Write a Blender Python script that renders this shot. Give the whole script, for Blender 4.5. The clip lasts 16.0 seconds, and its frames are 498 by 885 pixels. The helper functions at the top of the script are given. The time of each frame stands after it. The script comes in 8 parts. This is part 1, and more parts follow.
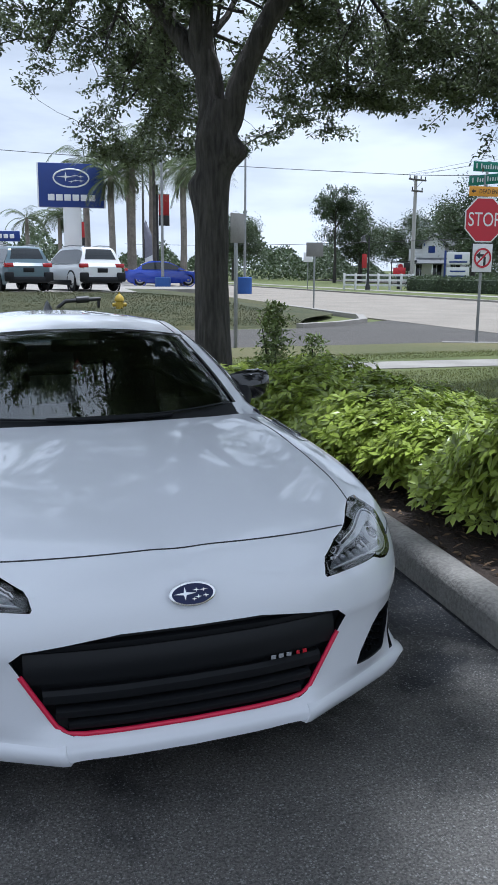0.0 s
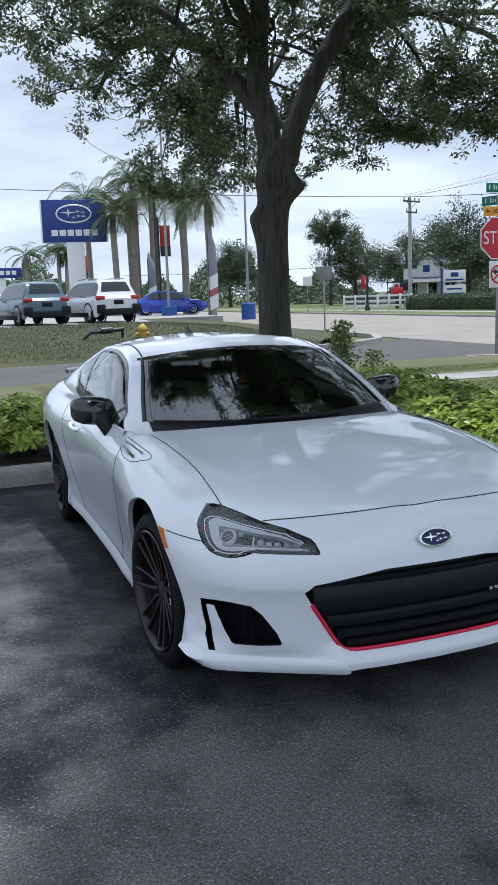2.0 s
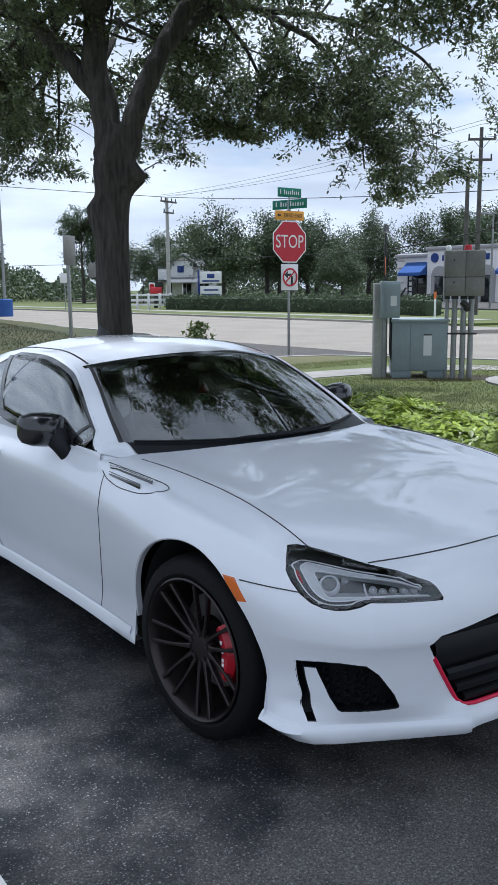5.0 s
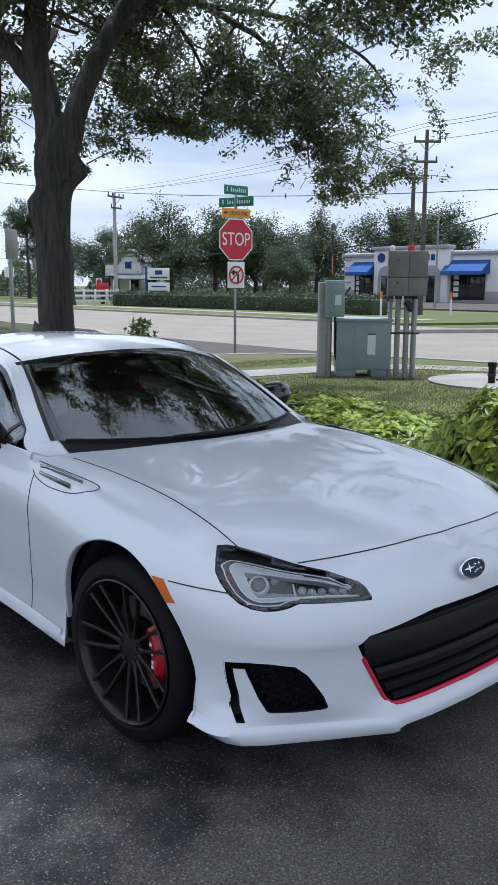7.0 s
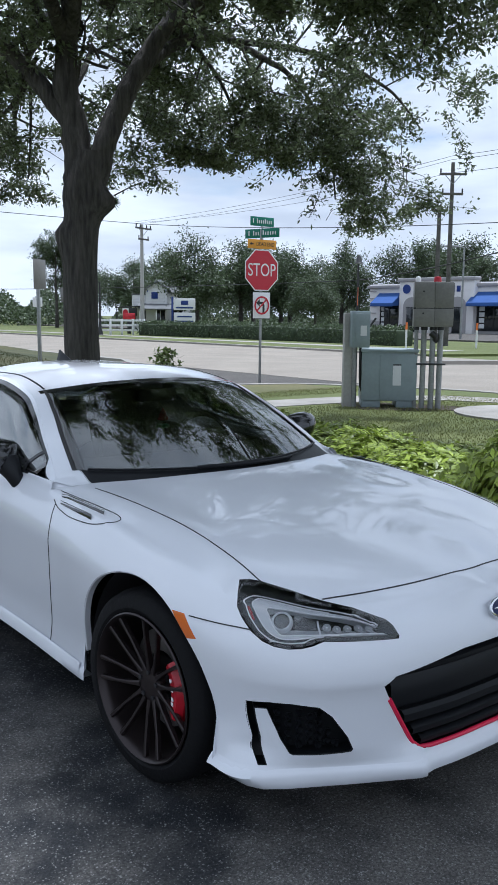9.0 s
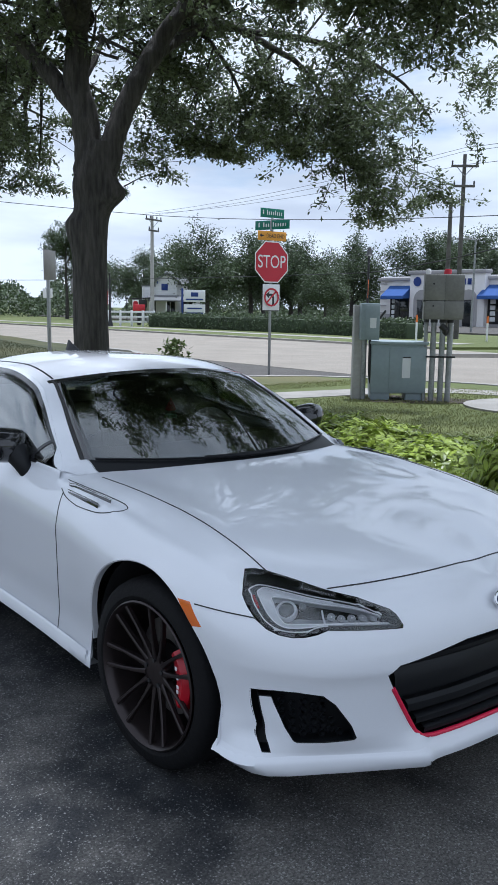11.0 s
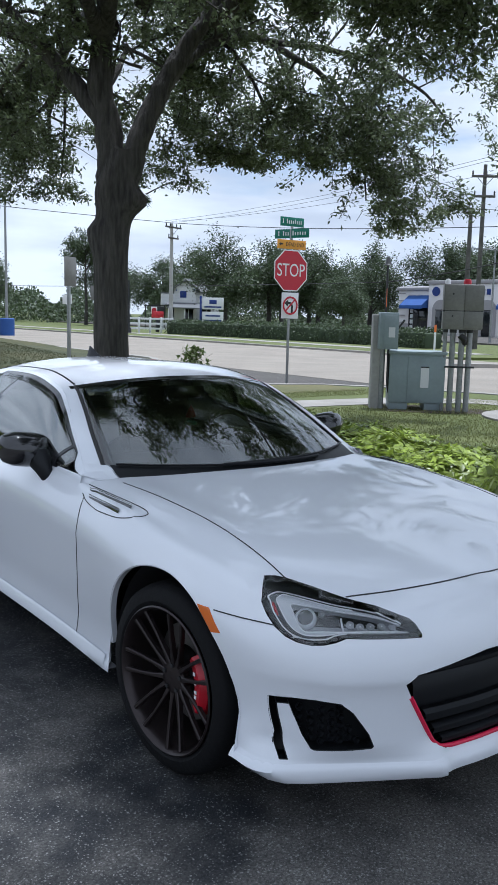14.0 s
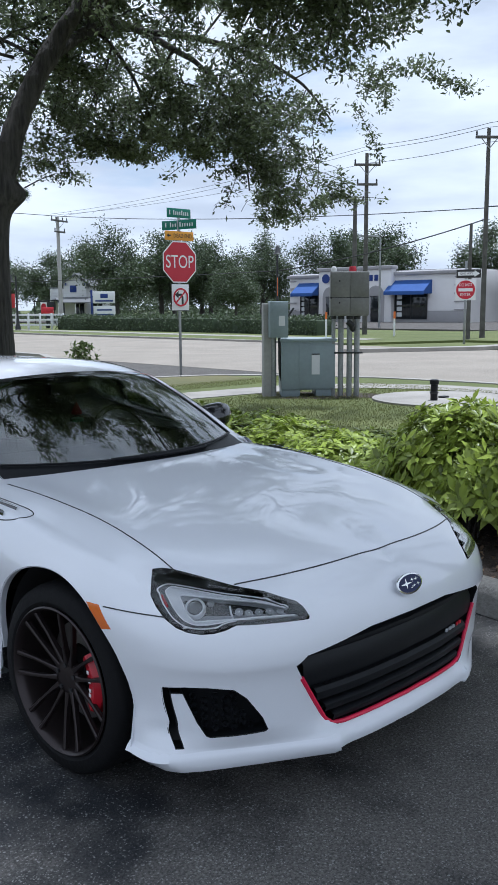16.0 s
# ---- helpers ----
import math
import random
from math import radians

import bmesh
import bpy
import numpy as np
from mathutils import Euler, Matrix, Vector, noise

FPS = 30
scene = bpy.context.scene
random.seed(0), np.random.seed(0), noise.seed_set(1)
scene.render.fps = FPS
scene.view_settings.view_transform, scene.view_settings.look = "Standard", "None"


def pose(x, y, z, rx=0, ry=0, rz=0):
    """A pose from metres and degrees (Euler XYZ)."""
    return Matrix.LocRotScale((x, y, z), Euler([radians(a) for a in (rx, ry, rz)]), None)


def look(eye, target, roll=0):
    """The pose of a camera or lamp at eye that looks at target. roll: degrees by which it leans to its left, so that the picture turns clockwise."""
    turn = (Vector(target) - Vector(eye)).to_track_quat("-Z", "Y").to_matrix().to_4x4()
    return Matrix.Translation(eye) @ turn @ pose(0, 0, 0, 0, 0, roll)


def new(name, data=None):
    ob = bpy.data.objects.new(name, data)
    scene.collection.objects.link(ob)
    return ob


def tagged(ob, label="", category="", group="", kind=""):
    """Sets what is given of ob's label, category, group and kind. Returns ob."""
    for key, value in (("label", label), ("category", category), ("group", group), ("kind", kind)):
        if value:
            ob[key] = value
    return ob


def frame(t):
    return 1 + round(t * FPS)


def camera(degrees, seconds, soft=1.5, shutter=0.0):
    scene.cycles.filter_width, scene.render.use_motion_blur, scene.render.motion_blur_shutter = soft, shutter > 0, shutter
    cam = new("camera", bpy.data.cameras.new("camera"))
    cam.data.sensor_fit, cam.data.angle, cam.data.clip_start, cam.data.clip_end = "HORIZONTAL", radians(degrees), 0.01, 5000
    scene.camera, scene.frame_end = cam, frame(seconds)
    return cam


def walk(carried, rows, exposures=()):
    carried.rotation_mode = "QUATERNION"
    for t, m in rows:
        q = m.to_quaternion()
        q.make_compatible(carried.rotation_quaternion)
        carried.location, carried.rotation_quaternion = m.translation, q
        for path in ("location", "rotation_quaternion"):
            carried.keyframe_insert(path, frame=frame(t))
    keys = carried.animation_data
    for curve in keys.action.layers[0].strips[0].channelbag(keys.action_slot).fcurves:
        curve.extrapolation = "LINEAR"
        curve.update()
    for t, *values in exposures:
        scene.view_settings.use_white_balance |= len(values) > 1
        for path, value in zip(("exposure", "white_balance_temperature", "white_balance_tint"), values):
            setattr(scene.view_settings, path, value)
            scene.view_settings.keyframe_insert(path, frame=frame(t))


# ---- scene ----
cam = camera(32.3, 16.0)
PATH = [
    (0, (-0.614, -2.945, 1.5), (0.056, -1.103, 1.105), 0.4),
    (0.5, (-0.906, -3.301, 1.526), (-0.263, -1.441, 1.168), -0.1),
    (1, (-1.128, -3.438, 1.538), (-0.475, -1.579, 1.194), -0.1),
    (1.5, (-1.446, -3.426, 1.502), (-0.778, -1.572, 1.156), -1.0),
    (2, (-1.614, -3.335, 1.493), (-0.933, -1.485, 1.156), -2.0),
    (2.5, (-1.723, -3.076, 1.502), (-1.006, -1.233, 1.206), -1.6),
    (3, (-1.89, -2.895, 1.506), (-1.053, -1.102, 1.214), -1.7),
    (3.5, (-2.03, -2.701, 1.521), (-1.087, -0.961, 1.231), -2.7),
    (4, (-2.119, -2.412, 1.508), (-1.234, -0.64, 1.232), -2.7),
    (4.5, (-2.261, -2.328, 1.515), (-1.248, -0.631, 1.211), -0.8),
    (5, (-2.331, -2.343, 1.519), (-1.143, -0.773, 1.167), -0.5),
    (5.2, (-2.325, -2.34, 1.521), (-1.111, -0.791, 1.168), -0.4),
    (7.3, (-2.257, -2.362, 1.52), (-0.968, -0.875, 1.163), 0.1),
    (7.5, (-2.247, -2.365, 1.524), (-0.951, -0.878, 1.194), -0.3),
    (8, (-2.239, -2.366, 1.529), (-0.934, -0.878, 1.238), -0.4),
    (8.5, (-2.236, -2.313, 1.522), (-0.975, -0.785, 1.242), 0.5),
    (11, (-2.236, -2.33, 1.511), (-1.01, -0.781, 1.203), 0.8),
    (11.5, (-2.245, -2.329, 1.514), (-1.027, -0.771, 1.212), 1.4),
    (12, (-2.25, -2.331, 1.521), (-1.041, -0.763, 1.242), 1.8),
    (12.5, (-2.242, -2.318, 1.513), (-1.041, -0.743, 1.235), 1.8),
    (13, (-2.245, -2.323, 1.516), (-1.051, -0.743, 1.234), 1.5),
    (13.5, (-2.25, -2.326, 1.512), (-1.058, -0.745, 1.23), 1.3),
    (14, (-2.257, -2.333, 1.512), (-1.059, -0.758, 1.221), 1.4),
    (14.5, (-2.251, -2.328, 1.512), (-1.053, -0.755, 1.21), 1.2),
    (15, (-2.246, -2.328, 1.511), (-1.034, -0.767, 1.204), 0.9),
    (15.5, (-2.236, -2.349, 1.512), (-0.939, -0.859, 1.201), 0.4),
    (16, (-2.227, -2.381, 1.516), (-0.854, -0.959, 1.207), -0.4),
]
walk(cam, [(t, look(eye, target, roll)) for t, eye, target, roll in PATH], exposures=[(0.0, 0.12, 5400, 10), (16.0, 0.12, 5400, 10)])

from mathutils.bvhtree import BVHTree

# ---- world and sun ----
SUN_EL, SUN_AZ = 79.0, 80.0      # degrees; azimuth the light comes from, clockwise from +y
world = bpy.data.worlds.new("overcast_sky")
scene.world = world
world.use_nodes = True
wn, wl = world.node_tree.nodes, world.node_tree.links
wn.clear()
w_out, w_bg = wn.new("ShaderNodeOutputWorld"), wn.new("ShaderNodeBackground")
w_sky, w_co = wn.new("ShaderNodeTexSky"), wn.new("ShaderNodeTexCoord")
w_sky.sky_type, w_sky.sun_disc = "NISHITA", False
w_sky.sun_elevation, w_sky.sun_rotation = radians(SUN_EL), radians(SUN_AZ)
w_map = wn.new("ShaderNodeMapping")
w_map.inputs["Scale"].default_value = (2.2, 2.2, 9.0)
w_n1 = wn.new("ShaderNodeTexNoise")
w_n1.inputs["Scale"].default_value, w_n1.inputs["Detail"].default_value, w_n1.inputs["Roughness"].default_value = 1.0, 7.0, 0.55
w_r1 = wn.new("ShaderNodeValToRGB")
w_r1.color_ramp.elements[0].position, w_r1.color_ramp.elements[1].position = 0.20, 0.37
w_n2 = wn.new("ShaderNodeTexNoise")
w_n2.inputs["Scale"].default_value, w_n2.inputs["Detail"].default_value = 1.7, 6.0
w_r2 = wn.new("ShaderNodeValToRGB")
w_r2.color_ramp.elements[0].position, w_r2.color_ramp.elements[1].position = 0.36, 0.62
w_r2.color_ramp.elements[0].color, w_r2.color_ramp.elements[1].color = (5.4, 5.6, 5.9, 1), (8.0, 8.1, 8.1, 1)
w_mix = wn.new("ShaderNodeMix")
w_mix.data_type = "RGBA"
wl.new(w_co.outputs["Generated"], w_map.inputs["Vector"])
wl.new(w_map.outputs["Vector"], w_n1.inputs["Vector"])
wl.new(w_map.outputs["Vector"], w_n2.inputs["Vector"])
wl.new(w_n1.outputs["Fac"], w_r1.inputs["Fac"])
wl.new(w_n2.outputs["Fac"], w_r2.inputs["Fac"])
wl.new(w_r1.outputs["Color"], w_mix.inputs["Factor"])
wl.new(w_sky.outputs["Color"], w_mix.inputs["A"])
wl.new(w_r2.outputs["Color"], w_mix.inputs["B"])
wl.new(w_mix.outputs["Result"], w_bg.inputs["Color"])
wl.new(w_bg.outputs["Background"], w_out.inputs["Surface"])
w_bg.inputs["Strength"].default_value = 0.115

sun = new("sun", bpy.data.lights.new("sun", "SUN"))
sun.data.energy, sun.data.angle, sun.data.color = 4.3, radians(3), (1.0, 0.95, 0.88)
_az, _el = radians(SUN_AZ), radians(SUN_EL)
sun.matrix_world = look((0, 0, 0), (-math.sin(_az) * math.cos(_el), -math.cos(_az) * math.cos(_el), -math.sin(_el)))

# ---- materials ----


def mat(name, col, rough=0.6, metal=0.0, var=0.15, big=0.6, fine=25.0, bump=0.0, col2=None, coat=0.0, rand=0.0, spec=0.5, island=False, share=0.45, span=(0.3, 0.68)):
    """A surface with a broad and a fine variation of its colour, and fine relief. big, fine: how many times a metre."""
    m = bpy.data.materials.new(name)
    m.use_nodes = True
    n, l = m.node_tree.nodes, m.node_tree.links
    b = n["Principled BSDF"]
    b.inputs["Roughness"].default_value, b.inputs["Metallic"].default_value = rough, metal
    b.inputs["Coat Weight"].default_value, b.inputs["Coat Roughness"].default_value = coat, 0.012
    b.inputs["Specular IOR Level"].default_value = spec
    co = n.new("ShaderNodeTexCoord")
    n1, n2 = n.new("ShaderNodeTexNoise"), n.new("ShaderNodeTexNoise")
    for nd, sc, de in ((n1, big, 4.0), (n2, fine, 5.0)):
        nd.inputs["Scale"].default_value, nd.inputs["Detail"].default_value = sc, de
        l.new(co.outputs["Object"], nd.inputs["Vector"])
    c2 = col2 or tuple(max(0.0, c * (1 - 2.2 * var)) for c in col)
    ramp = n.new("ShaderNodeValToRGB")
    e0, e1 = ramp.color_ramp.elements
    e0.position, e1.position = span
    e0.color, e1.color = (*c2, 1), (*col, 1)
    add = n.new("ShaderNodeMath")
    add.operation, add.use_clamp = "MULTIPLY_ADD", True
    add.inputs[1].default_value = share
    l.new(n2.outputs["Fac"], add.inputs[0])
    half = n.new("ShaderNodeMath")
    half.operation = "MULTIPLY"
    half.inputs[1].default_value = 1 - share
    l.new(n1.outputs["Fac"], half.inputs[0])
    l.new(half.outputs[0], add.inputs[2])
    l.new(add.outputs[0], ramp.inputs["Fac"])
    last = ramp.outputs["Color"]
    if rand:
        info = n.new("ShaderNodeObjectInfo") if not island else n.new("ShaderNodeNewGeometry")
        src = info.outputs["Random Per Island"] if island else info.outputs["Random"]
        hsv, mr = n.new("ShaderNodeHueSaturation"), n.new("ShaderNodeMapRange")
        mr.inputs["To Min"].default_value, mr.inputs["To Max"].default_value = 1 - rand, 1 + rand
        l.new(src, mr.inputs["Value"])
        l.new(mr.outputs["Result"], hsv.inputs["Value"])
        l.new(last, hsv.inputs["Color"])
        last = hsv.outputs["Color"]
    l.new(last, b.inputs["Base Color"])
    if bump:
        bp = n.new("ShaderNodeBump")
        bp.inputs["Strength"].default_value, bp.inputs["Distance"].default_value = bump, 0.02
        l.new(n2.outputs["Fac"], bp.inputs["Height"])
        l.new(bp.outputs["Normal"], b.inputs["Normal"])
    return m


def glass(name, tint, rough=0.0, ior=1.5):
    m = bpy.data.materials.new(name)
    m.use_nodes = True
    b = m.node_tree.nodes["Principled BSDF"]
    b.inputs["Base Color"].default_value = (*tint, 1)
    b.inputs["Transmission Weight"].default_value, b.inputs["Roughness"].default_value, b.inputs["IOR"].default_value = 1.0, rough, ior
    return m


def leaf_mat(name, col, rand=0.35, rough=0.45, trans=0.25):
    m = mat(name, col, rough, var=0.12, big=0.9, fine=8.0, rand=rand, island=True)
    m.node_tree.nodes["Principled BSDF"].inputs["Transmission Weight"].default_value = 0.0
    n, l = m.node_tree.nodes, m.node_tree.links
    tr, mix = n.new("ShaderNodeBsdfTranslucent"), n.new("ShaderNodeMixShader")
    b, out = n["Principled BSDF"], n["Material Output"]
    l.new(b.inputs["Base Color"].links[0].from_socket, tr.inputs["Color"])
    mix.inputs["Fac"].default_value = trans
    l.new(b.outputs[0], mix.inputs[1])
    l.new(tr.outputs[0], mix.inputs[2])
    l.new(mix.outputs[0], out.inputs["Surface"])
    return m


def asphalt_mat(name, col, patch, rough=0.9, specks=(120.0, 0.93, 0.3), big=0.55, tone=(0.24, 0.24, 0.235), share=0.45, span=(0.3, 0.68)):
    """Asphalt: grey binder with pale aggregate specks, worn patches and relief."""
    m = mat(name, col, rough, col2=patch, big=big, fine=80.0, bump=0.8, spec=0.1, share=share, span=span)
    n, l = m.node_tree.nodes, m.node_tree.links
    b = n["Principled BSDF"]
    vo, co = n.new("ShaderNodeTexVoronoi"), n.new("ShaderNodeTexCoord")
    vo.inputs["Scale"].default_value = specks[0]
    l.new(co.outputs["Object"], vo.inputs["Vector"])
    sep, gt = n.new("ShaderNodeSeparateColor"), n.new("ShaderNodeMath")
    gt.operation = "GREATER_THAN"
    gt.inputs[1].default_value = specks[1]
    l.new(vo.outputs["Color"], sep.inputs["Color"])
    l.new(sep.outputs[0], gt.inputs[0])
    mul = n.new("ShaderNodeMath")
    mul.operation = "MULTIPLY"
    mul.inputs[1].default_value = specks[2]
    l.new(gt.outputs[0], mul.inputs[0])
    mx = n.new("ShaderNodeMix")
    mx.data_type = "RGBA"
    l.new(mul.outputs[0], mx.inputs["Factor"])
    l.new(b.inputs["Base Color"].links[0].from_socket, mx.inputs["A"])
    mx.inputs["B"].default_value = (*tone, 1)
    # scattered larger chips of pale stone
    vo2, lt = n.new("ShaderNodeTexVoronoi"), n.new("ShaderNodeMath")
    vo2.inputs["Scale"].default_value = specks[0] * 0.32
    l.new(co.outputs["Object"], vo2.inputs["Vector"])
    lt.operation = "LESS_THAN"
    lt.inputs[1].default_value = 0.16
    l.new(vo2.outputs["Distance"], lt.inputs[0])
    sep2, gt2, mul2 = n.new("ShaderNodeSeparateColor"), n.new("ShaderNodeMath"), n.new("ShaderNodeMath")
    gt2.operation, mul2.operation = "GREATER_THAN", "MULTIPLY"
    gt2.inputs[1].default_value = 0.85
    l.new(vo2.outputs["Color"], sep2.inputs["Color"])
    l.new(sep2.outputs[1], gt2.inputs[0])
    l.new(lt.outputs[0], mul2.inputs[0])
    l.new(gt2.outputs[0], mul2.inputs[1])
    mx2 = n.new("ShaderNodeMix")
    mx2.data_type = "RGBA"
    l.new(mul2.outputs[0], mx2.inputs["Factor"])
    l.new(mx.outputs["Result"], mx2.inputs["A"])
    mx2.inputs["B"].default_value = (tone[0] * 1.25, tone[1] * 1.25, tone[2] * 1.25, 1)
    l.new(mx2.outputs["Result"], b.inputs["Base Color"])
    return m



def lot_asphalt():
    """Old lot asphalt: smooth dark sealed stretches, worn grainy ones with pale stone showing, oil spots, and daylight
    painted in by position.
    """
    m = bpy.data.materials.new("lot_asphalt")
    m.use_nodes = True
    n, l = m.node_tree.nodes, m.node_tree.links
    b, co = n["Principled BSDF"], n.new("ShaderNodeTexCoord")
    b.inputs["Roughness"].default_value, b.inputs["Specular IOR Level"].default_value = 0.78, 0.22

    def tex(kind, scale, detail=0.0):
        t = n.new("ShaderNodeTex" + kind)
        t.inputs["Scale"].default_value = scale
        if detail:
            t.inputs["Detail"].default_value, t.inputs["Roughness"].default_value = detail, 0.62
        l.new(co.outputs["Object"], t.inputs["Vector"])
        return t

    def calc(op, *ins):
        v = n.new("ShaderNodeMath")
        v.operation = op
        for k, q in enumerate(ins):
            if isinstance(q, (int, float)):
                v.inputs[k].default_value = q
            else:
                l.new(q, v.inputs[k])
        return v.outputs[0]

    def between(x, a0, a1, b0=0.0, b1=1.0):
        v = n.new("ShaderNodeMapRange")
        v.interpolation_type = "SMOOTHSTEP"
        for k, q in zip(("From Min", "From Max", "To Min", "To Max"), (a0, a1, b0, b1)):
            v.inputs[k].default_value = q
        l.new(x, v.inputs["Value"])
        return v.outputs["Result"]

    def blend(f, a, c):
        v = n.new("ShaderNodeMix")
        v.data_type = "RGBA"
        l.new(f, v.inputs["Factor"])
        for k, q in (("A", a), ("B", c)):
            if isinstance(q, tuple):
                v.inputs[k].default_value = (*q, 1)
            else:
                l.new(q, v.inputs[k])
        return v.outputs["Result"]
    broad, mid, grain = tex("Noise", 0.42, 5.0), tex("Noise", 3.2, 7.0), tex("Noise", 110.0, 3.0)
    mix = calc("ADD", calc("MULTIPLY", broad.outputs["Fac"], 0.55), calc("MULTIPLY", mid.outputs["Fac"], 0.45))
    # daylight put into the colour: paler out in front (-y), darker in the bay
    place = n.new("ShaderNodeSeparateXYZ")
    l.new(co.outputs["Object"], place.inputs["Vector"])
    mix = calc("ADD", mix, between(place.outputs["Y"], -1.7, 0.1, 0.10, -0.03))
    # sunlit ground left of the car, painted in as paler asphalt
    mix = calc("ADD", mix, between(place.outputs["X"], -2.2, -1.35, 0.12, 0.0))
    # worn carries the noise's real wear together with both painted ramps
    worn = between(mix, 0.41, 0.62)
    col = blend(worn, (0.019, 0.021, 0.025), (0.142, 0.135, 0.126))
    col = blend(between(grain.outputs["Fac"], 0.38, 0.64, 0.0, 0.75), col, blend(worn, (0.008, 0.009, 0.011), (0.040, 0.039, 0.037)))
    for scale, least, share in ((130.0, 0.93, 0.65), (210.0, 0.88, 0.62)):
        stones, sep = tex("Voronoi", scale), n.new("ShaderNodeSeparateColor")
        l.new(stones.outputs["Color"], sep.inputs["Color"])
        shows = calc("MULTIPLY", calc("GREATER_THAN", calc("ADD", sep.outputs[0], calc("MULTIPLY", worn, 0.14)), least), between(stones.outputs["Distance"], 0.30, 0.62, 1.0, 0.0))
        col = blend(calc("MULTIPLY", shows, calc("MULTIPLY", sep.outputs[1], share)), col, (0.34, 0.338, 0.33))
    chips, sep2 = tex("Voronoi", 75.0), n.new("ShaderNodeSeparateColor")
    l.new(chips.outputs["Color"], sep2.inputs["Color"])
    chip = calc("MULTIPLY", calc("LESS_THAN", chips.outputs["Distance"], 0.17), calc("GREATER_THAN", sep2.outputs[0], 0.95))
    col = blend(chip, col, (0.30, 0.295, 0.28))
    oil, sep3 = tex("Voronoi", 1.25), n.new("ShaderNodeSeparateColor")
    l.new(oil.outputs["Color"], sep3.inputs["Color"])
    spot = calc("MULTIPLY", between(calc("ADD", oil.outputs["Distance"], calc("MULTIPLY", mid.outputs["Fac"], 0.35)), 0.20, 0.38, 0.8, 0.0), calc("GREATER_THAN", sep3.outputs[1], 0.45))
    col = blend(spot, col, (0.014, 0.014, 0.015))
    l.new(col, b.inputs["Base Color"])
    bump = n.new("ShaderNodeBump")
    bump.inputs["Strength"].default_value, bump.inputs["Distance"].default_value = 0.8, 0.005
    l.new(calc("ADD", grain.outputs["Fac"], calc("MULTIPLY", shows, 0.6)), bump.inputs["Height"])
    l.new(bump.outputs["Normal"], b.inputs["Normal"])
    return m


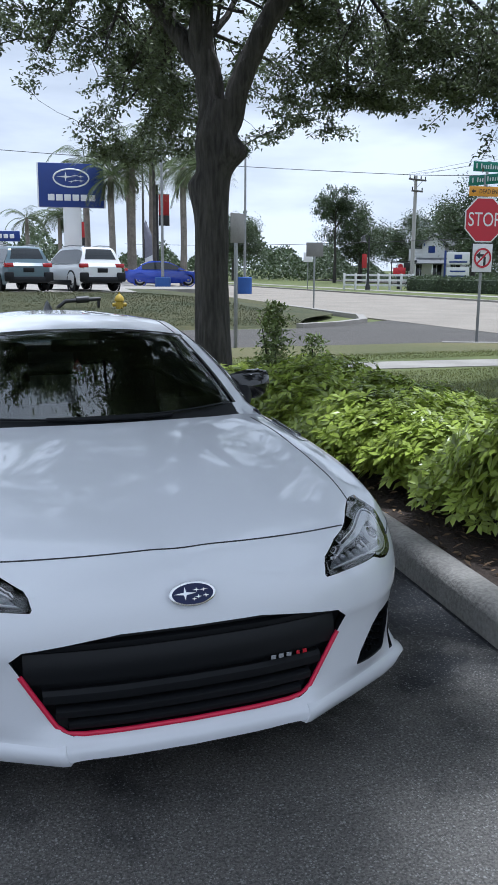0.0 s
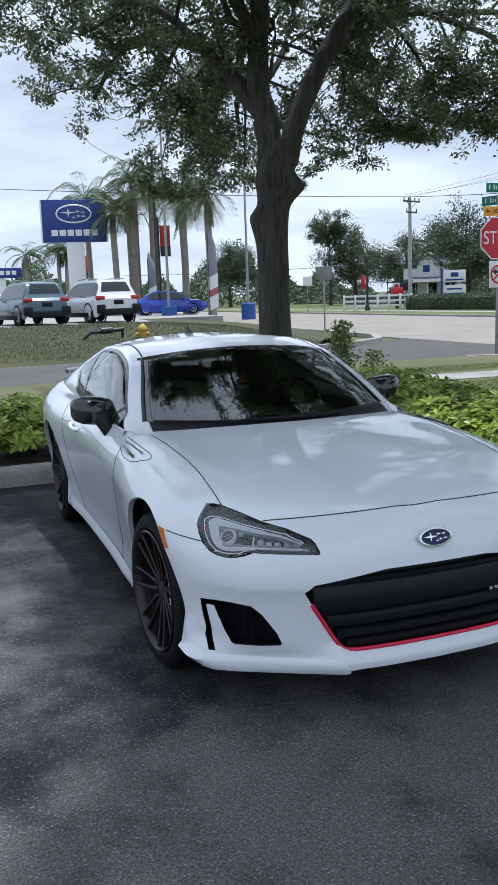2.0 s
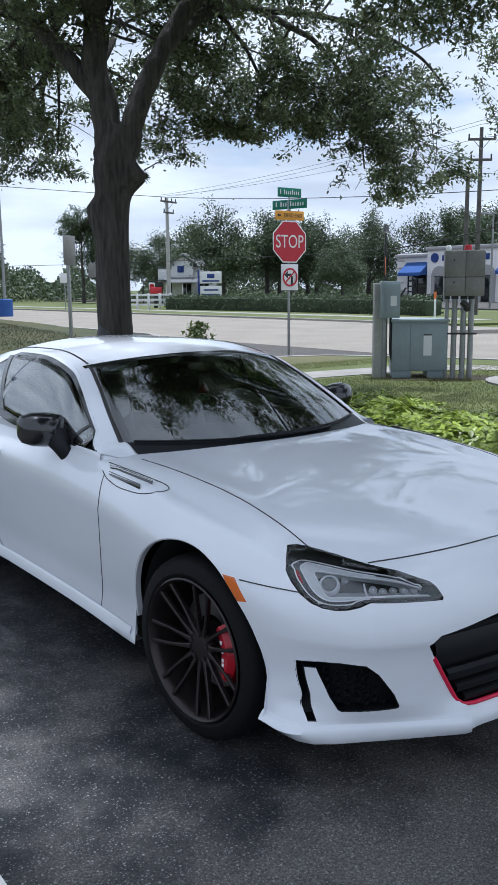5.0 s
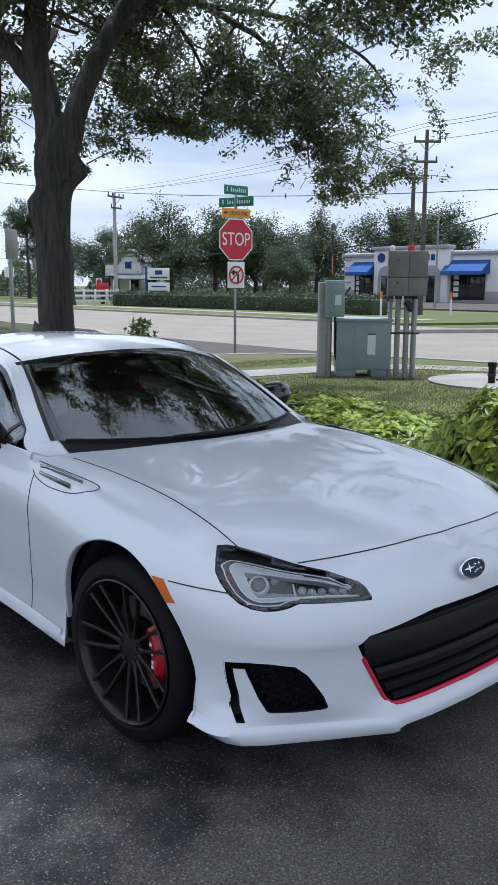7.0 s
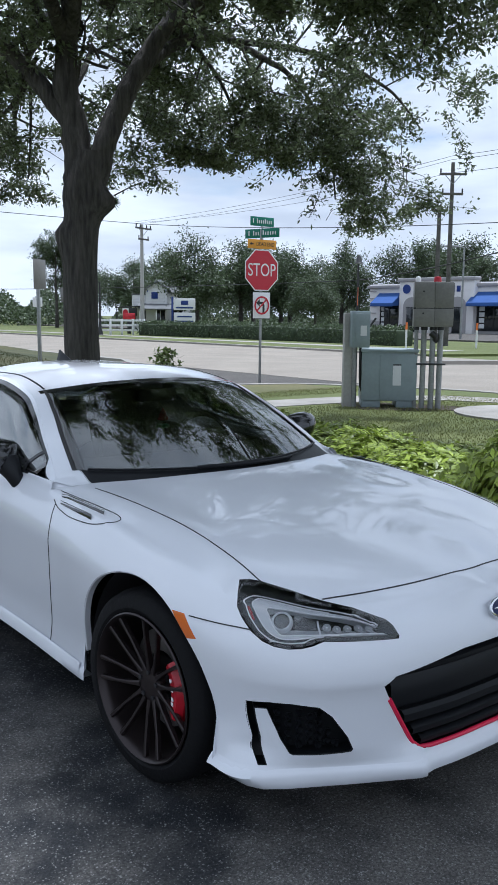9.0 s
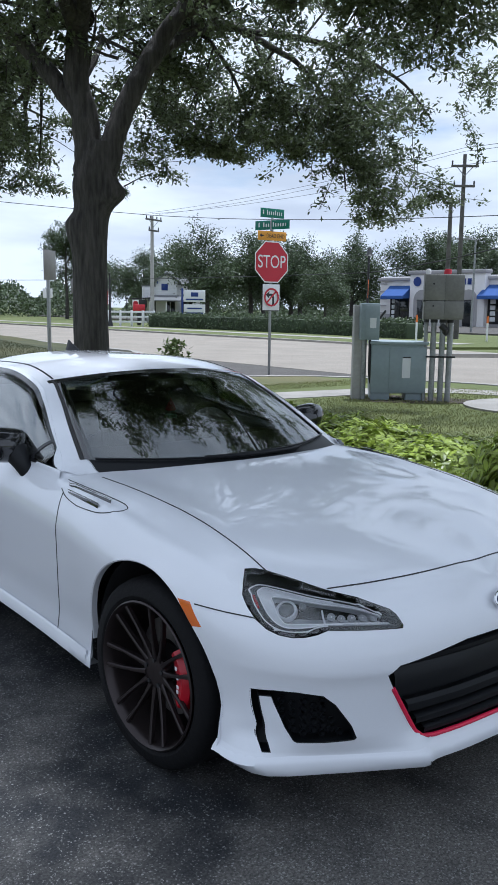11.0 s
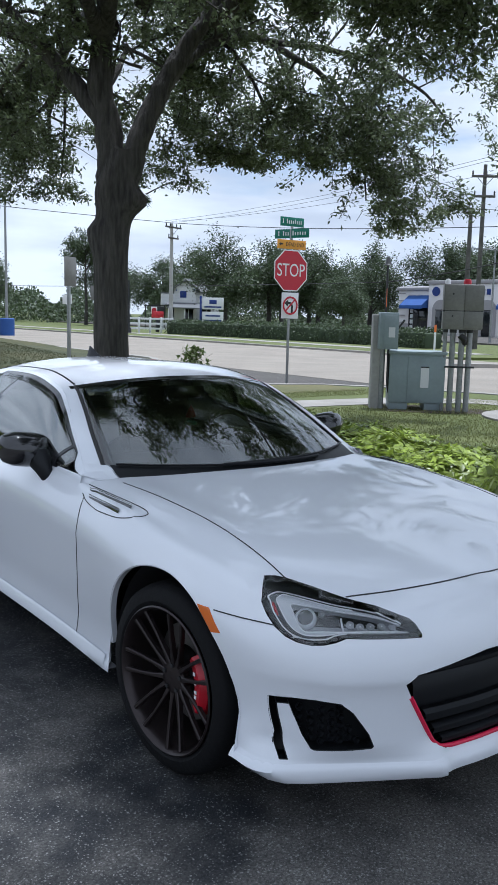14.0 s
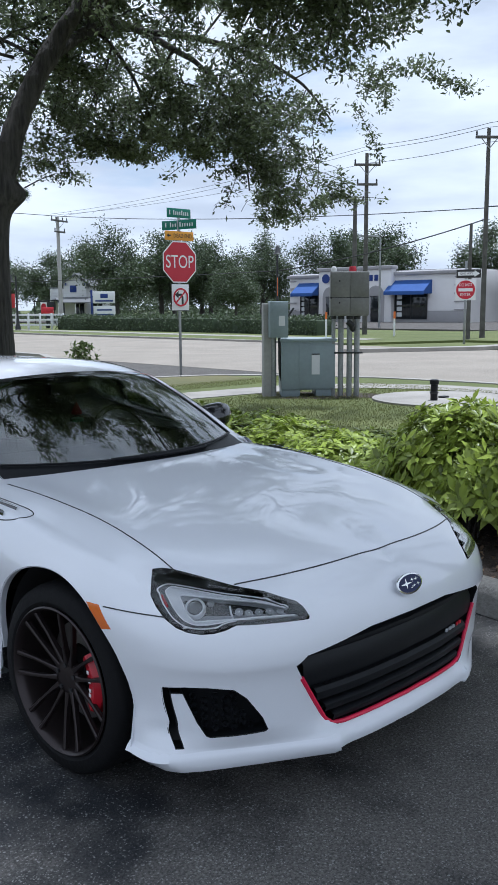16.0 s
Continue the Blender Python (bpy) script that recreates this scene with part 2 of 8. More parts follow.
M = {
    "asphalt": lot_asphalt(),
    "road": asphalt_mat("road_asphalt", (0.33, 0.295, 0.25), (0.23, 0.205, 0.175)),
    "side_road": asphalt_mat("side_road_asphalt", (0.125, 0.115, 0.105), (0.085, 0.08, 0.075)),
    "concrete": mat("concrete", (0.37, 0.345, 0.31), 0.9, var=0.2, big=1.5, fine=60, bump=0.3),
    "kerb": mat("kerb_concrete", (0.34, 0.325, 0.30), 0.92, var=0.25, big=3.0, fine=50, bump=0.45),
    "grass": mat("grass_turf", (0.135, 0.150, 0.045), 0.95, col2=(0.06, 0.08, 0.02), big=0.35, fine=30, bump=0.8),
    "dry": mat("dry_turf", (0.145, 0.125, 0.055), 0.95, col2=(0.06, 0.075, 0.022), big=0.35, fine=22, bump=0.8),
    "bank": mat("bank_turf", (0.075, 0.070, 0.026), 0.95, col2=(0.022, 0.034, 0.010), big=0.5, fine=9, bump=1.0, share=0.5, span=(0.36, 0.62)),
    "blade": leaf_mat("grass_blades", (0.26, 0.27, 0.10), 0.4, 0.6),
    "mulch": mat("mulch", (0.07, 0.05, 0.038), 0.95, var=0.3, big=4, fine=45, bump=1.0),
    "bark": mat("oak_bark", (0.085, 0.077, 0.068), 0.95, col2=(0.026, 0.024, 0.022), big=6, fine=30, bump=0.8, share=0.6, span=(0.36, 0.62)),
    "palm_bark": mat("palm_bark", (0.30, 0.27, 0.23), 0.95, var=0.25, big=3, fine=15, bump=0.6),
    "oak_leaf": leaf_mat("oak_leaves", (0.135, 0.165, 0.085), 0.45, trans=0.42),
    "hedge_leaf": leaf_mat("hedge_leaves", (0.342, 0.427, 0.067), 0.45, 0.36),
    "dark_leaf": leaf_mat("dark_leaves", (0.06, 0.10, 0.03), 0.4),
    "far_leaf": leaf_mat("far_leaves", (0.075, 0.105, 0.048), 0.45),
    "palm_leaf": leaf_mat("palm_leaves", (0.12, 0.16, 0.06), 0.35),
    "paint_white": mat("pearl_white_paint", (0.72, 0.735, 0.775), 0.35, var=0.015, big=2, fine=300, coat=1.0, spec=0.2),
    "black_gloss": mat("gloss_black", (0.012, 0.012, 0.014), 0.12, var=0.05, coat=0.6),
    "black_plastic": mat("black_plastic", (0.008, 0.009, 0.011), 0.45, var=0.1, fine=200, bump=0.05, spec=0.25),
    "rubber": mat("tyre_rubber", (0.007, 0.007, 0.008), 0.75, var=0.15, fine=60, bump=0.15, spec=0.2),
    "rim": mat("dark_bronze_alloy", (0.036, 0.028, 0.028), 0.34, 0.6, var=0.08),
    "disc": mat("brake_disc_steel", (0.30, 0.29, 0.28), 0.35, 1.0, var=0.15),
    "red": mat("red_paint", (0.48, 0.006, 0.020), 0.35, var=0.1),
    "amber": mat("amber_lens", (0.62, 0.13, 0.008), 0.2, var=0.05, coat=0.5),
    "chrome": mat("chrome", (0.75, 0.76, 0.78), 0.12, 1.0, var=0.03),
    "lamp_inner": mat("headlamp_reflector", (0.34, 0.35, 0.37), 0.42, 0.2, var=0.1),
    "drl": mat("daylight_strip_plastic", (0.66, 0.675, 0.70), 0.3, 0.1, var=0.05),
    "strip_edge": mat("bright_strip_edge", (0.88, 0.89, 0.90), 0.25, 0.0, var=0.02),
    "bulb": mat("projector_glass", (0.10, 0.105, 0.11), 0.06, 0.3, var=0.1, coat=1.0),
    "crimson": mat("crimson_line", (0.62, 0.010, 0.060), 0.4, var=0.05),
    "lamp_dark": mat("smoked_reflector", (0.075, 0.078, 0.085), 0.3, 0.4, var=0.1),
    "blue_badge": mat("blue_enamel", (0.008, 0.014, 0.07), 0.4, var=0.05, coat=0.1, spec=0.3),
    "glass": glass("tinted_glass", (0.30, 0.34, 0.34), ior=1.95),
    "side_glass": glass("side_glass", (0.55, 0.60, 0.58), ior=2.6),
    "clear": glass("clear_lens", (0.96, 0.97, 0.98)),
    "interior": mat("dark_interior", (0.02, 0.02, 0.021), 0.8, var=0.1),
    "stop_red": mat("sign_red", (0.48, 0.012, 0.03), 0.45, var=0.06, big=2),
    "sign_white": mat("sign_white", (0.75, 0.75, 0.75), 0.45, var=0.04),
    "sign_green": mat("sign_green", (0.0, 0.16, 0.10), 0.45, var=0.06),
    "sign_yellow": mat("sign_amber", (0.72, 0.32, 0.02), 0.45, var=0.06),
    "ink": mat("black_ink", (0.015, 0.015, 0.015), 0.5, var=0.02),
    "galv": mat("galvanised_steel", (0.36, 0.37, 0.37), 0.5, 0.6, var=0.2, big=3, fine=40),
    "box_grey": mat("grey_enamel", (0.27, 0.325, 0.34), 0.5, var=0.08, big=3, fine=20),
    "box_steel": mat("dull_steel", (0.235, 0.23, 0.215), 0.55, 0.25, var=0.15, big=4, fine=25),
    "pole_wood": mat("weathered_wood", (0.135, 0.128, 0.118), 0.95, var=0.3, big=3, fine=25, bump=0.5),
    "pole_conc": mat("pole_concrete", (0.42, 0.41, 0.39), 0.9, var=0.12, big=1, fine=20),
    "black_metal": mat("black_metal", (0.018, 0.018, 0.02), 0.45, var=0.08),
    "wire": mat("cable", (0.03, 0.03, 0.032), 0.7, var=0.05),
    "stucco": mat("white_stucco", (0.78, 0.76, 0.755), 0.9, var=0.07, big=0.5, fine=25, bump=0.2),
    "stucco_grey": mat("grey_stucco", (0.36, 0.35, 0.355), 0.9, var=0.08, big=0.6, fine=25, bump=0.2),
    "awning": mat("blue_canvas", (0.035, 0.10, 0.33), 0.8, var=0.12, big=1.2, fine=12),
    "sign_blue": mat("blue_sign", (0.010, 0.035, 0.20), 0.35, var=0.05, big=0.4),
    "dark_glass": mat("shop_glass", (0.02, 0.024, 0.028), 0.06, var=0.2, coat=0.3),
    "roof_metal": mat("grey_metal_roof", (0.14, 0.145, 0.15), 0.75, 0.0, var=0.1),
    "car_white": mat("white_car_paint", (0.72, 0.73, 0.74), 0.28, var=0.03, coat=0.8),
    "car_teal": mat("grey_teal_paint", (0.08, 0.13, 0.16), 0.28, var=0.04, coat=0.8),
    "car_blue": mat("blue_car_paint", (0.012, 0.045, 0.38), 0.25, var=0.05, coat=0.8),
    "tail_red": mat("tail_lamp_red", (0.38, 0.01, 0.015), 0.2, var=0.05, coat=0.4),
    "yellow": mat("yellow_paint", (0.48, 0.33, 0.03), 0.5, var=0.1),
    "orange": mat("orange_paint", (0.75, 0.18, 0.03), 0.6, var=0.1),
    "blue_base": mat("blue_concrete_paint", (0.03, 0.10, 0.35), 0.7, var=0.15),
    "flag_red": mat("red_banner", (0.42, 0.03, 0.03), 0.8, var=0.1),
    "flag_faded": mat("faded_red_cloth", (0.40, 0.12, 0.13), 0.9, var=0.1),
    "flag_grey": mat("faded_grey_cloth", (0.25, 0.25, 0.30), 0.9, var=0.15, fine=6),
    "line_paint": mat("worn_line_paint", (0.62, 0.62, 0.60), 0.8, var=0.35, big=6, fine=30),
    "bars": mat("pale_bars", (0.70, 0.71, 0.72), 0.5, var=0.03),
    "green_cloth": mat("green_cloth", (0.02, 0.22, 0.08), 0.8, var=0.1),
    "distant": mat("distant_trees", (0.07, 0.095, 0.055), 1.0, var=0.3, big=0.15, fine=1.2, bump=0.5),
}
# bark furrows run up the trunk
_bn, _bl = M["bark"].node_tree.nodes, M["bark"].node_tree.links
_map = _bn.new("ShaderNodeMapping")
_map.inputs["Scale"].default_value = (1.0, 1.0, 0.16)
_bl.new([v for v in _bn if v.type == "TEX_COORD"][0].outputs["Object"], _map.inputs["Vector"])
for _v in [v for v in _bn if v.type == "TEX_NOISE"]:
    _bl.new(_map.outputs["Vector"], _v.inputs["Vector"])
for _v in [v for v in _bn if v.type == "BUMP"]:
    _v.inputs["Distance"].default_value = 0.05
M["glass"].node_tree.nodes["Principled BSDF"].inputs["Specular IOR Level"].default_value = 0.5

# ---- mesh helpers ----


def part(name, bm, material, parent=None, label="", smooth=True, angle=38):
    me = bpy.data.meshes.new(name)
    bm.to_mesh(me)
    bm.free()
    return part_mesh(name, me, material, parent, label, smooth, angle)


def part_mesh(name, me, material, parent=None, label="", smooth=True, angle=38):
    me.materials.append(material)
    if smooth:
        me.polygons.foreach_set("use_smooth", [True] * len(me.polygons))
        me.set_sharp_from_angle(angle=radians(angle))
    ob = new(name, me)
    if parent:
        ob.parent = parent
    if label:
        ob["label"] = label
    return ob


def thing(name, m, label, category, group="", kind=""):
    ob = new(name)
    ob.matrix_basis = m
    return tagged(ob, label, category, group, kind)


def box(c, s, bevel=0.0, rot=None, seg=2, bm=None):
    own = bmesh.new()
    bmesh.ops.create_cube(own, size=1.0, matrix=Matrix.Diagonal((*s, 1)))
    if bevel:
        bmesh.ops.bevel(own, geom=own.edges[:], offset=bevel, segments=seg, affect="EDGES", profile=0.5)
    own.transform(Matrix.Translation(c) @ (rot or Matrix()))
    return join(bm, own)


def join(bm, own):
    if bm is None:
        return own
    me = bpy.data.meshes.new("tmp")
    own.to_mesh(me)
    own.free()
    bm.from_mesh(me)
    bpy.data.meshes.remove(me)
    return bm


def tube(pts, radii, n=10, bm=None, caps=True):
    bm = bm or bmesh.new()
    pts = [Vector(p) for p in pts]
    if not hasattr(radii, "__len__"):
        radii = [radii] * len(pts)
    radii = [float(v) for v in radii]
    rings, up = [], None
    for i, p in enumerate(pts):
        d = (pts[min(i + 1, len(pts) - 1)] - pts[max(i - 1, 0)]).normalized()
        if up is None:
            up = d.orthogonal().normalized()
        side = d.cross(up)
        side = side.normalized() if side.length > 1e-5 else d.orthogonal().normalized()
        up = side.cross(d).normalized()
        rings.append([bm.verts.new(p + radii[i] * (math.cos(a) * up + math.sin(a) * side)) for a in (2 * math.pi * k / n for k in range(n))])
    for a, b in zip(rings, rings[1:]):
        for k in range(n):
            bm.faces.new((a[k], a[(k + 1) % n], b[(k + 1) % n], b[k]))
    if caps:
        bm.faces.new(rings[0])
        bm.faces.new(rings[-1][::-1])
    return bm


def lathe(prof, n=32, axis="Z", bm=None, closed=False):
    """A turned form from (radius, height) pairs."""
    own = bmesh.new()
    rings = [[own.verts.new((r * math.cos(2 * math.pi * k / n), r * math.sin(2 * math.pi * k / n), h)) for k in range(n)] for r, h in prof]
    pairs = list(zip(rings, rings[1:])) + ([(rings[-1], rings[0])] if closed else [])
    for a, b in pairs:
        for k in range(n):
            own.faces.new((a[k], a[(k + 1) % n], b[(k + 1) % n], b[k]))
    if axis == "X":
        own.transform(Matrix.Rotation(radians(90), 4, "Y"))
    if axis == "Y":
        own.transform(Matrix.Rotation(radians(-90), 4, "X"))
    bmesh.ops.recalc_face_normals(own, faces=own.faces[:])
    return join(bm, own)


def prism(poly, d0, d1, plane="XZ", bevel=0.0, bm=None):
    """A flat outline given depth. XZ: the outline is (x, z), the depth along y."""
    own = bmesh.new()
    place = {"XZ": lambda p, d: (p[0], d, p[1]), "XY": lambda p, d: (p[0], p[1], d), "YZ": lambda p, d: (d, p[0], p[1])}[plane]
    a, b = [own.verts.new(place(p, d0)) for p in poly], [own.verts.new(place(p, d1)) for p in poly]
    own.faces.new(a)
    own.faces.new(b[::-1])
    for k in range(len(poly)):
        j = (k + 1) % len(poly)
        own.faces.new((a[k], b[k], b[j], a[j]))
    bmesh.ops.recalc_face_normals(own, faces=own.faces[:])
    if bevel:
        bmesh.ops.bevel(own, geom=own.edges[:], offset=bevel, segments=2, affect="EDGES", profile=0.5)
    return join(bm, own)


def grid(rows, bm=None, flip=False):
    bm = bm or bmesh.new()
    vs = [[bm.verts.new(p) for p in r] for r in rows]
    for a, b in zip(vs, vs[1:]):
        for k in range(len(a) - 1):
            q = (a[k], a[k + 1], b[k + 1], b[k])
            bm.faces.new(q[::-1] if flip else q)
    return bm


def spline(keys):
    """A smooth curve through (parameter, value or tuple) keys; returns a function."""
    ts = np.array([k[0] for k in keys], float)
    vs = np.array([np.atleast_1d(k[1]) for k in keys], float)
    d = np.diff(vs, axis=0) / np.diff(ts)[:, None]
    m = np.zeros_like(vs)
    m[0], m[-1] = d[0], d[-1]
    for i in range(1, len(ts) - 1):
        a, b = d[i - 1], d[i]
        h0, h1 = ts[i] - ts[i - 1], ts[i + 1] - ts[i]
        mean = (a * h1 + b * h0) / (h0 + h1)
        lim = 3 * np.minimum(np.abs(a), np.abs(b))
        m[i] = np.where(a * b > 0, np.sign(mean) * np.minimum(np.abs(mean), lim), 0)

    def at(t):
        t = min(max(t, ts[0]), ts[-1])
        i = min(int(np.searchsorted(ts, t, "right")) - 1, len(ts) - 2)
        h = ts[i + 1] - ts[i]
        s = (t - ts[i]) / h
        v = (2 * s**3 - 3 * s**2 + 1) * vs[i] + (s**3 - 2 * s**2 + s) * h * m[i] + (-2 * s**3 + 3 * s**2) * vs[i + 1] + (s**3 - s**2) * h * m[i + 1]
        return float(v[0]) if len(v) == 1 else v
    return at


def smooth(a, b, x):
    t = min(max((x - a) / (b - a), 0), 1)
    return t * t * (3 - 2 * t)


def letters(body, size, m, material, parent, name="lettering", depth=0.004, squeeze=1.0):
    cu = bpy.data.curves.new(name, "FONT")
    cu.body, cu.size, cu.extrude, cu.align_x, cu.align_y = body, size, depth, "CENTER", "CENTER"
    tmp = bpy.data.objects.new("tmp", cu)
    scene.collection.objects.link(tmp)
    me = bpy.data.meshes.new_from_object(tmp.evaluated_get(bpy.context.evaluated_depsgraph_get()))
    bpy.data.objects.remove(tmp)
    me.transform(Matrix.Diagonal((squeeze, 1, 1, 1)))
    ob = part_mesh(name, me, material, parent, smooth=False)
    ob.matrix_basis = m
    return ob


def leaves_mesh(name, centres, normals, dirs, length, width, fold=0.15):
    """Many small folded leaves, each of two triangles on either side of the midrib."""
    c, n, d = (np.asarray(a, float) for a in (centres, normals, dirs))
    n /= np.linalg.norm(n, axis=1)[:, None] + 1e-9
    d -= n * np.sum(n * d, axis=1)[:, None]
    d /= np.linalg.norm(d, axis=1)[:, None] + 1e-9
    s = np.cross(d, n)
    L, W = np.asarray(length).reshape(-1, 1), np.asarray(width).reshape(-1, 1)
    k = len(c)
    v = np.empty((k, 4, 3))
    v[:, 0] = c
    v[:, 1] = c + d * L * 0.5 + s * W * 0.5 + n * W * fold
    v[:, 2] = c + d * L
    v[:, 3] = c + d * L * 0.5 - s * W * 0.5 + n * W * fold
    me = bpy.data.meshes.new(name)
    me.vertices.add(4 * k)
    me.vertices.foreach_set("co", v.ravel())
    idx = (np.arange(k)[:, None] * 4 + np.array([0, 1, 2, 0, 2, 3])).ravel().astype(np.int32)
    me.loops.add(6 * k)
    me.loops.foreach_set("vertex_index", idx)
    me.polygons.add(2 * k)
    me.polygons.foreach_set("loop_start", np.arange(0, 6 * k, 3, dtype=np.int32))
    me.update(calc_edges=True)
    return me


# ---- ground, roads, kerbs ----


def slab(name, poly, z0, z1, material, label, category="ground"):
    ob = part(name, prism(poly, z0, z1, "XY"), material, smooth=False)
    return tagged(ob, label, category, kind="structure")


def sweep(path, profile, closed_ends=True):
    """A profile of (across, up) points carried along a plan path."""
    rows, pts = [], [Vector((*p, 0)) for p in path]
    for i, p in enumerate(pts):
        d = (pts[min(i + 1, len(pts) - 1)] - pts[max(i - 1, 0)]).normalized()
        s = Vector((d.y, -d.x, 0))
        rows.append([p + s * a + Vector((0, 0, b)) for a, b in profile])
    bm = grid(rows)
    if closed_ends:
        for r in (rows[0], rows[-1]):
            bm.faces.new([bm.verts.new(p) for p in r])
    bmesh.ops.recalc_face_normals(bm, faces=bm.faces[:])
    return bm


def arc(cx, cy, r, a0, a1, n=10):
    return [(cx + r * math.cos(radians(a0 + (a1 - a0) * k / n)), cy + r * math.sin(radians(a0 + (a1 - a0) * k / n))) for k in range(n + 1)]


slab("ground", [(-900, -600), (1000, -600), (1000, 1300), (-900, 1300)], -0.5, -0.04, M["grass"], "wide level grassland reaching the horizon")
slab("parking_lot", [(-45, -40), (1.52, -40), (1.56, 3.0), (1.0, 4.0), (-45, 4.0)], -0.3, 0.0, M["asphalt"], "worn dark asphalt of a parking lot", "pavement")
NEAR_LAWN = [(1.55, -40), (12.4, -40), (12.4, 7.0)] + [(12.0, 8.6), (11.2, 10.4), (10.4, 11.5), (9.2, 12.1)] + [(-45, 12.3), (-45, 3.98), (1.0, 3.98), (1.58, 3.2)]
slab("lawn", NEAR_LAWN, -0.3, 0.07, M["grass"], "mown lawn with dry patches behind the kerb", "lawn")
slab("verge", [(-45, 10.6), (10.2, 10.2), (10.4, 11.5), (9.2, 12.1), (-45, 12.3)], 0.03, 0.076, M["dry"], "dry grass verge beside the side road", "lawn")
slab("side_road", [(-90, 12.2), (9.0, 12.0), (13.0, 9.0), (13.0, 21.0), (8.6, 17.9), (-90, 18.6)], -0.3, -0.008, M["side_road"], "dark grey asphalt side road", "road")
slab("main_road", [(12.3, -120), (25.3, -120), (25.0, 16), (25.0, 30), (26.5, 260), (15.5, 260), (12.6, 30), (12.3, 8)], -0.3, 0.0, M["road"], "pale worn asphalt of a wide main road", "road")
slab("far_verge", [(25.6, -120), (62, -120), (62, 20), (38, 27), (38, 260), (27, 260), (25.4, 30), (25.2, 20.5), (31, 18.5), (31, 13.5), (25.6, 12.0)], -0.3, 0.06, M["grass"], "green verge on the far side of the main road", "lawn")
slab("far_pavement", [(28.6, 22), (29.9, 22), (31.5, 200), (30.0, 200)], 0.0, 0.075, M["concrete"], "pale concrete pavement along the far verge", "pavement")
slab("far_pavement", [(28.4, -80), (29.7, -80), (29.7, 12), (28.4, 12)], 0.0, 0.075, M["concrete"], "pale concrete pavement along the far verge", "pavement")
path = [(4.6, 8.75), (7.0, 8.6), (9.2, 8.35), (10.4, 7.6), (11.0, 6.4), (11.3, 4.0), (11.3, -30)]
tagged(part("pavement", sweep(path, [(-0.45, 0.0), (-0.45, 0.082), (0.45, 0.082), (0.45, 0.0)]), M["concrete"], smooth=False), "pale concrete pavement crossing the lawn", "pavement", kind="structure")
# concrete kerbs
KERB = [(-0.085, -0.1), (-0.085, 0.10), (-0.070, 0.142), (-0.035, 0.160), (0.035, 0.160), (0.075, 0.145), (0.092, 0.10), (0.098, -0.1)]
kp = [(1.30, -8.0), (1.33, -3.0), (1.43, -0.4), (1.49, 0.2), (1.545, 0.8), (1.60, 1.6), (1.66, 2.6)] + [(1.66 - 0.9 + 0.9 * math.cos(a), 3.05 + 0.9 * math.sin(a)) for a in np.linspace(0.15, math.pi / 2, 9)] + [(-0.6, 3.95), (-3, 3.94), (-8, 3.93), (-20, 3.9), (-44, 3.9)]
tagged(part("kerb", sweep([(x + 0.085, y) for x, y in kp], KERB), M["kerb"], angle=60), "rounded grey concrete kerb, stained and worn", "kerb", kind="structure")
tagged(part("road_kerb", sweep([(12.36, -60), (12.36, 6.5), (12.05, 8.5), (11.3, 10.3), (10.3, 11.6), (9.0, 12.1)], [(-0.1, -0.1), (-0.1, 0.09), (0.1, 0.09), (0.1, -0.1)]), M["concrete"], smooth=False), "pale kerb at the road corner", "kerb", kind="structure")
tagged(part("road_kerb", sweep([(8.4, 18.0), (9.8, 18.6), (11.2, 19.8), (12.2, 22), (12.7, 30), (15.6, 200)], [(-0.12, -0.1), (-0.12, 0.11), (0.12, 0.11), (0.12, -0.1)]), M["concrete"], smooth=False), "pale kerb at the road corner", "kerb", kind="structure")
tagged(part("road_kerb", sweep([(25.1, 20.6), (25.2, 30), (26.6, 200)], [(-0.15, -0.1), (-0.15, 0.09), (0.15, 0.09), (0.15, -0.1)]), M["concrete"], smooth=False), "pale kerb of the far verge", "kerb", kind="structure")
slab("median", [(20.2, 16.2), (24.6, 13.6), (30.5, 13.2), (30.5, 14.0), (24.8, 14.3), (20.4, 16.5)], 0.0, 0.13, M["concrete"], "narrow concrete traffic island", "kerb")
# grass mound between the side road and the dealership
rows = []
for j in range(31):
    y = 18.4 + 21.4 * j / 30
    row = []
    for i in range(61):
        x = -70 + 84 * i / 60
        lim = 8.6 + 3.4 * smooth(18, 24, y)
        xx = min(x, lim)
        h = 0.62 * math.sin(math.pi * min(1, (y - 18.4) / 21.4)) ** 0.8 * (1 - smooth(5, 13, xx) * 0.85) + 0.05 * noise.noise(Vector((x * 0.2, y * 0.2, 0)))
        h = max(h, (0.50 if y > 29 else 0.0) * (1 - smooth(9, 14, xx)))
        row.append((xx, y, 0.02 + max(h, -0.01) if j else -0.06))
    rows.append(row)
tagged(part("grass_mound", grid(rows), M["bank"]), "low green grass bank with dry patches beside the side road", "lawn", kind="structure")
slab("dealer_terrace", [(-40, 28.4), (6.4, 28.4), (7.4, 36.5), (-40, 36.5)], -0.1, 0.66, M["concrete"], "raised concrete parking terrace behind the grass bank", "pavement")
slab("dealer_lot", [(-90, 39.6), (13.0, 39.6), (15.0, 110), (-90, 110)], -0.2, 0.50, M["concrete"], "pale concrete lot of a car dealership", "pavement")
slab("shop_lot", [(44, -40), (120, -40), (120, 120), (52, 120), (46, 40)], -0.2, 0.065, M["side_road"], "asphalt lot in front of the shops", "pavement")
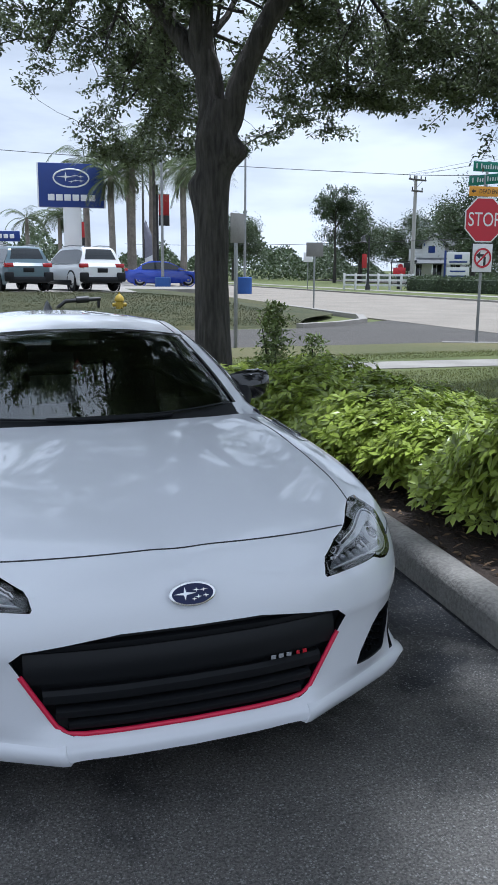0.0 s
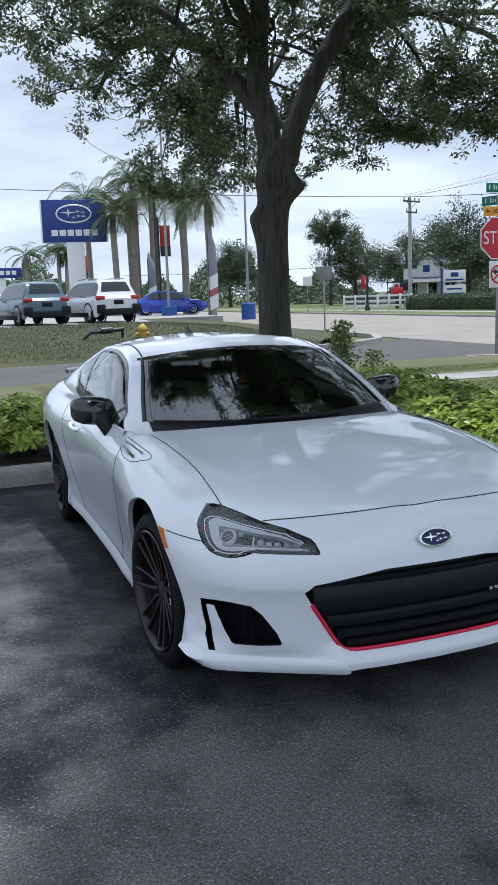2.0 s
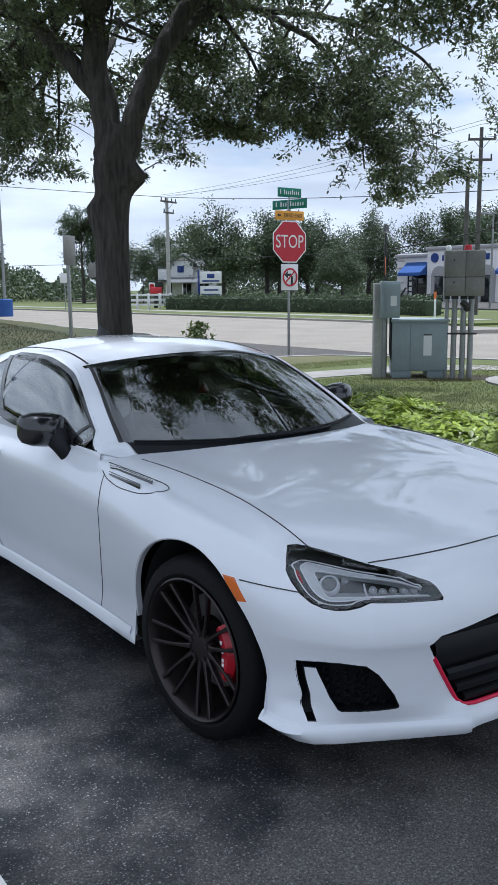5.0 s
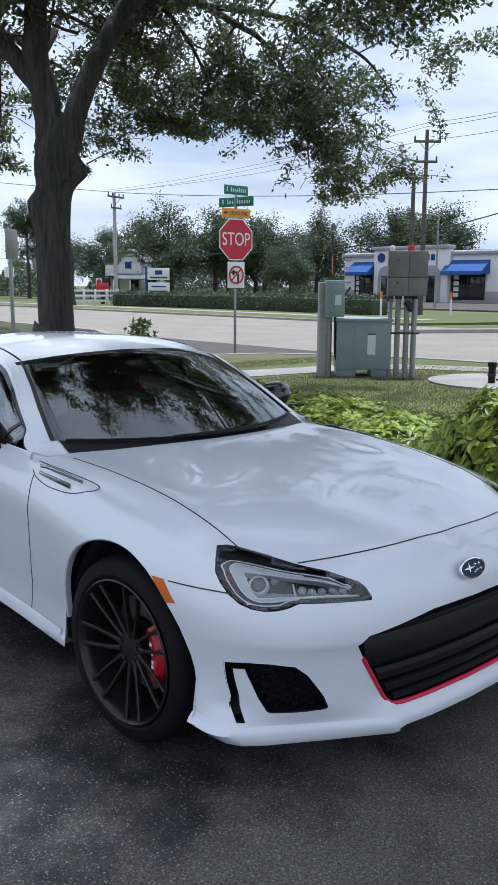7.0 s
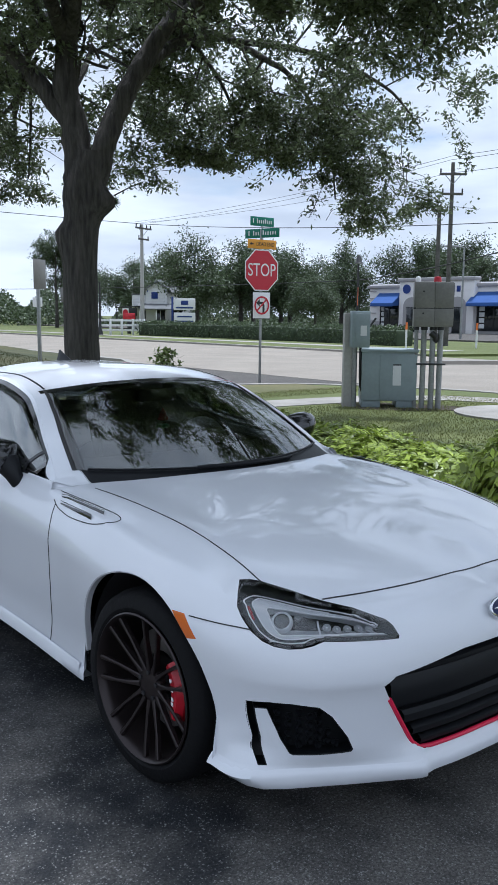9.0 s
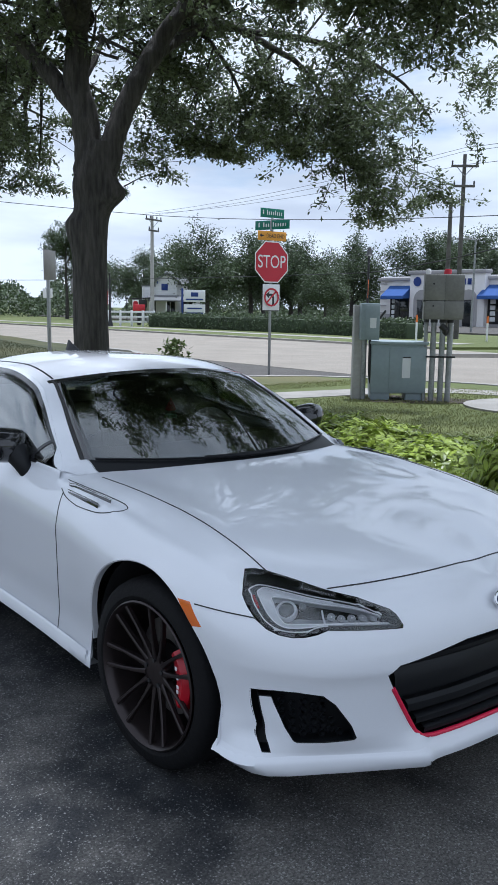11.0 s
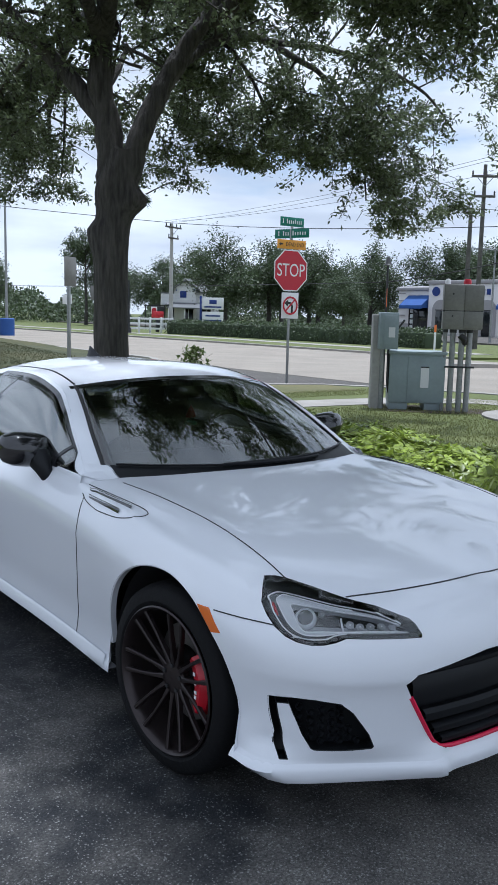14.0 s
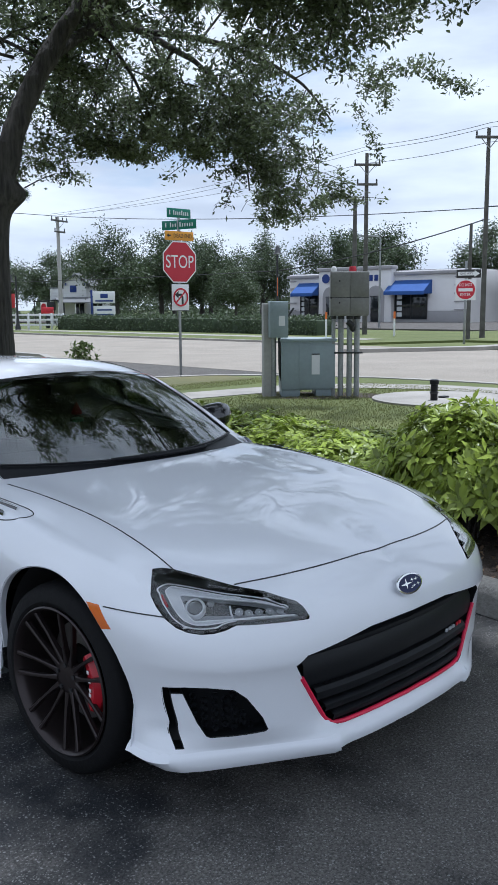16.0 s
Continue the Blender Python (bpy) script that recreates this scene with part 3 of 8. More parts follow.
# worn white parking line
tagged(part("parking_line", prism([(-1.735, -4.6), (-1.645, -4.6), (-1.640, -2.0), (-1.648, -1.1), (-1.636, -0.3), (-1.632, 0.15), (-1.630, 0.33), (-1.638, 0.52), (-1.650, 0.70), (-1.69, 0.74), (-1.718, 0.60), (-1.716, 0.2), (-1.722, -0.4), (-1.716, -1.3), (-1.728, -2.4)], 0.001, 0.005, "XY"), M["line_paint"], smooth=False), "worn white parking bay line", "line", kind="structure")
for y in (-2.3, -1.55, -0.72, 0.08, 0.26):
    pts = [(-1.73 + 0.10 * k / 6, y + 0.012 * k / 6 + 0.008 * math.sin(4.0 * k + y * 9), 0.0052) for k in range(7)]
    tagged(part("line_crack", tube(pts, [0.001, 0.003, 0.002, 0.0035, 0.002, 0.003, 0.001], 4), M["ink"]), "dark hairline crack across the worn parking line", "crack", "cracks in the line", "structure")
# planting bed
slab("planting_bed", [(1.62, -8), (3.6, -8), (3.7, 2.5), (3.2, 5.6), (-45, 5.6), (-45, 4.02), (1.1, 4.02), (1.70, 3.2)], 0.0, 0.105, M["mulch"], "dark mulch planting bed behind the kerb", "bed")
slab("concrete_pad", arc(9.35, 5.15, 1.15, 0, 360, 40)[:-1], 0.0, 0.10, M["concrete"], "round concrete pad in the lawn", "slab")

# ---- plants ----
rng = np.random.default_rng(7)


def rand_dirs(n):
    v = rng.normal(size=(n, 3))
    return v / np.linalg.norm(v, axis=1)[:, None]


def shrub_mesh(name, rx, ry, h, whorls, leaf_len, seed):
    """A rounded shrub of leaf whorls on its outer shell, umbrella fashion."""
    r = np.random.default_rng(seed)
    th, ph = r.uniform(0, 2 * math.pi, whorls), np.arccos(r.uniform(-0.15, 1, whorls))
    rad = r.uniform(0.72, 1.05, whorls)
    d = np.stack([np.sin(ph) * np.cos(th), np.sin(ph) * np.sin(th), np.cos(ph)], 1)
    lump = 1 + 0.16 * np.sin(3 * th + seed) * np.sin(ph) + 0.10 * np.sin(5 * th + 2 * ph)
    c = d * rad[:, None] * lump[:, None] * np.array([rx, ry, h * 0.62]) + np.array([0, 0, h * 0.40])
    c = np.where(c[:, 2:3] < 0.05, c * np.array([0.9, 0.9, 0]) + np.array([0, 0, 0.08]), c)
    cen, nor, dr, ln = [], [], [], []
    per = 8
    for k in range(per):
        ax = d * np.array([1, 1, 1.0]) + np.array([0, 0, 0.55]) + r.normal(0, 0.25, d.shape)
        ax /= np.linalg.norm(ax, axis=1)[:, None]
        t1 = np.cross(ax, np.array([0.3, 0.9, 0.2]))
        t1 /= np.linalg.norm(t1, axis=1)[:, None]
        t2 = np.cross(ax, t1)
        a = 2 * math.pi * k / per + r.uniform(-0.3, 0.3, whorls)
        out = t1 * np.cos(a)[:, None] + t2 * np.sin(a)[:, None]
        droop = out + ax * r.uniform(-0.15, 0.65, whorls)[:, None]
        cen.append(c + out * 0.012)
        dr.append(droop)
        nor.append(ax - out * 0.2)
        ln.append(leaf_len * r.uniform(0.7, 1.2, whorls))
    ln = np.concatenate(ln)
    return leaves_mesh(name, np.concatenate(cen), np.concatenate(nor), np.concatenate(dr), ln, ln * 0.42, 0.12)


SHRUBS = [shrub_mesh("leaves", 0.62, 0.62, 0.68, 620, 0.095, s) for s in (1, 2, 3, 4)]


def stems_bm(h, n, spread, seed):
    r = random.Random(seed)
    bm = bmesh.new()
    for k in range(n):
        a, q = r.uniform(0, 6.28), r.uniform(0.3, 1)
        top = Vector((spread * q * math.cos(a), spread * q * math.sin(a), h * r.uniform(0.6, 0.95)))
        base = Vector((0.12 * math.cos(a), 0.12 * math.sin(a), 0))
        tube([base, base.lerp(top, 0.5) + Vector((0, 0, 0.05)), top], [0.012, 0.009, 0.004], 5, bm)
    return bm


STEMS = [stems_bm(0.6, 16, 0.45, s) for s in (1, 2)]
STEM_ME = []
for b in STEMS:
    me = bpy.data.meshes.new("stems")
    b.to_mesh(me)
    b.free()
    me.materials.append(M["bark"])
    STEM_ME.append(me)
for me in SHRUBS:
    me.materials.append(M["hedge_leaf"])


def shrub(x, y, z, sx, sz, k, label, group):
    t = thing("hedge_shrub", pose(x, y, z, 0, 0, 77 * k % 360) @ Matrix.Diagonal((sx, sx, sz, 1)), label, "shrub", group)
    for nm, me in (("leaves", SHRUBS[k % 4]), ("stems", STEM_ME[k % 2])):
        o = new(nm, me)
        o.parent = t
    return t


rs = random.Random(11)
LBL = "yellow-green umbrella-leaved hedge shrub growing in dark mulch"
k = 0
for row, (x0, hs) in enumerate(((2.32, 1.0), (2.92, 0.92))):
    y = -2.3 + 0.25 * row
    while y < 4.6:
        tall = 1.15 if y < 0.45 else 0.92 if y < 0.9 else 0.72 if y < 2.8 else 0.82
        sx = rs.uniform(0.80, 0.95)
        shrub(x0 + rs.uniform(-0.1, 0.1) + (0.12 if y < 1 else 0), y, 0.10, sx, tall * hs * rs.uniform(0.92, 1.08), k, LBL, "shrubs of the hedge beside the car")
        y += rs.uniform(0.5, 0.62)
        k += 1
x = 2.2
while x > -14:
    shrub(x, 4.85 + rs.uniform(-0.08, 0.08), 0.10, rs.uniform(0.75, 0.92), rs.uniform(0.66, 0.80), k, "low yellow-green hedge shrub behind the kerb", "shrubs of the hedge behind the car")
    x -= rs.uniform(0.55, 0.7)
    k += 1
# leggy sprouts that stand above the hedge
SPROUT_LEAF = leaf_mat("sprout_leaves", (0.19, 0.245, 0.075), 0.4, 0.4)
for x, y, h in ((2.45, 4.80, 1.05), (3.05, 5.2, 0.72)):
    t = thing("sprout", pose(x, y, 0.1), "leggy green sprout standing above the hedge", "shrub")
    part("stem", join(tube([(0, 0, 0), (0.03, 0.02, h * 0.5), (0.0, 0.05, h * 0.92)], [0.014, 0.011, 0.006], 6), tube([(0.02, 0, 0), (-0.05, 0.02, h * 0.5), (-0.12, 0, h * 0.8)], [0.012, 0.009, 0.005], 6)), M["bark"], t)
    n = 1500 if h > 1 else 520
    up = rng.random(n) ** (1.15 if h > 1 else 0.8)
    c = np.stack([rng.normal(0, 0.095, n) * (1.15 - 0.65 * up), rng.normal(0, 0.095, n) * (1.15 - 0.65 * up), h * (0.35 + 0.68 * up)], 1)
    part_mesh("leaves", leaves_mesh("leaves", c, rand_dirs(n) + np.array([0, 0, 1]), rand_dirs(n) + np.array([0, 0, 0.3]), rng.uniform(0.04, 0.07, n), rng.uniform(0.016, 0.028, n)), SPROUT_LEAF, t, smooth=False)


def grow(limbs, levels, seed, reach, droop, floor, many=7):
    """Branches out of the given limbs; returns the tubes and the twig tips with their directions."""
    r = random.Random(seed)
    tubes, tips = [], []
    todo = [(pts, radii, 0) for pts, radii in limbs]
    while todo:
        pts, radii, lv = todo.pop()
        tubes.append((pts, radii, lv))
        if lv >= levels:
            tips += [(pts[i].lerp(pts[i + 1], q), (pts[i + 1] - pts[i]).normalized()) for i in range(len(pts) - 1) for q in (0.15, 0.5, 0.85)]
            continue
        n = (many, 7, 4)[min(lv, 2)]
        for k in range(n):
            q = 0.22 + 0.78 * (k + r.random() * 0.7) / n
            i = min(int(q * (len(pts) - 1)), len(pts) - 2)
            f = q * (len(pts) - 1) - i
            p = pts[i].lerp(pts[i + 1], f)
            d = (pts[i + 1] - pts[i]).normalized()
            side = Vector((r.gauss(0, 1), r.gauss(0, 1), r.gauss(0.1, 0.6)))
            side = (side - d * side.dot(d)).normalized()
            nd = (d * 0.45 + side).normalized()
            ln = reach * (0.62 ** lv) * r.uniform(0.6, 1.15)
            rad = (radii[i] + (radii[i + 1] - radii[i]) * f) * 0.5
            new_pts, cur, dd = [p], p.copy(), nd
            for s in range(4):
                dd = (dd + Vector((r.gauss(0, 0.22), r.gauss(0, 0.22), r.gauss(0, 0.18) - droop * (0.4 + 0.5 * lv) * (s / 3)))).normalized()
                cur = cur + dd * ln / 4
                if cur.z < floor(cur):
                    cur.z = floor(cur)
                    dd.z = max(dd.z, 0.05)
                new_pts.append(cur.copy())
            todo.append((new_pts, [max(rad * (1 - 0.2 * s), 0.004) for s in range(5)], lv + 1))
    return tubes, tips


def within_crown(todo, shape):
    """The twigs that lie inside the crown's outline."""
    return [v for v in todo if shape(v[0] if isinstance(v[0], Vector) else v[0][-1])]


def leafy(name, tips, per, spread, length, width, material, parent, seed, keep=None, gap=-9.0):
    r = np.random.default_rng(seed)
    tips = [t for t in tips if noise.noise(t[0] * 1.5 + Vector((seed, 0, 0))) + 0.35 * noise.noise(t[0] * 5.0) > gap]
    p = np.repeat(np.array([t[0] for t in tips]), per, 0)
    d = np.repeat(np.array([t[1] for t in tips]), per, 0)
    n = len(p)
    c = p + r.normal(0, spread, (n, 3)) * np.array([1, 1, 0.7])
    if keep is not None:
        m = keep(c)
        c, d, n = c[m], d[m], int(m.sum())
    nr = r.normal(0, 0.7, (n, 3)) + np.array([0, 0, 0.9])
    dr = d * 0.5 + r.normal(0, 0.7, (n, 3)) + np.array([0, 0, -0.15])
    ob = part_mesh(name, leaves_mesh(name, c, nr, dr, length * r.uniform(0.6, 1.25, n), width * r.uniform(0.7, 1.2, n)), material, parent, smooth=False)
    return ob


def V(*a):
    return Vector(a)


def curve_pts(keys, n):
    f = spline([(i, k) for i, k in enumerate(keys)])
    return [Vector(f(t)) for t in np.linspace(0, len(keys) - 1, n)]


def gnarled(bm, r):
    """Knobs and hollows along a limb."""
    for v in bm.verts:
        k = v.co
        v.co = k + Vector((noise.noise(k * 4.0), noise.noise(k * 4.0 + Vector((9, 0, 0))), 0.4 * noise.noise(k * 4.0 + Vector((0, 9, 0))))) * 0.22 * r + Vector((noise.noise(k * 13.0), noise.noise(k * 13.0 + Vector((5, 0, 0))), 0)) * 0.10 * r
    return bm


# the live oak behind the car
oak = thing("oak_tree", pose(2.24, 6.05, 0.05), "large live oak with forked grey trunk and dense dark crown", "tree")
trunk_path = curve_pts([(0.02, 0.02, 0), (0.0, 0.02, 0.5), (-0.02, 0.03, 1.4), (-0.02, 0.04, 2.0), (0.02, 0.05, 2.5), (0.05, 0.0, 2.9), (0.08, -0.02, 3.15)], 52)
prof = spline([(0, 0.30), (0.10, 0.23), (0.35, 0.182), (0.6, 0.178), (0.75, 0.195), (0.85, 0.18), (1.0, 0.16)])
bm = bmesh.new()
rows = []
for i, p in enumerate(trunk_path):
    q = i / 51
    row = []
    for kk in range(41):
        a = 2 * math.pi * kk / 40
        rr = prof(q) * (1 + 0.05 * math.sin(3 * a + 5 * q) + 0.05 * noise.noise(Vector((3 * math.cos(a), 3 * math.sin(a), p.z * 2.5))) + 0.16 * max(0, 1 - q * 7) * math.sin(5 * a) ** 2)
        burl = math.exp(-((p.z - 2.33) / (0.085 if p.z > 2.33 else 0.22)) ** 2)
        rr += 0.092 * burl * max(0, math.cos(a - 2.6)) ** 2 + 0.035 * math.exp(-((p.z - 2.75) / 0.16) ** 2) * max(0, math.cos(a - 2.6)) + 0.15 * math.exp(-((p.z - 2.64) / 0.13) ** 2) * max(0, math.cos(a + 0.55)) ** 2
        row.append(p + Vector((rr * math.cos(a), rr * math.sin(a), 0)))
    rows.append(row)
grid(rows, bm)
bmesh.ops.remove_doubles(bm, verts=bm.verts[:], dist=1e-4)
bmesh.ops.recalc_face_normals(bm, faces=bm.faces[:])
part("trunk", bm, M["bark"], oak, "furrowed grey oak trunk with burls", angle=80)
fork = V(0.05, 0.0, 2.95)
OAK_LIMBS = [
    ([fork + V(-0.06, 0.05, -0.2), V(-0.02, 0.08, 3.4), V(-0.10, 0.12, 3.85), V(-0.08, 0.1, 4.3), V(0.0, 0.07, 5.0), V(0.15, 0.3, 5.9), V(0.1, 0.2, 7.0)], [0.155, 0.135, 0.12, 0.105, 0.09, 0.07, 0.04]),
    ([V(-0.06, 0.1, 3.45), V(-0.25, 0.40, 3.85), V(-0.32, 1.0, 4.3), V(-0.38, 1.8, 4.7), V(-0.6, 2.6, 5.0), V(-0.9, 3.4, 4.9), V(-1.2, 4.0, 4.4)], [0.11, 0.095, 0.08, 0.07, 0.06, 0.045, 0.03]),
    ([V(-0.22, 0.3, 3.75), V(-0.6, 0.6, 4.3), V(-1.1, 0.9, 4.8), V(-1.5, 1.2, 5.0), V(-1.9, 1.4, 4.9)], [0.075, 0.055, 0.04, 0.03, 0.015]),
    ([V(-0.08, 0.12, 4.2), V(-1.2, -1.1, 4.9), V(-2.2, -1.9, 5.2), V(-3.0, -2.3, 5.2)], [0.08, 0.06, 0.04, 0.02]),
    ([fork + V(0.06, -0.03, -0.15), V(0.30, -0.13, 3.45), V(0.52, -0.25, 3.95), V(0.80, -0.42, 4.45), V(1.10, -0.62, 4.85), V(1.5, -0.9, 5.5), V(1.8, -1.1, 6.4)], [0.14, 0.115, 0.10, 0.09, 0.08, 0.065, 0.04]),
    ([V(0.58, -0.30, 4.05), V(1.3, -0.1, 4.5), V(2.2, 0.3, 4.75), V(3.2, 0.6, 4.7), V(3.8, 0.5, 4.2), V(4.0, 0.35, 3.5), V(4.0, 0.3, 3.05)], [0.07, 0.06, 0.045, 0.035, 0.022, 0.014, 0.008]),
    ([V(2.2, 0.3, 4.75), V(3.2, -0.1, 4.7), V(4.2, -0.4, 4.4), V(4.7, -0.55, 3.95)], [0.04, 0.03, 0.02, 0.010]),
    ([V(0.95, -0.5, 4.6), V(1.6, 0.8, 4.9), V(2.2, 1.9, 4.9), V(2.7, 2.5, 4.5), V(2.8, 2.6, 3.85)], [0.06, 0.05, 0.04, 0.025, 0.012]),
    ([V(0.0, 0.1, 4.4), V(0.3, 1.4, 4.8), V(0.7, 2.8, 4.8), V(1.0, 3.8, 4.4), V(1.2, 4.3, 3.9)], [0.10, 0.08, 0.06, 0.04, 0.02]),
    ([V(-0.08, 0.12, 4.2), V(-0.4, -0.8, 4.8), V(-0.8, -1.8, 5.1), V(-1.1, -2.6, 5.0), V(-1.3, -3.4, 4.7)], [0.10, 0.08, 0.055, 0.035, 0.018]),
    ([V(0.9, -0.5, 4.5), V(1.0, -1.3, 4.8), V(1.1, -1.9, 5.0), V(1.1, -2.6, 4.9), V(0.9, -3.3, 4.6)], [0.085, 0.065, 0.045, 0.03, 0.016]),
    ([V(0.2, -0.2, 4.6), V(0.1, -1.0, 4.9), V(0.1, -1.8, 5.0), V(0.0, -2.7, 4.8), V(-0.2, -3.5, 4.5)], [0.08, 0.06, 0.045, 0.03, 0.016]),
    ([V(0.1, 0.25, 5.2), V(0.8, 1.0, 5.8), V(1.6, 1.7, 6.2), V(2.4, 2.2, 6.2)], [0.08, 0.06, 0.045, 0.02]),
    ([V(-0.2, 0.5, 5.0), V(-1.0, 1.0, 5.6), V(-1.7, 1.3, 5.9), V(-2.2, 1.5, 5.8)], [0.07, 0.055, 0.04, 0.02]),
    ([V(1.6, 0.8, 4.9), V(2.0, 0.6, 4.6), V(2.4, 0.5, 4.0), V(2.5, 0.5, 3.5)], [0.035, 0.026, 0.018, 0.009]),
    ([V(0.3, 1.4, 4.8), V(0.0, 2.4, 4.5), V(-0.2, 3.2, 4.0), V(-0.3, 3.6, 3.5)], [0.035, 0.026, 0.018, 0.009]),
]


def oak_floor(p):
    if p.x > 3.2:
        return 2.75
    return 3.25 + max(1.2 * smooth(-0.4, -2.2, p.x), 1.15 * smooth(-0.3, -1.9, p.y)) + 0.25 * math.sin(2.3 * math.atan2(p.y, p.x) + 1.0) + (0.6 if math.hypot(p.x, p.y) < 1.0 else 0)


def oak_crown(p):
    return p.y > -3.85 + 0.35 * noise.noise(p * 0.8)


tubes, tips = grow(OAK_LIMBS, 2, 5, 1.5, 0.30, oak_floor, 11)
tubes, tips = within_crown(tubes, oak_crown), within_crown(tips, oak_crown)
twig_bm = bmesh.new()
for pts, radii, lv in tubes:
    if lv == 0:
        part("limb", gnarled(tube(curve_pts(pts, 8 * len(pts)), list(np.interp(np.linspace(0, len(pts) - 1, 8 * len(pts)), range(len(pts)), radii)), 14), radii[0]), M["bark"], oak)
    elif noise.noise(pts[-1] * 1.5 + Vector((3, 0, 0))) + 0.35 * noise.noise(pts[-1] * 5.0) > -0.12:
        tube(pts, radii, 6 if lv == 1 else 4, twig_bm, caps=False)
part("small_branch", twig_bm, M["bark"], oak)["kind"] = "stuff"
leafy("crown", tips, 19, 0.062, 0.074, 0.033, M["oak_leaf"], oak, 3, gap=-0.05)
leafy("crown", [t for t in tips if t[0].y < -1.3 and t[0].z > 4.3], 20, 0.09, 0.080, 0.037, M["oak_leaf"], oak, 13, gap=-0.40)
# the heavy clump that hangs at the end of the long limb
clump = []
rc_ = random.Random(12)
while len(clump) < 150:
    q = V(rc_.uniform(-1, 1), rc_.uniform(-1, 1), rc_.uniform(-1, 1))
    if q.length < 1 and noise.noise(q * 2.4) > -0.22:
        clump.append((V(3.62 + 0.72 * q.x, 0.25 + 0.55 * q.y, 3.82 + 0.68 * q.z), V(q.x, q.y, -0.5).normalized()))
leafy("crown", clump, 17, 0.062, 0.074, 0.033, M["oak_leaf"], oak, 6)
# a tuft of air plant on the burl, and the small shoot beside it
n = 170
dd = rand_dirs(n)
part_mesh("air_plant", leaves_mesh("air_plant", np.tile([0.30, -0.12, 2.66], (n, 1)), rand_dirs(n), dd * [1, 1, 0.7] + [0.3, -0.1, 0.1], rng.uniform(0.04, 0.12, n), np.full(n, 0.007)), M["dark_leaf"], oak, smooth=False)
sh = [V(0.30, -0.15, 2.72), V(0.42, -0.24, 2.80), V(0.55, -0.33, 2.86)]
part("shoot", tube(sh, [0.008, 0.006, 0.003], 5), M["bark"], oak)
leafy("shoot_leaves", [(sh[1], (sh[2] - sh[1]).normalized()), (sh[2], V(1, 0, 0))], 14, 0.05, 0.06, 0.025, M["oak_leaf"], oak, 8)

# the nearer tree: drooping ends in view, unseen crown added to shade the lot
near = thing("oak_tree", pose(5.2, -2.6, 0.1), "live oak with drooping limb ends, its unseen crown added to shade the bay", "tree")
part("trunk", tube(curve_pts([(0, 0, 0), (0.02, 0.02, 1.0), (-0.03, 0.05, 2.0), (0, 0, 3.1)], 14), [0.30, 0.24, 0.21] + [0.20] * 8 + [0.19] * 3, 20), M["bark"], near)
NEAR_LIMBS = [
    ([V(0, 0, 3.0), V(-0.1, 1.5, 4.8), V(-0.2, 3.2, 5.8), V(-0.5, 4.8, 5.8), V(-0.9, 6.1, 5.0), V(-1.1, 6.8, 4.2)], [0.14, 0.11, 0.07, 0.04, 0.022, 0.010]),
    ([V(0, 0, 3.0), V(0.3, 1.6, 4.9), V(0.4, 3.2, 5.7), V(0.1, 4.8, 5.5), V(-0.3, 6.0, 4.5)], [0.14, 0.10, 0.06, 0.03, 0.010]),
    ([V(0, 0, 3.0), V(-1.0, 0.4, 4.2), V(-2.4, 0.9, 5.2), V(-3.8, 1.2, 5.8), V(-5.0, 1.3, 5.8)], [0.14, 0.12, 0.09, 0.06, 0.03]),
    ([V(0, 0, 3.0), V(-0.8, -0.3, 4.2), V(-2.2, -0.7, 5.4), V(-3.8, -1.0, 6.0), V(-5.2, -1.2, 6.0)], [0.14, 0.11, 0.08, 0.055, 0.025]),
    ([V(-0.4, 0.6, 3.9), V(-1.6, 2.0, 5.4), V(-2.8, 3.0, 6.2), V(-3.8, 3.6, 6.4)], [0.10, 0.08, 0.055, 0.025]),
    ([V(0, 0, 3.0), V(0.1, 0.1, 4.2), V(-0.1, 0.2, 5.8), V(-0.2, 0.3, 7.6)], [0.17, 0.13, 0.09, 0.04]),
    ([V(-0.3, 0.0, 3.4), V(-2.0, -0.2, 5.0), V(-4.0, -0.1, 6.0), V(-5.5, 0.0, 6.1)], [0.12, 0.09, 0.06, 0.03]),
    ([V(-0.6, 0.8, 4.1), V(-2.2, 2.0, 5.7), V(-4.0, 2.5, 6.2), V(-5.2, 2.8, 6.2)], [0.10, 0.08, 0.05, 0.025]),
    ([V(0.0, 0.1, 3.2), V(0.9, 0.6, 4.4), V(1.9, 1.1, 5.2), V(2.9, 1.5, 5.4)], [0.12, 0.09, 0.06, 0.03]),
    ([V(-0.3, 0.4, 3.8), V(-1.8, 1.3, 4.9), V(-3.5, 2.0, 5.3), V(-5.0, 2.4, 5.2)], [0.10, 0.08, 0.05, 0.02]),
    ([V(-0.4, 0.6, 4.0), V(-1.8, 2.0, 5.1), V(-3.4, 2.9, 5.5), V(-4.9, 3.5, 5.4)], [0.10, 0.08, 0.05, 0.02]),
    ([V(-0.4, 0.8, 4.0), V(-1.6, 2.4, 5.0), V(-3.2, 3.6, 5.3), V(-4.9, 4.9, 5.1)], [0.10, 0.08, 0.05, 0.02]),
    ([V(-0.5, 0.1, 3.9), V(-2.0, 0.7, 5.0), V(-3.6, 1.1, 5.3), V(-5.3, 1.4, 5.2)], [0.10, 0.08, 0.05, 0.02]),
    ([V(0.0, 0.0, 3.2), V(-0.4, -1.2, 4.5), V(-1.2, -2.4, 5.6), V(-2.0, -3.4, 6.0)], [0.12, 0.09, 0.06, 0.03]),
]


def near_floor(p):
    return 3.55 + 0.12 * math.sin(6 * p.x) if p.y > 4.2 else 4.7


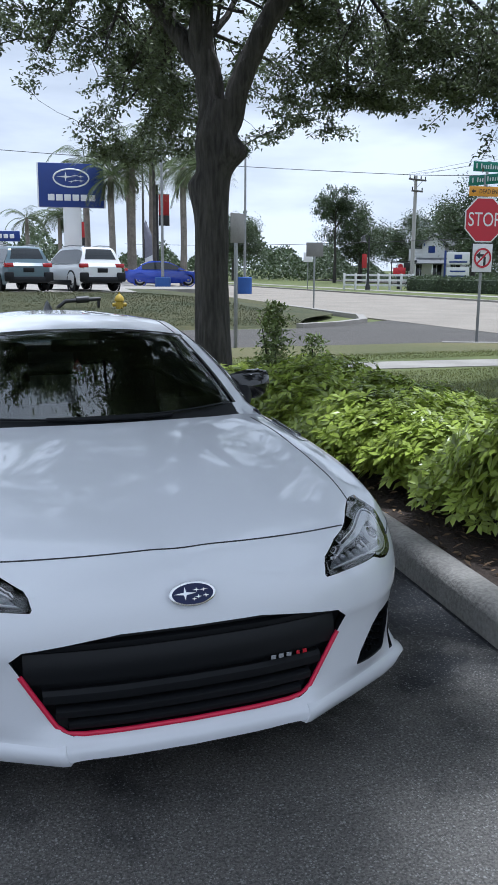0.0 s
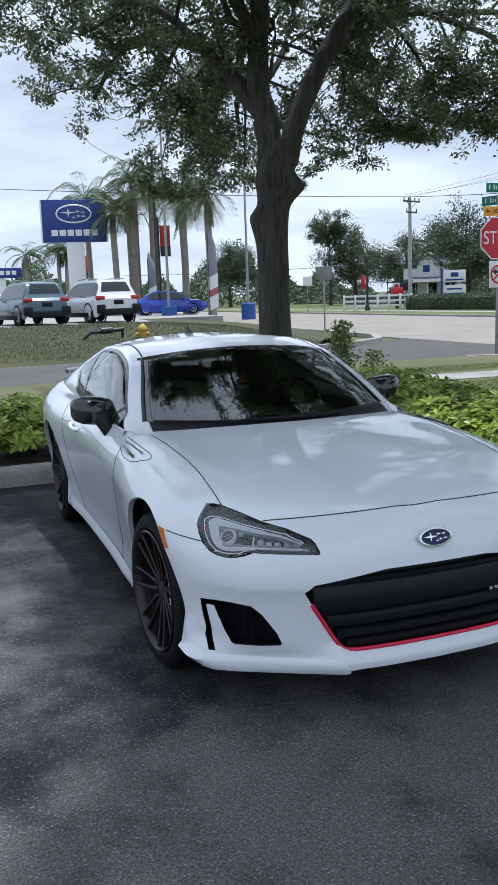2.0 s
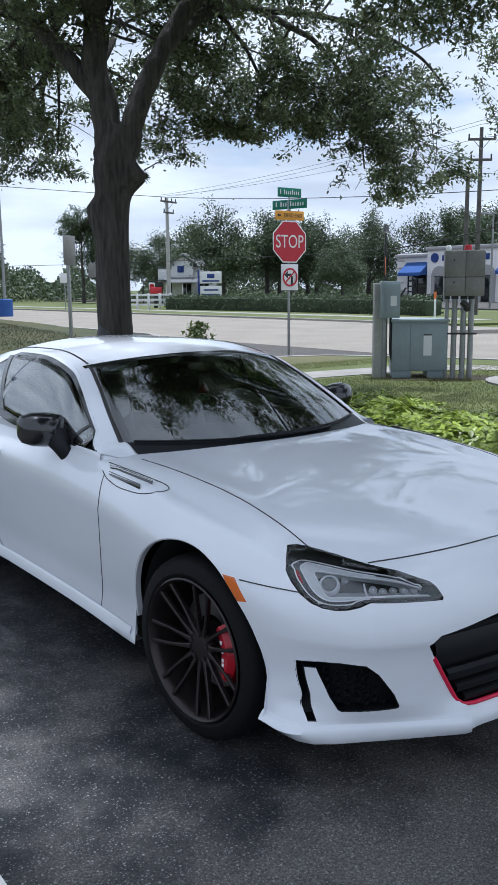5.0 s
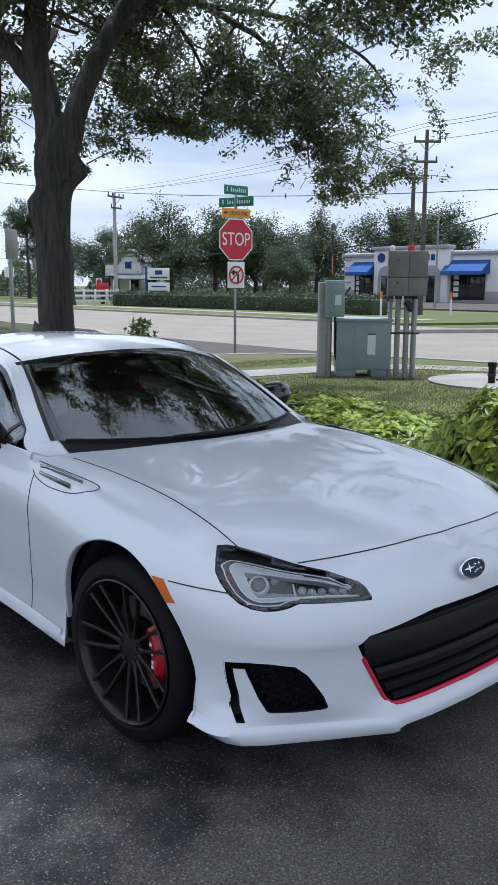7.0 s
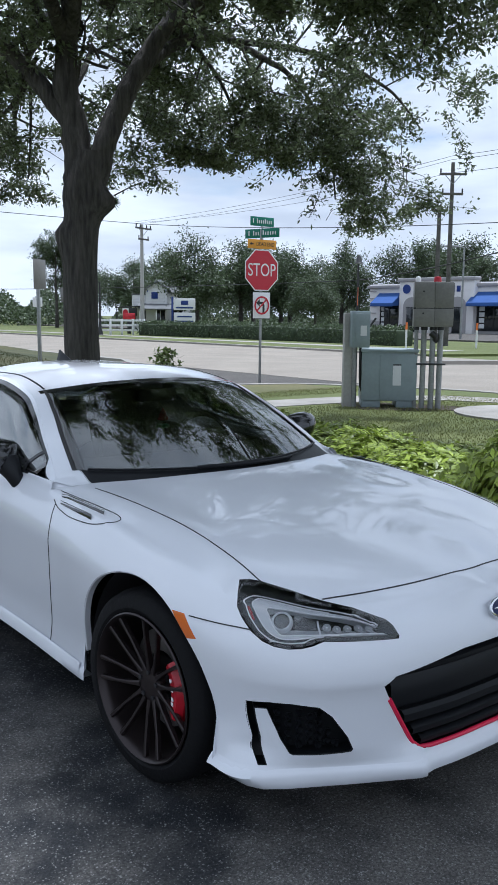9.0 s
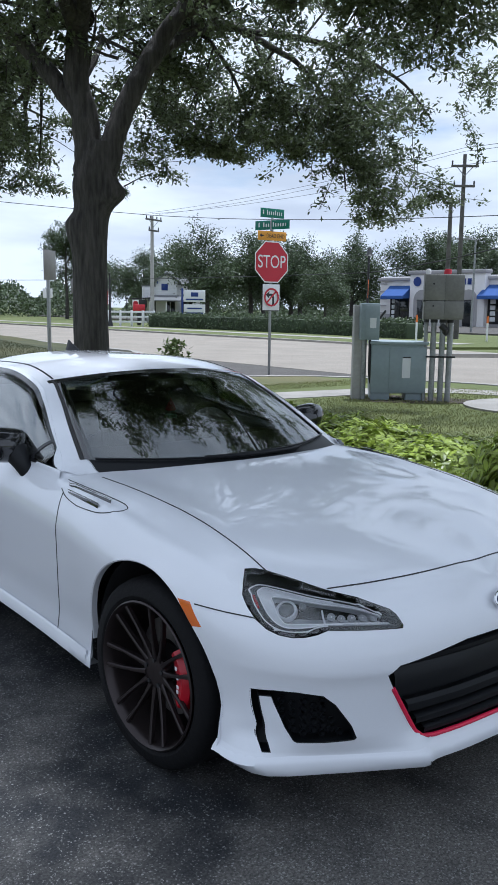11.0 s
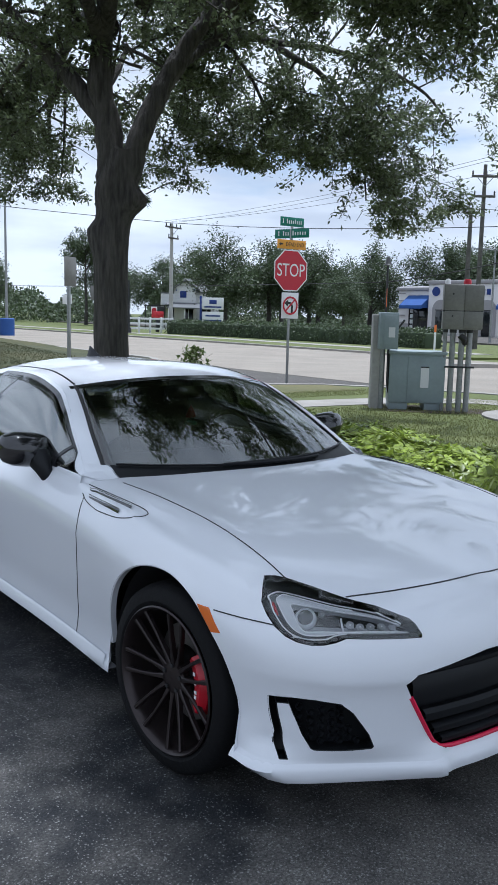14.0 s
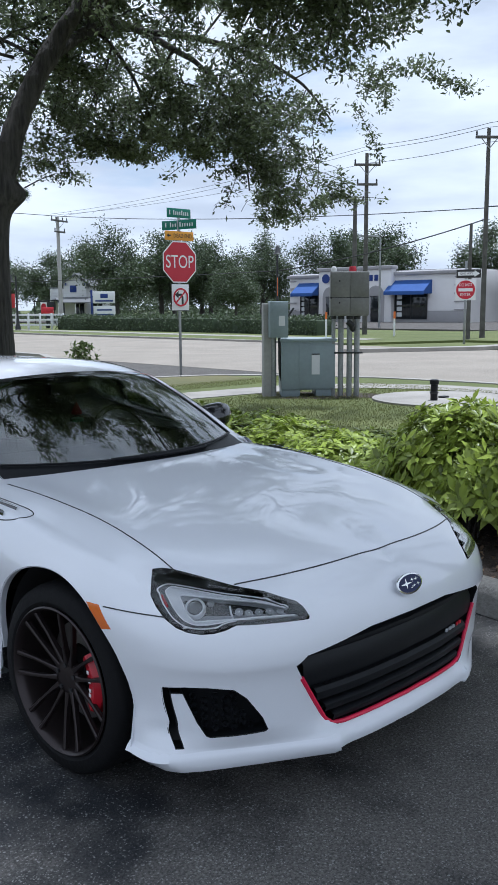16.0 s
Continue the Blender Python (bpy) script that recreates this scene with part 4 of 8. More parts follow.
def near_crown(p):
    """Outline of the unseen crown: opened to let sun onto bay and bed, and sky towards the oak."""
    x, y = p.x + 5.2, p.y - 2.6
    sx, sy = x - 0.19 * p.z, y - 0.03 * p.z
    n = noise.noise(p * 1.3)
    over_bay = sx < -1.08 + 0.15 * noise.noise(p * 0.9) and sy > -0.45
    over_bed = (0.35 if sy < -0.8 else 1.0) + 0.3 * n < sx < 3.4 and sy < 0.6
    towards_oak = x < 3.7 and y > 1.25 + 0.3 * n
    return not (over_bay and n < 0.42) and not over_bed and not towards_oak


tubes, tips = grow(NEAR_LIMBS, 2, 9, 1.5, 0.22, near_floor, 10)
tubes, tips = within_crown(tubes, near_crown), within_crown(tips, near_crown)
twig_bm = bmesh.new()
for pts, radii, lv in tubes:
    if lv == 0:
        part("limb", gnarled(tube(curve_pts(pts, 8 * len(pts)), list(np.interp(np.linspace(0, len(pts) - 1, 8 * len(pts)), range(len(pts)), radii)), 14), radii[0]), M["bark"], near)
    elif noise.noise(pts[-1] * 1.5 + Vector((4, 0, 0))) + 0.35 * noise.noise(pts[-1] * 5.0) > -0.30:
        tube(pts, radii, 6 if lv == 1 else 4, twig_bm, caps=False)
part("small_branch", twig_bm, M["bark"], near)["kind"] = "stuff"
leafy("crown", tips, 19, 0.062, 0.074, 0.033, M["oak_leaf"], near, 4, gap=-0.6)
# heavy drooping ends of the two long limbs
droop = []
for c, r3, count in (((3.90, 3.55, 4.40), (0.55, 0.50, 0.40), 80), ((4.45, 2.95, 4.38), (0.62, 0.50, 0.48), 100), ((4.20, 3.22, 3.98), (0.42, 0.38, 0.34), 50), ((4.85, 2.45, 4.52), (0.50, 0.50, 0.38), 60)):
    base = V(c[0] - 5.2, c[1] + 2.6, c[2] - 0.1)
    part("limb", tube([V(-0.55, 5.2, 5.5), base + V(0.05, -0.1, 0.35), base + V(0, 0, -0.25)], [0.022, 0.013, 0.005], 7), M["bark"], near)
    made = 0
    while made < count:
        q = V(rc_.uniform(-1, 1), rc_.uniform(-1, 1), rc_.uniform(-1, 1))
        if q.length < 1 and noise.noise(q * 2.6 + base) > -0.20:
            droop.append((base + V(r3[0] * q.x, r3[1] * q.y, r3[2] * q.z), V(q.x, q.y, -0.6).normalized()))
            made += 1
leafy("crown", droop, 16, 0.062, 0.076, 0.034, M["oak_leaf"], near, 16)
# extra leaves out of view, added to keep sun off the bonnet and nose
inner = [t for t in tips if -1.0 < t[0].x + 5.2 - 0.19 * t[0].z < 1.4 and t[0].y - 2.6 > -2.6]
leafy("crown", inner, 22, 0.13, 0.085, 0.040, M["oak_leaf"], near, 14)

# blades on the near lawn
n = 90000
gx, gy = rng.uniform(3.3, 11.0, n), rng.uniform(-1.0, 10.4, n)
ok = (np.hypot(gx - 9.35, gy - 5.15) > 1.2) & ~((gy > 7.9) & (gy < 9.4))
gx, gy = gx[ok], gy[ok]
n = len(gx)
c = np.stack([gx, gy, np.full(n, 0.068)], 1)
tagged(part_mesh("grass_blades", leaves_mesh("grass_blades", c, rand_dirs(n) * [1, 1, 0.1], rand_dirs(n) * [0.6, 0.6, 0.1] + [0, 0, 1], rng.uniform(0.018, 0.042, n), np.full(n, 0.008), 0.05), M["blade"], smooth=False), "short mown grass blades of the lawn", "grass", kind="stuff")
# coarse tufts on the grass bank
n = 70000
gx, gy = rng.uniform(-24, 9.0, n), 18.7 + 9.5 * rng.random(n) ** 1.3
bank = bpy.data.objects["grass_mound"].data
bz = np.empty(len(bank.vertices) * 3)
bank.vertices.foreach_get("co", bz)
bank_z = bz.reshape(-1, 3)[:31 * 61, 2].reshape(31, 61)
gi, gj = (gx + 70) / 84 * 60, (gy - 18.4) / 21.4 * 30
i0, j0 = gi.astype(int), gj.astype(int)
fi, fj = gi - i0, gj - j0
gz = (bank_z[j0, i0] * (1 - fi) + bank_z[j0, i0 + 1] * fi) * (1 - fj) + (bank_z[j0 + 1, i0] * (1 - fi) + bank_z[j0 + 1, i0 + 1] * fi) * fj
tagged(part_mesh("bank_grass", leaves_mesh("bank_grass", np.stack([gx, gy, gz + 0.02], 1), rand_dirs(n) * [1, 1, 0.2], rand_dirs(n) * [0.8, 0.8, 0.1] + [0, 0, 0.8], rng.uniform(0.03, 0.07, n), np.full(n, 0.014), 0.05), leaf_mat("bank_grass", (0.066, 0.068, 0.024), 0.25, 0.7), smooth=False), "uneven rough grass on the bank", "grass", kind="stuff")
# litter of dry leaves in the bed
n = 2600
c = np.stack([rng.uniform(1.72, 3.4, n), rng.uniform(-2.5, 4.2, n), np.full(n, 0.112)], 1)
tagged(part_mesh("leaf_litter", leaves_mesh("leaf_litter", c, rand_dirs(n) * 0.5 + [0, 0, 1], rand_dirs(n) * [1, 1, 0.1], rng.uniform(0.03, 0.07, n), rng.uniform(0.012, 0.025, n)), mat("dry_leaves", (0.20, 0.13, 0.07), 0.9, var=0.2, rand=0.5, island=True), smooth=False), "fallen dry brown leaves on the mulch", "leaves", kind="stuff")

# ---- signs and cabinets at the corner ----


def post_sign():
    s = thing("stop_sign", pose(10.28, 12.76, 0.0, 0, 0, -4), "red octagonal stop sign on a steel post under green street boards", "sign")
    part("post", box((0, 0.03, 1.72), (0.055, 0.035, 3.45), 0.006), M["galv"], s, "galvanised steel post")
    oct_ = [(0.490 * math.cos(radians(22.5 + 45 * k)), 0.490 * math.sin(radians(22.5 + 45 * k))) for k in range(8)]
    bm = prism(oct_, -0.004, 0.0, "XZ")
    bm.transform(pose(0, 0, 2.54))
    pl = part("stop_plate", bm, M["sign_white"], s, "octagonal plate with white border")
    bm = prism([(x * 0.945, z * 0.945) for x, z in oct_], -0.006, -0.0035, "XZ")
    bm.transform(pose(0, 0, 2.54))
    part("stop_face", bm, M["stop_red"], pl)
    letters("STOP", 0.40, pose(0, -0.0065, 2.535, 90), M["sign_white"], pl, depth=0.001, squeeze=0.80)
    # no left turn
    nt = part("turn_plate", box((0, 0, 1.765), (0.49, 0.005, 0.60), 0.001), M["ink"], s, "white plate with crossed-out left-turn arrow")
    part("turn_face", box((0, -0.003, 1.765), (0.465, 0.004, 0.575), 0.001), M["sign_white"], nt)
    arrow = [(0.03, -0.16), (0.085, -0.16), (0.085, 0.02), (0.03, 0.09), (-0.05, 0.09), (-0.05, 0.145), (-0.15, 0.062), (-0.05, -0.02), (-0.05, 0.035), (0.005, 0.035), (0.03, 0.005)]
    bm = prism(arrow, -0.0075, -0.004, "XZ")
    bm.transform(pose(0, 0, 1.757))
    part("turn_arrow", bm, M["ink"], nt)
    bm = lathe([(0.165, -0.0055), (0.205, -0.0055), (0.205, -0.009), (0.165, -0.009)], 36, "Y", closed=True)
    bm.transform(pose(0, -0.016, 1.765))
    part("ring", bm, M["stop_red"], nt, "red ring")
    part("slash", box((0, -0.0085, 1.765), (0.036, 0.003, 0.36), 0.0, pose(0, 0, 0, 0, 45)), M["stop_red"], nt)
    # boards above
    for nm, z, w, h, turn, bars in (("street_board", 3.35, 0.90, 0.20, -68, 12), ("street_board", 3.60, 0.66, 0.20, 2, 10)):
        b = part(nm, box((0, 0, 0), (w, 0.004, h), 0.0015), M["sign_green"], s, "green street name board with white bars")
        b.matrix_basis = pose(0, 0, z, 0, 0, turn)
        for kk in range(bars):
            if kk == 1:
                continue
            xx = -w * 0.42 + w * 0.84 * (kk + 0.5) / bars
            part("name_bar", box((xx, -0.004, 0.01 if kk in (0, 2, 6) else -0.005), (w * 0.84 / bars * 0.45, 0.003, h * (0.50 if kk in (0, 2, 6) else 0.36))), M["bars"], b)
        part("cap", box((0, 0, -h / 2 - 0.02), (0.05, 0.04, 0.05), 0.005), M["galv"], b)
    y = part("dead_end_board", box((0, -0.004, 3.11), (0.78, 0.004, 0.20), 0.001), M["sign_yellow"], s, "amber dead-end board")
    letters("DEAD END", 0.125, pose(0.09, -0.008, 3.108, 90), M["ink"], y, depth=0.001, squeeze=0.80)
    bm = prism([(-0.26, 0), (-0.21, 0.04), (-0.21, 0.015), (-0.155, 0.015), (-0.155, -0.015), (-0.21, -0.015), (-0.21, -0.04)], -0.0085, -0.006, "XZ")
    bm.transform(pose(-0.08, 0, 3.11))
    part("arrow", bm, M["ink"], y)


post_sign()


def utility():
    # pedestal with the small meter cabinet
    p = thing("meter_post", pose(7.86, 7.52, 0.03, 0, 0, -34), "concrete post carrying a grey meter cabinet with a lever", "utility post")
    part("post", box((-0.06, 0.05, 0.78), (0.16, 0.16, 1.56), 0.012), M["pole_conc"], p, "weathered concrete post")
    cab = part("meter_cabinet", box((0.09, -0.09, 1.30), (0.30, 0.20, 0.58), 0.012), M["box_grey"], p, "grey enamel meter cabinet")
    part("cabinet_door", box((0.11, -0.195, 1.30), (0.22, 0.012, 0.50), 0.004), M["box_grey"], cab)
    part("notice", box((0.13, -0.203, 1.28), (0.10, 0.003, 0.16)), M["bars"], cab)
    part("lever", box((0.285, -0.12, 1.40), (0.03, 0.03, 0.20), 0.006, pose(0, 0, 0, 0, 35)), M["black_metal"], cab)
    part("pipe", tube([(0.03, -0.02, 1.02), (0.03, -0.02, 0.05)], 0.045, 12), M["galv"], p)
    part("conduit", tube(curve_pts([(0.12, -0.05, 1.02), (0.12, -0.06, 0.6), (0.16, -0.06, 0.30), (0.30, -0.04, 0.18), (0.45, -0.02, 0.17)], 20), 0.022, 8), M["black_metal"], p, "black conduit")
    # pad-mounted cabinet
    t = thing("transformer_cabinet", pose(8.42, 7.26, 0.07, 0, 0, -42), "grey-green steel transformer cabinet on short plinths", "cabinet")
    body = part("cabinet_body", box((0, 0, 0.52), (0.88, 0.62, 0.80), 0.012), M["box_grey"], t)
    part("lid", box((0, -0.01, 0.925), (0.92, 0.68, 0.05), 0.014), M["box_grey"], t)
    part("front_door", box((0.14, -0.315, 0.50), (0.58, 0.014, 0.72), 0.005), M["box_grey"], t)
    part("notice", box((0.12, -0.325, 0.54), (0.13, 0.003, 0.34)), M["bars"], t, "pale notice")
    part("notice_line", box((0.12, -0.327, 0.70), (0.13, 0.003, 0.02)), M["ink"], t)
    for x in (-0.28, 0.28):
        part("plinth", box((x, 0, 0.06), (0.30, 0.56, 0.14), 0.01), M["box_grey"], t)
    # control box on conduits
    c = thing("control_box", pose(8.70, 6.60, 0.07, 0, 0, -46), "two stacked dull steel control boxes on conduits, red lamp on top", "control box")
    for z0, h in ((1.80, 0.42), (1.46, 0.30)):
        b = part("steel_box", box((0, 0, z0), (0.60, 0.34, h), 0.01), M["box_steel"], c)
        part("box_door", box((-0.135, -0.176, z0), (0.29, 0.012, h - 0.03), 0.004), M["box_steel"], b)
        part("box_door", box((0.165, -0.176, z0), (0.29, 0.012, h - 0.03), 0.004), M["box_steel"], b)
        part("latch", tube([(-0.16, -0.18, z0 + 0.06), (-0.16, -0.2, z0 + 0.06)], 0.014, 10), M["black_metal"], b)
    part("seam_strip", box((0, 0, 1.60), (0.61, 0.36, 0.03), 0.004), M["black_metal"], c)
    for x, r in ((-0.24, 0.032), (-0.12, 0.045), (0.02, 0.045), (0.14, 0.045)):
        part("conduit_pipe", tube([(x, 0, 1.32), (x, 0, 0.0)], r, 12), M["galv"], c, "galvanised conduit")
        part("collar", tube([(x, 0, 1.26), (x, 0, 1.33)], r + 0.012, 12), M["black_metal"], c)
    part("strap", box((0.0, -0.05, 0.72), (0.46, 0.02, 0.03), 0.004), M["black_metal"], c)
    part("elbow", tube([(-0.02, -0.09, 1.22), (0.05, -0.1, 1.16), (0.06, 0, 1.10)], 0.05, 10), M["black_metal"], c)
    part("red_lamp", lathe([(0.06, 0), (0.06, 0.05), (0.05, 0.085), (0.0, 0.09)], 18), M["stop_red"], c, "red signal lamp").matrix_basis = pose(0.06, 0, 2.01)
    part("white_lamp", lathe([(0.04, 0), (0.045, 0.05), (0.03, 0.085), (0.0, 0.09)], 16), M["sign_white"], c, "white sensor dome").matrix_basis = pose(-0.24, 0, 2.01)
    tagged(part("bare_soil", prism([(7.7, 7.1), (8.2, 6.6), (9.0, 6.0), (9.4, 6.4), (9.1, 7.2), (8.6, 7.9), (8.0, 8.0)], 0.05, 0.078, "XY"), M["mulch"], smooth=False), "bare dark soil under the cabinets", "soil", kind="structure")
    s = thing("standpipe", pose(8.95, 5.10, 0.10), "short dark pipe stub on the concrete pad", "pipe")
    part("pipe", lathe([(0.055, 0), (0.055, 0.24), (0.07, 0.25), (0.07, 0.31), (0.04, 0.32), (0.0, 0.32)], 20), M["black_plastic"], s)
    part("collar", lathe([(0.055, 0.10), (0.066, 0.105), (0.066, 0.13), (0.055, 0.135)], 20), M["black_metal"], s)
    part("valve_lid", box((0.42, 0.1, 0.012), (0.16, 0.10, 0.03), 0.006), M["black_plastic"], s)


utility()


def dne_sign():
    s = thing("do_not_enter_sign", pose(27.5, 16.2, 0.06, 0, 0, -58), "do-not-enter sign under a one-way board on a pole", "sign")
    part("post", box((0, 0.03, 1.6), (0.09, 0.05, 3.2), 0.006), M["galv"], s)
    w = part("plate", box((0, 0, 2.10), (0.78, 0.006, 0.80), 0.001), M["sign_white"], s)
    bm = prism(arc(0, 0, 0.36, 0, 360, 40)[:-1], -0.009, -0.003, "XZ")
    bm.transform(pose(0, 0, 2.10))
    part("red_disc", bm, M["stop_red"], w)
    part("white_band", box((0, -0.011, 2.10), (0.54, 0.004, 0.12), 0.0), M["sign_white"], w)
    letters("DO NOT", 0.155, pose(0, -0.0105, 2.285, 90), M["sign_white"], w, depth=0.001, squeeze=0.8)
    letters("ENTER", 0.155, pose(0, -0.0105, 1.915, 90), M["sign_white"], w, depth=0.001, squeeze=0.85)
    o = part("one_way_board", box((0.1, 0, 2.72), (0.92, 0.006, 0.32), 0.001), M["ink"], s)
    bm = prism([(-0.40, -0.07), (0.22, -0.07), (0.22, -0.13), (0.42, 0), (0.22, 0.13), (0.22, 0.07), (-0.40, 0.07)], -0.007, -0.002, "XZ")
    bm.transform(pose(0.1, 0, 2.72))
    part("white_arrow", bm, M["sign_white"], o)
    letters("ONE WAY", 0.115, pose(0.02, -0.0085, 2.72, 90), M["ink"], o, depth=0.001, squeeze=0.9)


dne_sign()

# ---- poles and cables ----


def cross_pole(name, x, y, h, r, material, arms, label, turn=0.0):
    t = thing(name, pose(x, y, 0, 0, 0, turn), label, "utility pole")
    part("pole", tube([(0, 0, -0.1), (0, 0, h * 0.5), (0, 0, h)], [r, r * 0.85, r * 0.65], 14), material, t)
    for z, w in arms:
        a = part("crossarm", box((0, -r, z), (w, 0.10, 0.12), 0.01), M["pole_wood"], t)
        for q in (-0.46, 0.46) if w < 1.5 else (-0.46, -0.2, 0.2, 0.46):
            part("insulator", lathe([(0.03, 0), (0.05, 0.06), (0.035, 0.10), (0.05, 0.16), (0.02, 0.22), (0, 0.22)], 8), M["black_metal"], a).matrix_basis = pose(q * w, -r, z + 0.06)
        if w > 1.2:
            for sgn in (-1, 1):
                part("brace", tube([(0, -r, z - 0.5), (sgn * w * 0.3, -r, z - 0.03)], 0.02, 6), M["galv"], a)
    return t


cross_pole("utility_pole", 33.2, 54.6, 8.3, 0.17, M["pole_conc"], ((8.0, 1.9), (7.2, 1.2)), "pale concrete utility pole with two crossarms", 20)
cross_pole("utility_pole", 34.9, 27.0, 9.5, 0.14, M["pole_wood"], ((8.9, 1.4), (7.9, 1.1)), "tall weathered wooden utility pole with crossarms", -40)
cross_pole("utility_pole", 34.0, 19.3, 9.5, 0.13, M["pole_wood"], ((9.1, 1.3),), "tall slender grey utility pole", -40)
cross_pole("utility_pole", 40.5, 32.3, 8.3, 0.17, M["pole_wood"], ((8.0, 1.0),), "wooden utility pole with a transformer rack", -40)
cross_pole("utility_pole", 31.8, 18.7, 5.1, 0.10, M["pole_wood"], (), "short wooden guy pole beside the exit", 0)
cross_pole("utility_pole", 27.5, 118.0, 16.0, 0.2, M["pole_wood"], ((15.2, 3.4), (13.2, 2.4)), "distant wooden utility pole", 10)
cross_pole("utility_pole", 13.6, 54.9, 11.3, 0.13, M["pole_wood"], ((10.4, 0.9),), "dark wooden utility pole beside the dealership palms", 10)
cross_pole("utility_pole", 21.0, 128.0, 12.5, 0.2, M["pole_wood"], ((12.0, 2.4),), "distant wooden utility pole", 10)


def cable(a, b, sag, r=0.018, name="power_cable", label="black overhead power cable"):
    pts = [Vector(a).lerp(Vector(b), k / 24) - Vector((0, 0, sag * 4 * (k / 24) * (1 - k / 24))) for k in range(25)]
    tagged(part(name, tube(pts, r, 5, caps=False), M["wire"]), label, "cable", "overhead cables")


TOP_A = (33.2, 54.6, 8.35)
cable((-50.0, 62.0, 12.9), TOP_A, 1.1, 0.022)
cable(TOP_A, (34.0, 19.3, 6.0), 0.35, 0.022)
cable((34.0, 19.3, 6.05), (33.5, 6.0, 6.3), 0.2, 0.03)
cable((33.7, 32.4, 3.6), (34.0, 19.3, 5.5), 0.25, 0.03)
cable((20.0, 95.0, 4.2), (33.7, 32.4, 3.6), 0.4, 0.02)
for dx, z in ((-0.6, 9.75), (0.6, 9.75), (0.0, 9.0)):
    cable((34.9 + dx * 0.7, 27.0 + dx * 0.6, z), (34.0 + dx * 0.7, 19.3 + dx * 0.6, z - 0.1), 0.12, 0.012)
    cable((34.0 + dx * 0.7, 19.3 + dx * 0.6, z - 0.1), (33 + dx * 0.7, -5 + dx * 0.6, z + 0.4), 0.5, 0.012)
    cable((TOP_A[0] + dx, TOP_A[1], TOP_A[2] + 0.1), (34.9 + dx * 0.7, 27.0 + dx * 0.6, z), 0.35, 0.010)


def lamp_post(name, x, y, h, label, black=False, arm=1.2, turn=0.0, base=False):
    t = thing(name, pose(x, y, 0, 0, 0, turn), label, "street lamp")
    m = M["black_metal"] if black else M["galv"]
    part("post", tube([(0, 0, 0), (0, 0, h)], [0.09, 0.055], 12), m, t)
    if black:
        part("foot", lathe([(0.2, 0), (0.2, 0.25), (0.12, 0.5), (0.09, 0.9)], 14), m, t)
        part("arm", tube([(0, 0, h - 0.05), (-arm * 0.5, 0, h + 0.08), (-arm, 0, h)], 0.035, 8), m, t)
        part("lantern", lathe([(0.03, 0.05), (0.12, -0.05), (0.16, -0.3), (0.28, -0.42), (0.0, -0.44)], 14), m, t).matrix_basis = pose(-arm, 0, h)
        part("banner", box((-0.45, 0, h * 0.55), (0.5, 0.02, 1.0), 0.004), M["orange"] if h > 4.5 else M["flag_red"], t, "small vertical banner")
    else:
        part("arm", tube([(0, 0, h), (arm * 0.5, 0, h + 0.06), (arm, 0, h + 0.06)], 0.04, 8), m, t)
        part("lamp_head", box((arm, 0, h + 0.08), (0.85, 0.40, 0.14), 0.04), m, t)
    if base:
        part("blue_base", lathe([(0.45, 0), (0.45, 0.98), (0.40, 1.03), (0.0, 1.03)], 20), M["blue_base"], t, "blue painted concrete base")
    return t


lamp_post("street_lamp", 33.7, 32.4, 4.9, "black curved street lamp with an orange banner", True, 0.85, 45)
lamp_post("lot_lamp", 47.8, 35.9, 6.4, "tall grey parking lot lamp", False, -0.9, -40)
lamp_post("lot_lamp", 11.75, 45.6, 11.2, "tall grey dealership lamp on a blue base", False, -0.9, -10, True)
lamp_post("lot_lamp", 17.67, 48.3, 9.3, "grey dealership lamp on a blue base", False, 0.9, -10, True)
lamp_post("street_lamp", 29.44, 54.42, 3.9, "distant black street lamp with a red banner", True, 0.6, 20)

# ---- shop opposite ----


